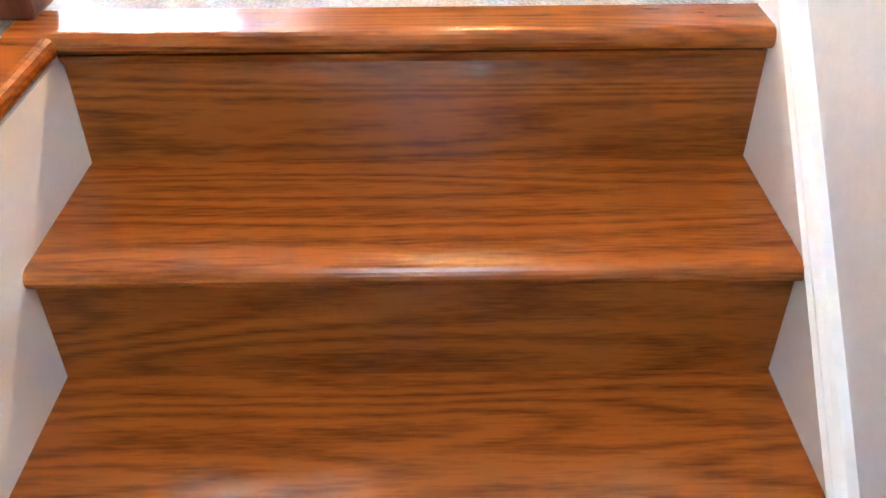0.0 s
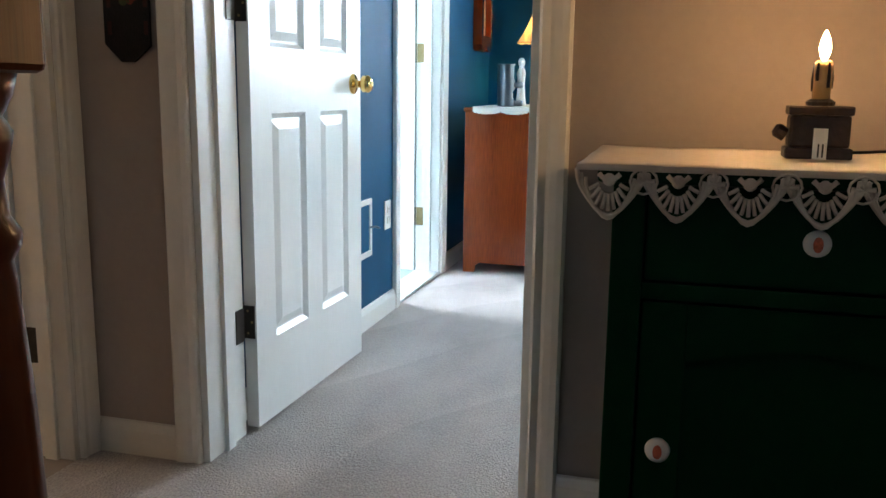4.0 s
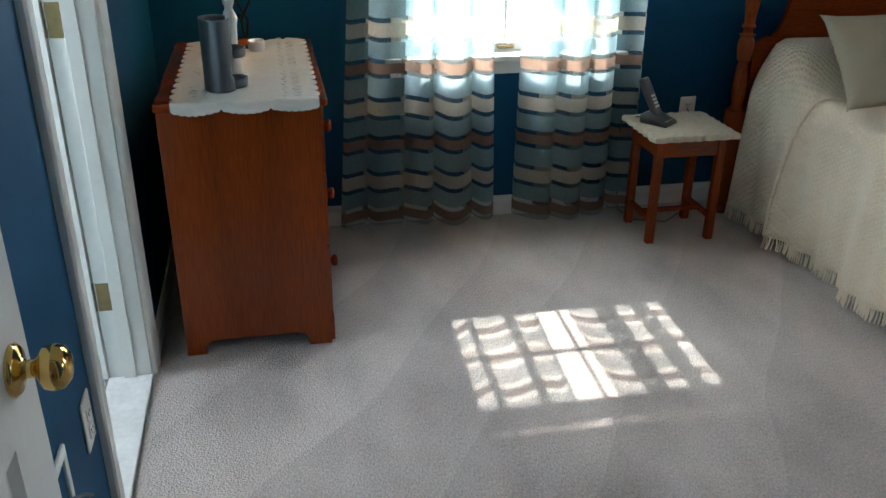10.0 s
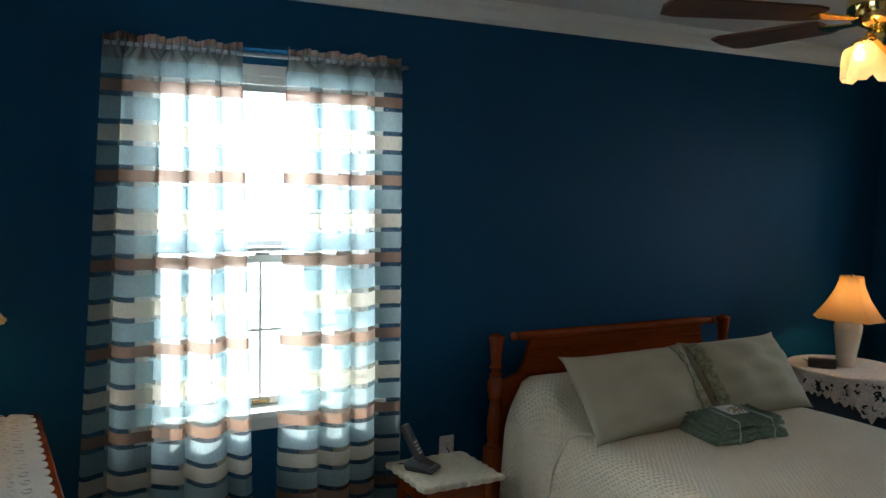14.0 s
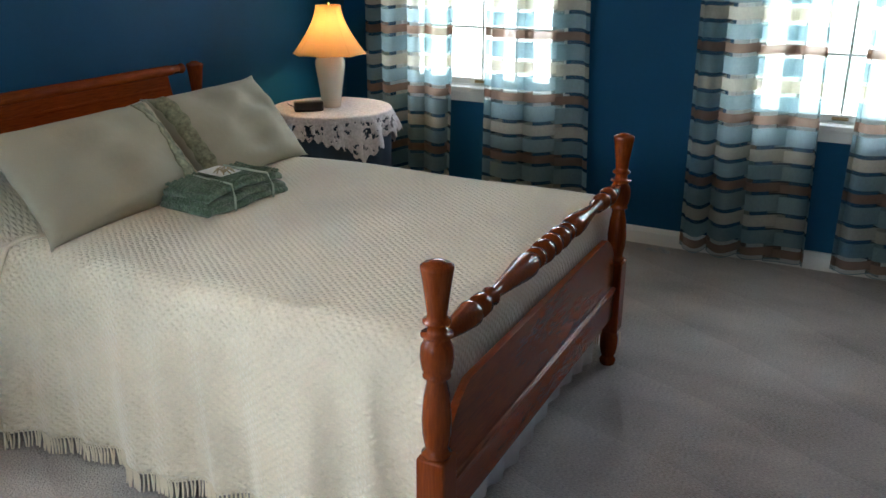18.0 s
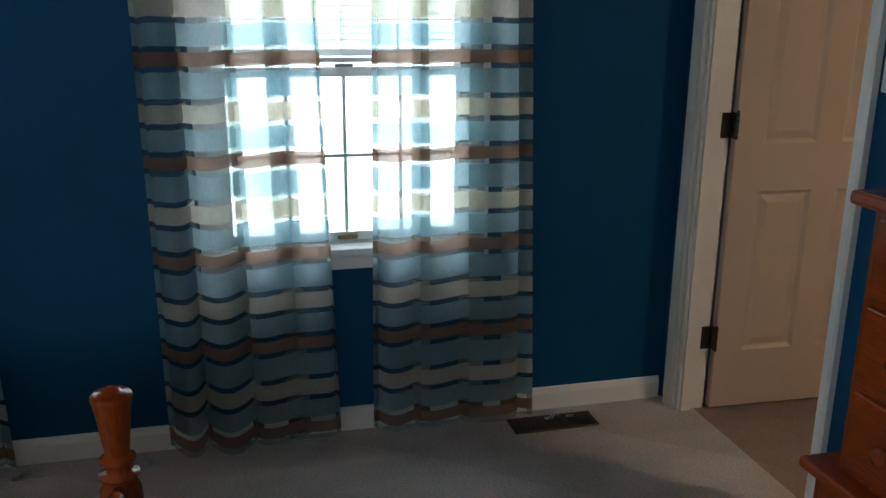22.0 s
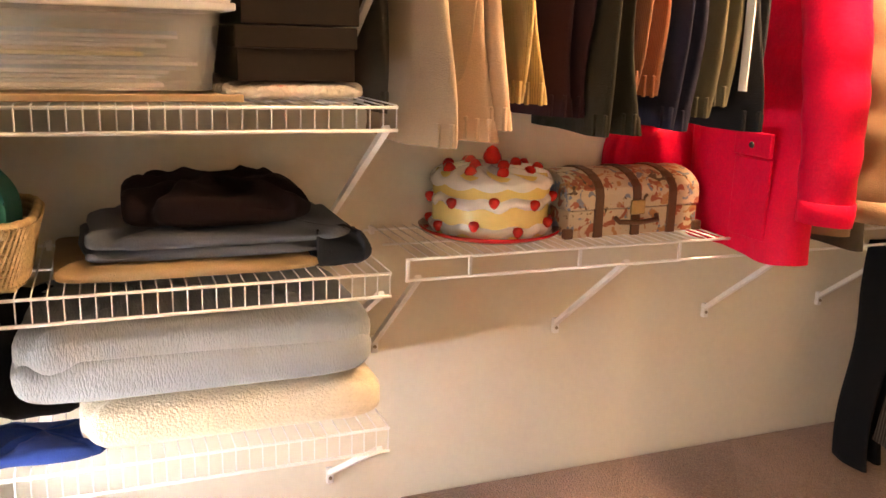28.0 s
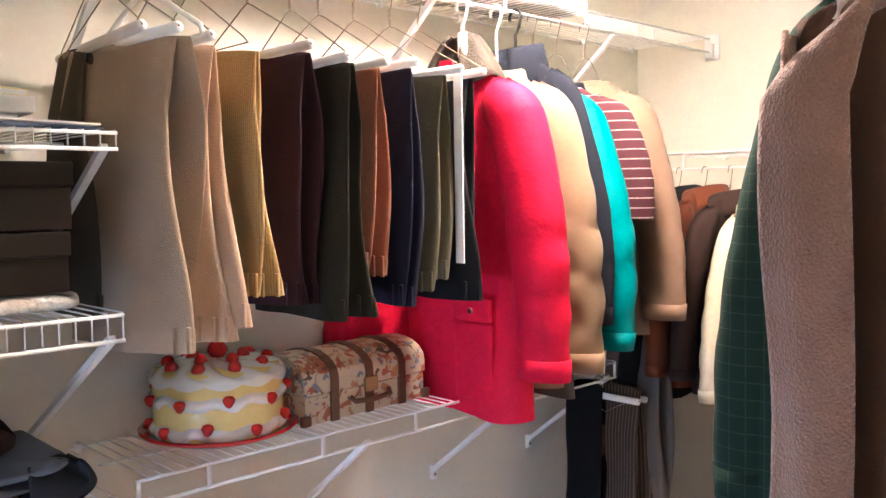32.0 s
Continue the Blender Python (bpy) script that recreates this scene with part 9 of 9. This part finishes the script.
grid(tpb, 30, 36, tcov)
solid(part("top_fold", tpb, WHITEB, fbk, smooth=True), 0.02, -1)
rq = random.Random(77)
spots = []
while len(spots) < 62:
    x, y = rq.uniform(-0.14, 0.14), rq.uniform(-0.2, 0.2)
    if all((x - a) ** 2 + (y - b) ** 2 > 0.0009 for a, b in spots):
        spots.append((x, y))
for k, (x, y) in enumerate(spots):
    bm = bmesh.new()
    an = rq.choice((0, 1.57, 3.14)) + rq.uniform(-0.6, 0.6)
    s = rq.uniform(0.6, 1.05)
    u = 0.0085 * s
    blobs = [(0, 0, 2.0, 0.95), (2.3, 0.7 + 0.3 * (k % 2), 0.85, 0.7), (3.1, 0.5, 0.55, 0.35), (-1.6, -1.0, 0.42, 1.1), (-0.7, -0.9, 0.35, 0.9), (1.0, -1.1, 0.4, 1.1), (1.8, -0.8, 0.35, 0.9), (-2.4, 0.9, 0.8 + 0.3 * (k % 3), 0.32)]
    if k % 3 == 0:
        blobs += [(2.1, 1.7, 0.25, 0.7), (2.7, 1.6, 0.22, 0.6)]
    for q, (i, j, rx, ry) in enumerate(blobs):
        p = []
        for e_ in range(10):
            lx, ly = (i + rx * math.cos(e_ * 0.6283)) * u, (j + ry * math.sin(e_ * 0.6283)) * u
            wx, wy = x + lx * math.cos(an) - ly * math.sin(an), y + lx * math.sin(an) + ly * math.cos(an)
            p.append(bm.verts.new((wx, wy, blanket_top(wx, wy) + 0.0020 + 0.0003 * q)))
        bm.faces.new(p)
    part("printed_animal", bm, (PR, PB, PG, PM, PB, PG, PR, PM)[k % 8], fbk)
for k in range(12):
    x, z = -0.13 + 0.024 * k, 0.018 + 0.026 * (k % 3)
    bm = bmesh.new()
    for (i, j) in ((0, 0), (1, 0), (2, 0), (2, 1), (-1, -1), (1, -1)):
        add_box(bm, (x + i * 0.007, 0.2125, z + j * 0.006), (x + i * 0.007 + 0.007, 0.2165, z + j * 0.006 + 0.006))
    part("printed_animal", bm, PR if k % 4 == 0 else PB, fbk)
bag = thing("travel_bag", "navy cloth travel bag with beige straps on the floor", "bag", T(3.25, -0.63, 0.0))
part("body", pillowy((-0.17, -0.19, 0.001), (0.23, 0.20, 0.46), 61, 0.018, power=0.6), cloth("navy_canvas", (0.012, 0.014, 0.03)), bag, smooth=True)
part("pocket", pillowy((-0.14, 0.02, 0.30), (0.08, 0.16, 0.475), 62, 0.014, power=0.6), cloth("blue_canvas", (0.02, 0.05, 0.17)), bag, smooth=True)
WEB = cloth("brown_webbing", (0.07, 0.055, 0.045))
for y in (-0.05, 0.08):
    part("strap", tube(bmesh.new(), [(-0.06, y, 0.42), (-0.055, y, 0.49), (-0.02, y, 0.54), (0.04, y, 0.545), (0.09, y, 0.49), (0.10, y, 0.42)], 0.012, 8), WEB, bag, smooth=True)
bundle("brown_shoe", "brown leather sandal beside the travel bag", "sandal", (3.0, -0.80, 0.001), (3.09, -0.57, 0.06), mat("sandal_leather", (0.16, 0.045, 0.02), 0.4, vary=0.2), 63, 0.01)

# small window with a fabric shade
cw = thing("window_closet", "small white sash window low in the closet wall", "window", kind="structure")
part("sill", box((3.505, -0.64, 0.638), (3.66, 0.30, 0.658), 0.004), WHITE, cw)
for nm, lo, hi in (("stile", (3.60, -0.62, 0.66), (3.635, -0.58, 1.75)), ("stile", (3.60, 0.24, 0.66), (3.635, 0.28, 1.75)), ("rail", (3.60, -0.58, 0.66), (3.635, 0.24, 0.70)), ("rail", (3.60, -0.58, 1.71), (3.635, 0.24, 1.75)), ("meeting_rail", (3.60, -0.58, 1.22), (3.635, 0.24, 1.255))):
    part(nm, box(lo, hi, 0.003), WHITE, cw)
gp = part("pane", box((3.615, -0.58, 0.70), (3.619, 0.24, 1.71)), GLASS, cw)
gp.visible_shadow = False
sh = thing("window_shade", "grey fabric shade with a dark scalloped hem, nearly closed", "window shade")
shb = bmesh.new()


def shade_fn(u, v):
    y = -0.618 + 0.896 * u
    low = 0.815 - 0.075 * abs(math.sin(u * math.pi * 3.5))
    return (3.575 + 0.003 * math.sin(v * 40), y, low + (1.745 - low) * v)


grid(shb, 60, 20, shade_fn)
solid(part("cloth", shb, shade_mat("grey_shade_cloth", (0.30, 0.29, 0.29), (0.16, 0.16, 0.17), 0.25), sh, smooth=True), 0.002)
part("piping", tube(bmesh.new(), [(3.575, -0.618 + 0.896 * i / 60, 0.814 - 0.075 * abs(math.sin(i / 60 * math.pi * 3.5))) for i in range(61)], 0.005, 6), cloth("dark_piping", (0.03, 0.03, 0.035)), sh, "dark piping", smooth=True)
part("roller", tube(bmesh.new(), [(3.58, -0.618, 1.735), (3.58, 0.278, 1.735)], 0.013, 10), WHITE, sh, smooth=True)

# dome lamp
dl = thing("ceiling_lamp", "round white glass ceiling lamp, lit", "ceiling lamp", T(1.62, -0.20, 0))
part("base", lathe(bmesh.new(), [(0.11, 2.425), (0.115, 2.449)], 32), WHITE, dl, smooth=True)
part("shade", lathe(bmesh.new(), [(0.002, 2.366), (0.045, 2.372), (0.08, 2.388), (0.1, 2.410), (0.105, 2.4245)], 40), emit("lit_glass_dome", (1.0, 0.84, 0.66), 2.0), dl, "lit white glass dome", smooth=True)

# ---- bathrooms beyond the doors ----
AQUA = mat("aqua_wall", (0.50, 0.63, 0.66), 0.6, vary=0.04)
TILEB = mat("pale_blue_tile", (0.36, 0.45, 0.50), 0.25, vary=0.08, rand=0.06)
TILEG = mat("beige_vinyl_tile", (0.34, 0.27, 0.20), 0.35, vary=0.12, rand=0.06)
MARBLE = mat("white_marble", (0.72, 0.74, 0.74), 0.2, vary=0.14, scale=9)
GROUT = mat("grey_grout", (0.30, 0.30, 0.29), 0.9)
TUBM = mat("white_enamel", (0.78, 0.78, 0.76), 0.15, vary=0.03)


def slab(name, lo, hi, mtl, label, cat, bevel=0.0):
    ob = obj(name, box(lo, hi, bevel), mtl)
    return tagged(ob, label, cat, kind="structure")


def tiles(parent, x0, x1, y0, y1, z, size, mtl):
    nx, ny = max(1, round((x1 - x0) / size)), max(1, round((y1 - y0) / size))
    dx, dy = (x1 - x0) / nx, (y1 - y0) / ny
    first = None
    for i in range(nx):
        for j in range(ny):
            if first is None:
                first = part("tile", box((0.0015, 0.0015, 0), (dx - 0.0015, dy - 0.0015, 0.006), 0.0012, 1), mtl, parent, m=T(x0, y0, z))
            else:
                t = new("tile", first.data)
                t.parent = parent
                t.matrix_basis = T(x0 + i * dx, y0 + j * dy, z)


slab("threshold_ensuite", (-1.585, 2.985, -0.02), (-1.455, 3.645, 0.012), MARBLE, "white marble threshold at the ensuite doorway", "threshold", 0.004)
fe = slab("floor_ensuite", (-3.6, 2.2, -0.2), (-1.586, 4.7, -0.003), GROUT, "pale blue tiled ensuite floor", "floor")
tiles(fe, -3.19, -1.59, 2.75, 4.35, -0.0025, 0.2, TILEB)
for nm, lo, hi in (("wall_ensuite_west", (-3.7, 2.2, -0.2), (-3.6, 4.7, 2.5)), ("wall_ensuite_north", (-3.6, 4.6, 0.0), (-1.587, 4.7, 2.5)), ("wall_ensuite_south", (-3.6, 2.2, 0.0), (-1.587, 2.3, 2.5))):
    slab(nm, lo, hi, AQUA, "pale aqua ensuite wall", "wall")
slab("ceiling_ensuite", (-3.7, 2.2, 2.44), (-1.587, 4.7, 2.54), CEIL, "white ensuite ceiling", "ceiling")

fb_ = slab("floor_bath", (-5.1, -0.4, -0.2), (-1.845, 2.5, -0.003), GROUT, "beige tiled hall bathroom floor", "floor")
tiles(fb_, -4.46, -1.85, -0.15, 1.59, -0.0025, 0.29, TILEG)
slab("wall_bath_pink", (-3.16, 1.44, 0.0), (-1.86, 1.54, 2.5), PINKW, "pinkish hall bathroom wall", "wall")
slab("baseboard_bath", (-3.16, 1.426, 0.001), (-1.86, 1.439, 0.10), TRIM, "white bathroom baseboard", "baseboard", 0.003)
slab("wall_bath_west", (-5.1, -0.4, 0.0), (-5.0, 2.5, 2.5), PINKW, "pinkish bathroom end wall", "wall")
slab("wall_bath_south", (-5.0, -0.4, 0.0), (-1.845, -0.3, 2.5), PINKW, "pinkish bathroom side wall", "wall")
slab("wall_bath_alcove", (-5.0, 2.4, 0.0), (-3.165, 2.5, 2.5), TUBM, "white tub surround", "wall")
slab("wall_bath_alcove_end", (-3.26, 1.545, 0.0), (-3.165, 2.4, 2.5), TUBM, "white tub surround end", "wall")
slab("ceiling_bath", (-5.1, -0.4, 2.44), (-1.845, 2.5, 2.54), CEIL, "white bathroom ceiling", "ceiling")
tub = thing("bathtub", "white enamel bathtub in a tiled alcove", "bathtub")
tbm = bmesh.new()
add_box(tbm, (-4.98, 1.62, 0.004), (-3.28, 1.66, 0.38), 0.008)
part("apron", tbm, TUBM, tub)
rimb = bmesh.new()
for lo, hi in (((-4.98, 1.60, 0.381), (-3.28, 1.69, 0.41)), ((-4.98, 2.30, 0.381), (-3.28, 2.38, 0.41)), ((-4.98, 1.691, 0.381), (-4.90, 2.299, 0.41)), ((-3.36, 1.691, 0.381), (-3.28, 2.299, 0.41))):
    add_box(rimb, lo, hi, 0.006)
part("rim", rimb, TUBM, tub)
part("basin", box((-4.90, 1.69, 0.06), (-3.36, 2.30, 0.12), 0.02), TUBM, tub)
sc_ = thing("shower_curtain", "white shower curtain drawn to one side of the tub", "shower curtain")
cbm = bmesh.new()
grid(cbm, 90, 14, lambda u, v: (-4.95 + 0.60 * u, 1.575 + 0.028 * math.sin(u * 62) * (0.6 + 0.4 * (1 - v)), 0.16 + 1.84 * v))
solid(part("cloth", cbm, mat("white_shower_cloth", (0.78, 0.78, 0.75), 0.7, vary=0.05), sc_, smooth=True), 0.002)
part("rod", tube(bmesh.new(), [(-5.0, 1.575, 2.02), (-3.27, 1.575, 2.02)], 0.012, 10), CHROME, sc_, smooth=True)

outlet("light_switch", pose(-2.81, 1.4385, 1.355), "white light switch plate on the bathroom wall", 1, True)

# ---- outdoors ----
GRASS = mat("lawn_grass", (0.055, 0.085, 0.025), 0.95, vary=0.35, scale=0.4, fine=9, bump=0.5, bump_scale=14)
ROOFM = mat("grey_shingle", (0.10, 0.095, 0.09), 0.9, vary=0.25, fine=40, bump=0.6, bump_scale=30)
gbm = bmesh.new()
bmesh.ops.create_grid(gbm, x_segments=24, y_segments=24, size=600, matrix=Matrix.Translation((0, 0, -3.0)))
tagged(obj("ground", gbm, GRASS), "green lawn reaching to the horizon", "ground", kind="structure")
# unseen overhang, added to keep sun out of the upper north sash
ev = thing("porch_eave", "unseen white boxed eave added to block high sun above the north window", "eave", kind="structure")
part("soffit", box((-2.0, 4.86, 2.28), (4.4, 5.80, 2.31)), WHITE, ev)
part("fascia", box((-2.0, 5.801, 2.22), (4.4, 5.84, 2.44), 0.004), WHITE, ev)
part("roof_edge", prism(bmesh.new(), [(4.86, 2.85), (5.86, 2.45), (5.86, 2.47), (4.86, 2.90)], -2.0, 4.4, "x"), ROOFM, ev)


# glowing sheets that stand in for the blown-out daylight beyond the windows
def glow_backdrop(name, col, col2, power, label, x0, y0, x1, y1):
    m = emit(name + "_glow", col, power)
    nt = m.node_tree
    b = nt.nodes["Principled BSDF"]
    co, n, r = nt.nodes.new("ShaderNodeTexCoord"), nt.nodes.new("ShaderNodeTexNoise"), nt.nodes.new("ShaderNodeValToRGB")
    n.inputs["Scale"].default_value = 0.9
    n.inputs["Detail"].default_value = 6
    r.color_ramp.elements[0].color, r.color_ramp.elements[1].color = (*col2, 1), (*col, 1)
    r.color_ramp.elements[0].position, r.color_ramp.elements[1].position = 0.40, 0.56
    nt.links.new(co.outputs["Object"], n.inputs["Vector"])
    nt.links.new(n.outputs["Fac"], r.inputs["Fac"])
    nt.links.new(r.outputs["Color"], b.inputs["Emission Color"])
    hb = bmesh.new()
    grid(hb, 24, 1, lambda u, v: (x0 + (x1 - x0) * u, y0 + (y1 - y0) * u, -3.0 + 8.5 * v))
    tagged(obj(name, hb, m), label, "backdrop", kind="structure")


glow_backdrop("backdrop_north", (0.95, 0.98, 1.0), (0.66, 0.74, 0.68), 1.1, "glowing sheet standing in for blown-out daylight beyond the north window", -12, 13, 14, 13)
glow_backdrop("backdrop_east", (0.93, 0.98, 1.0), (0.20, 0.31, 0.15), 1.0, "glowing mottled green sheet standing in for the bright garden beyond the east windows", 14, 14, 14, -12)
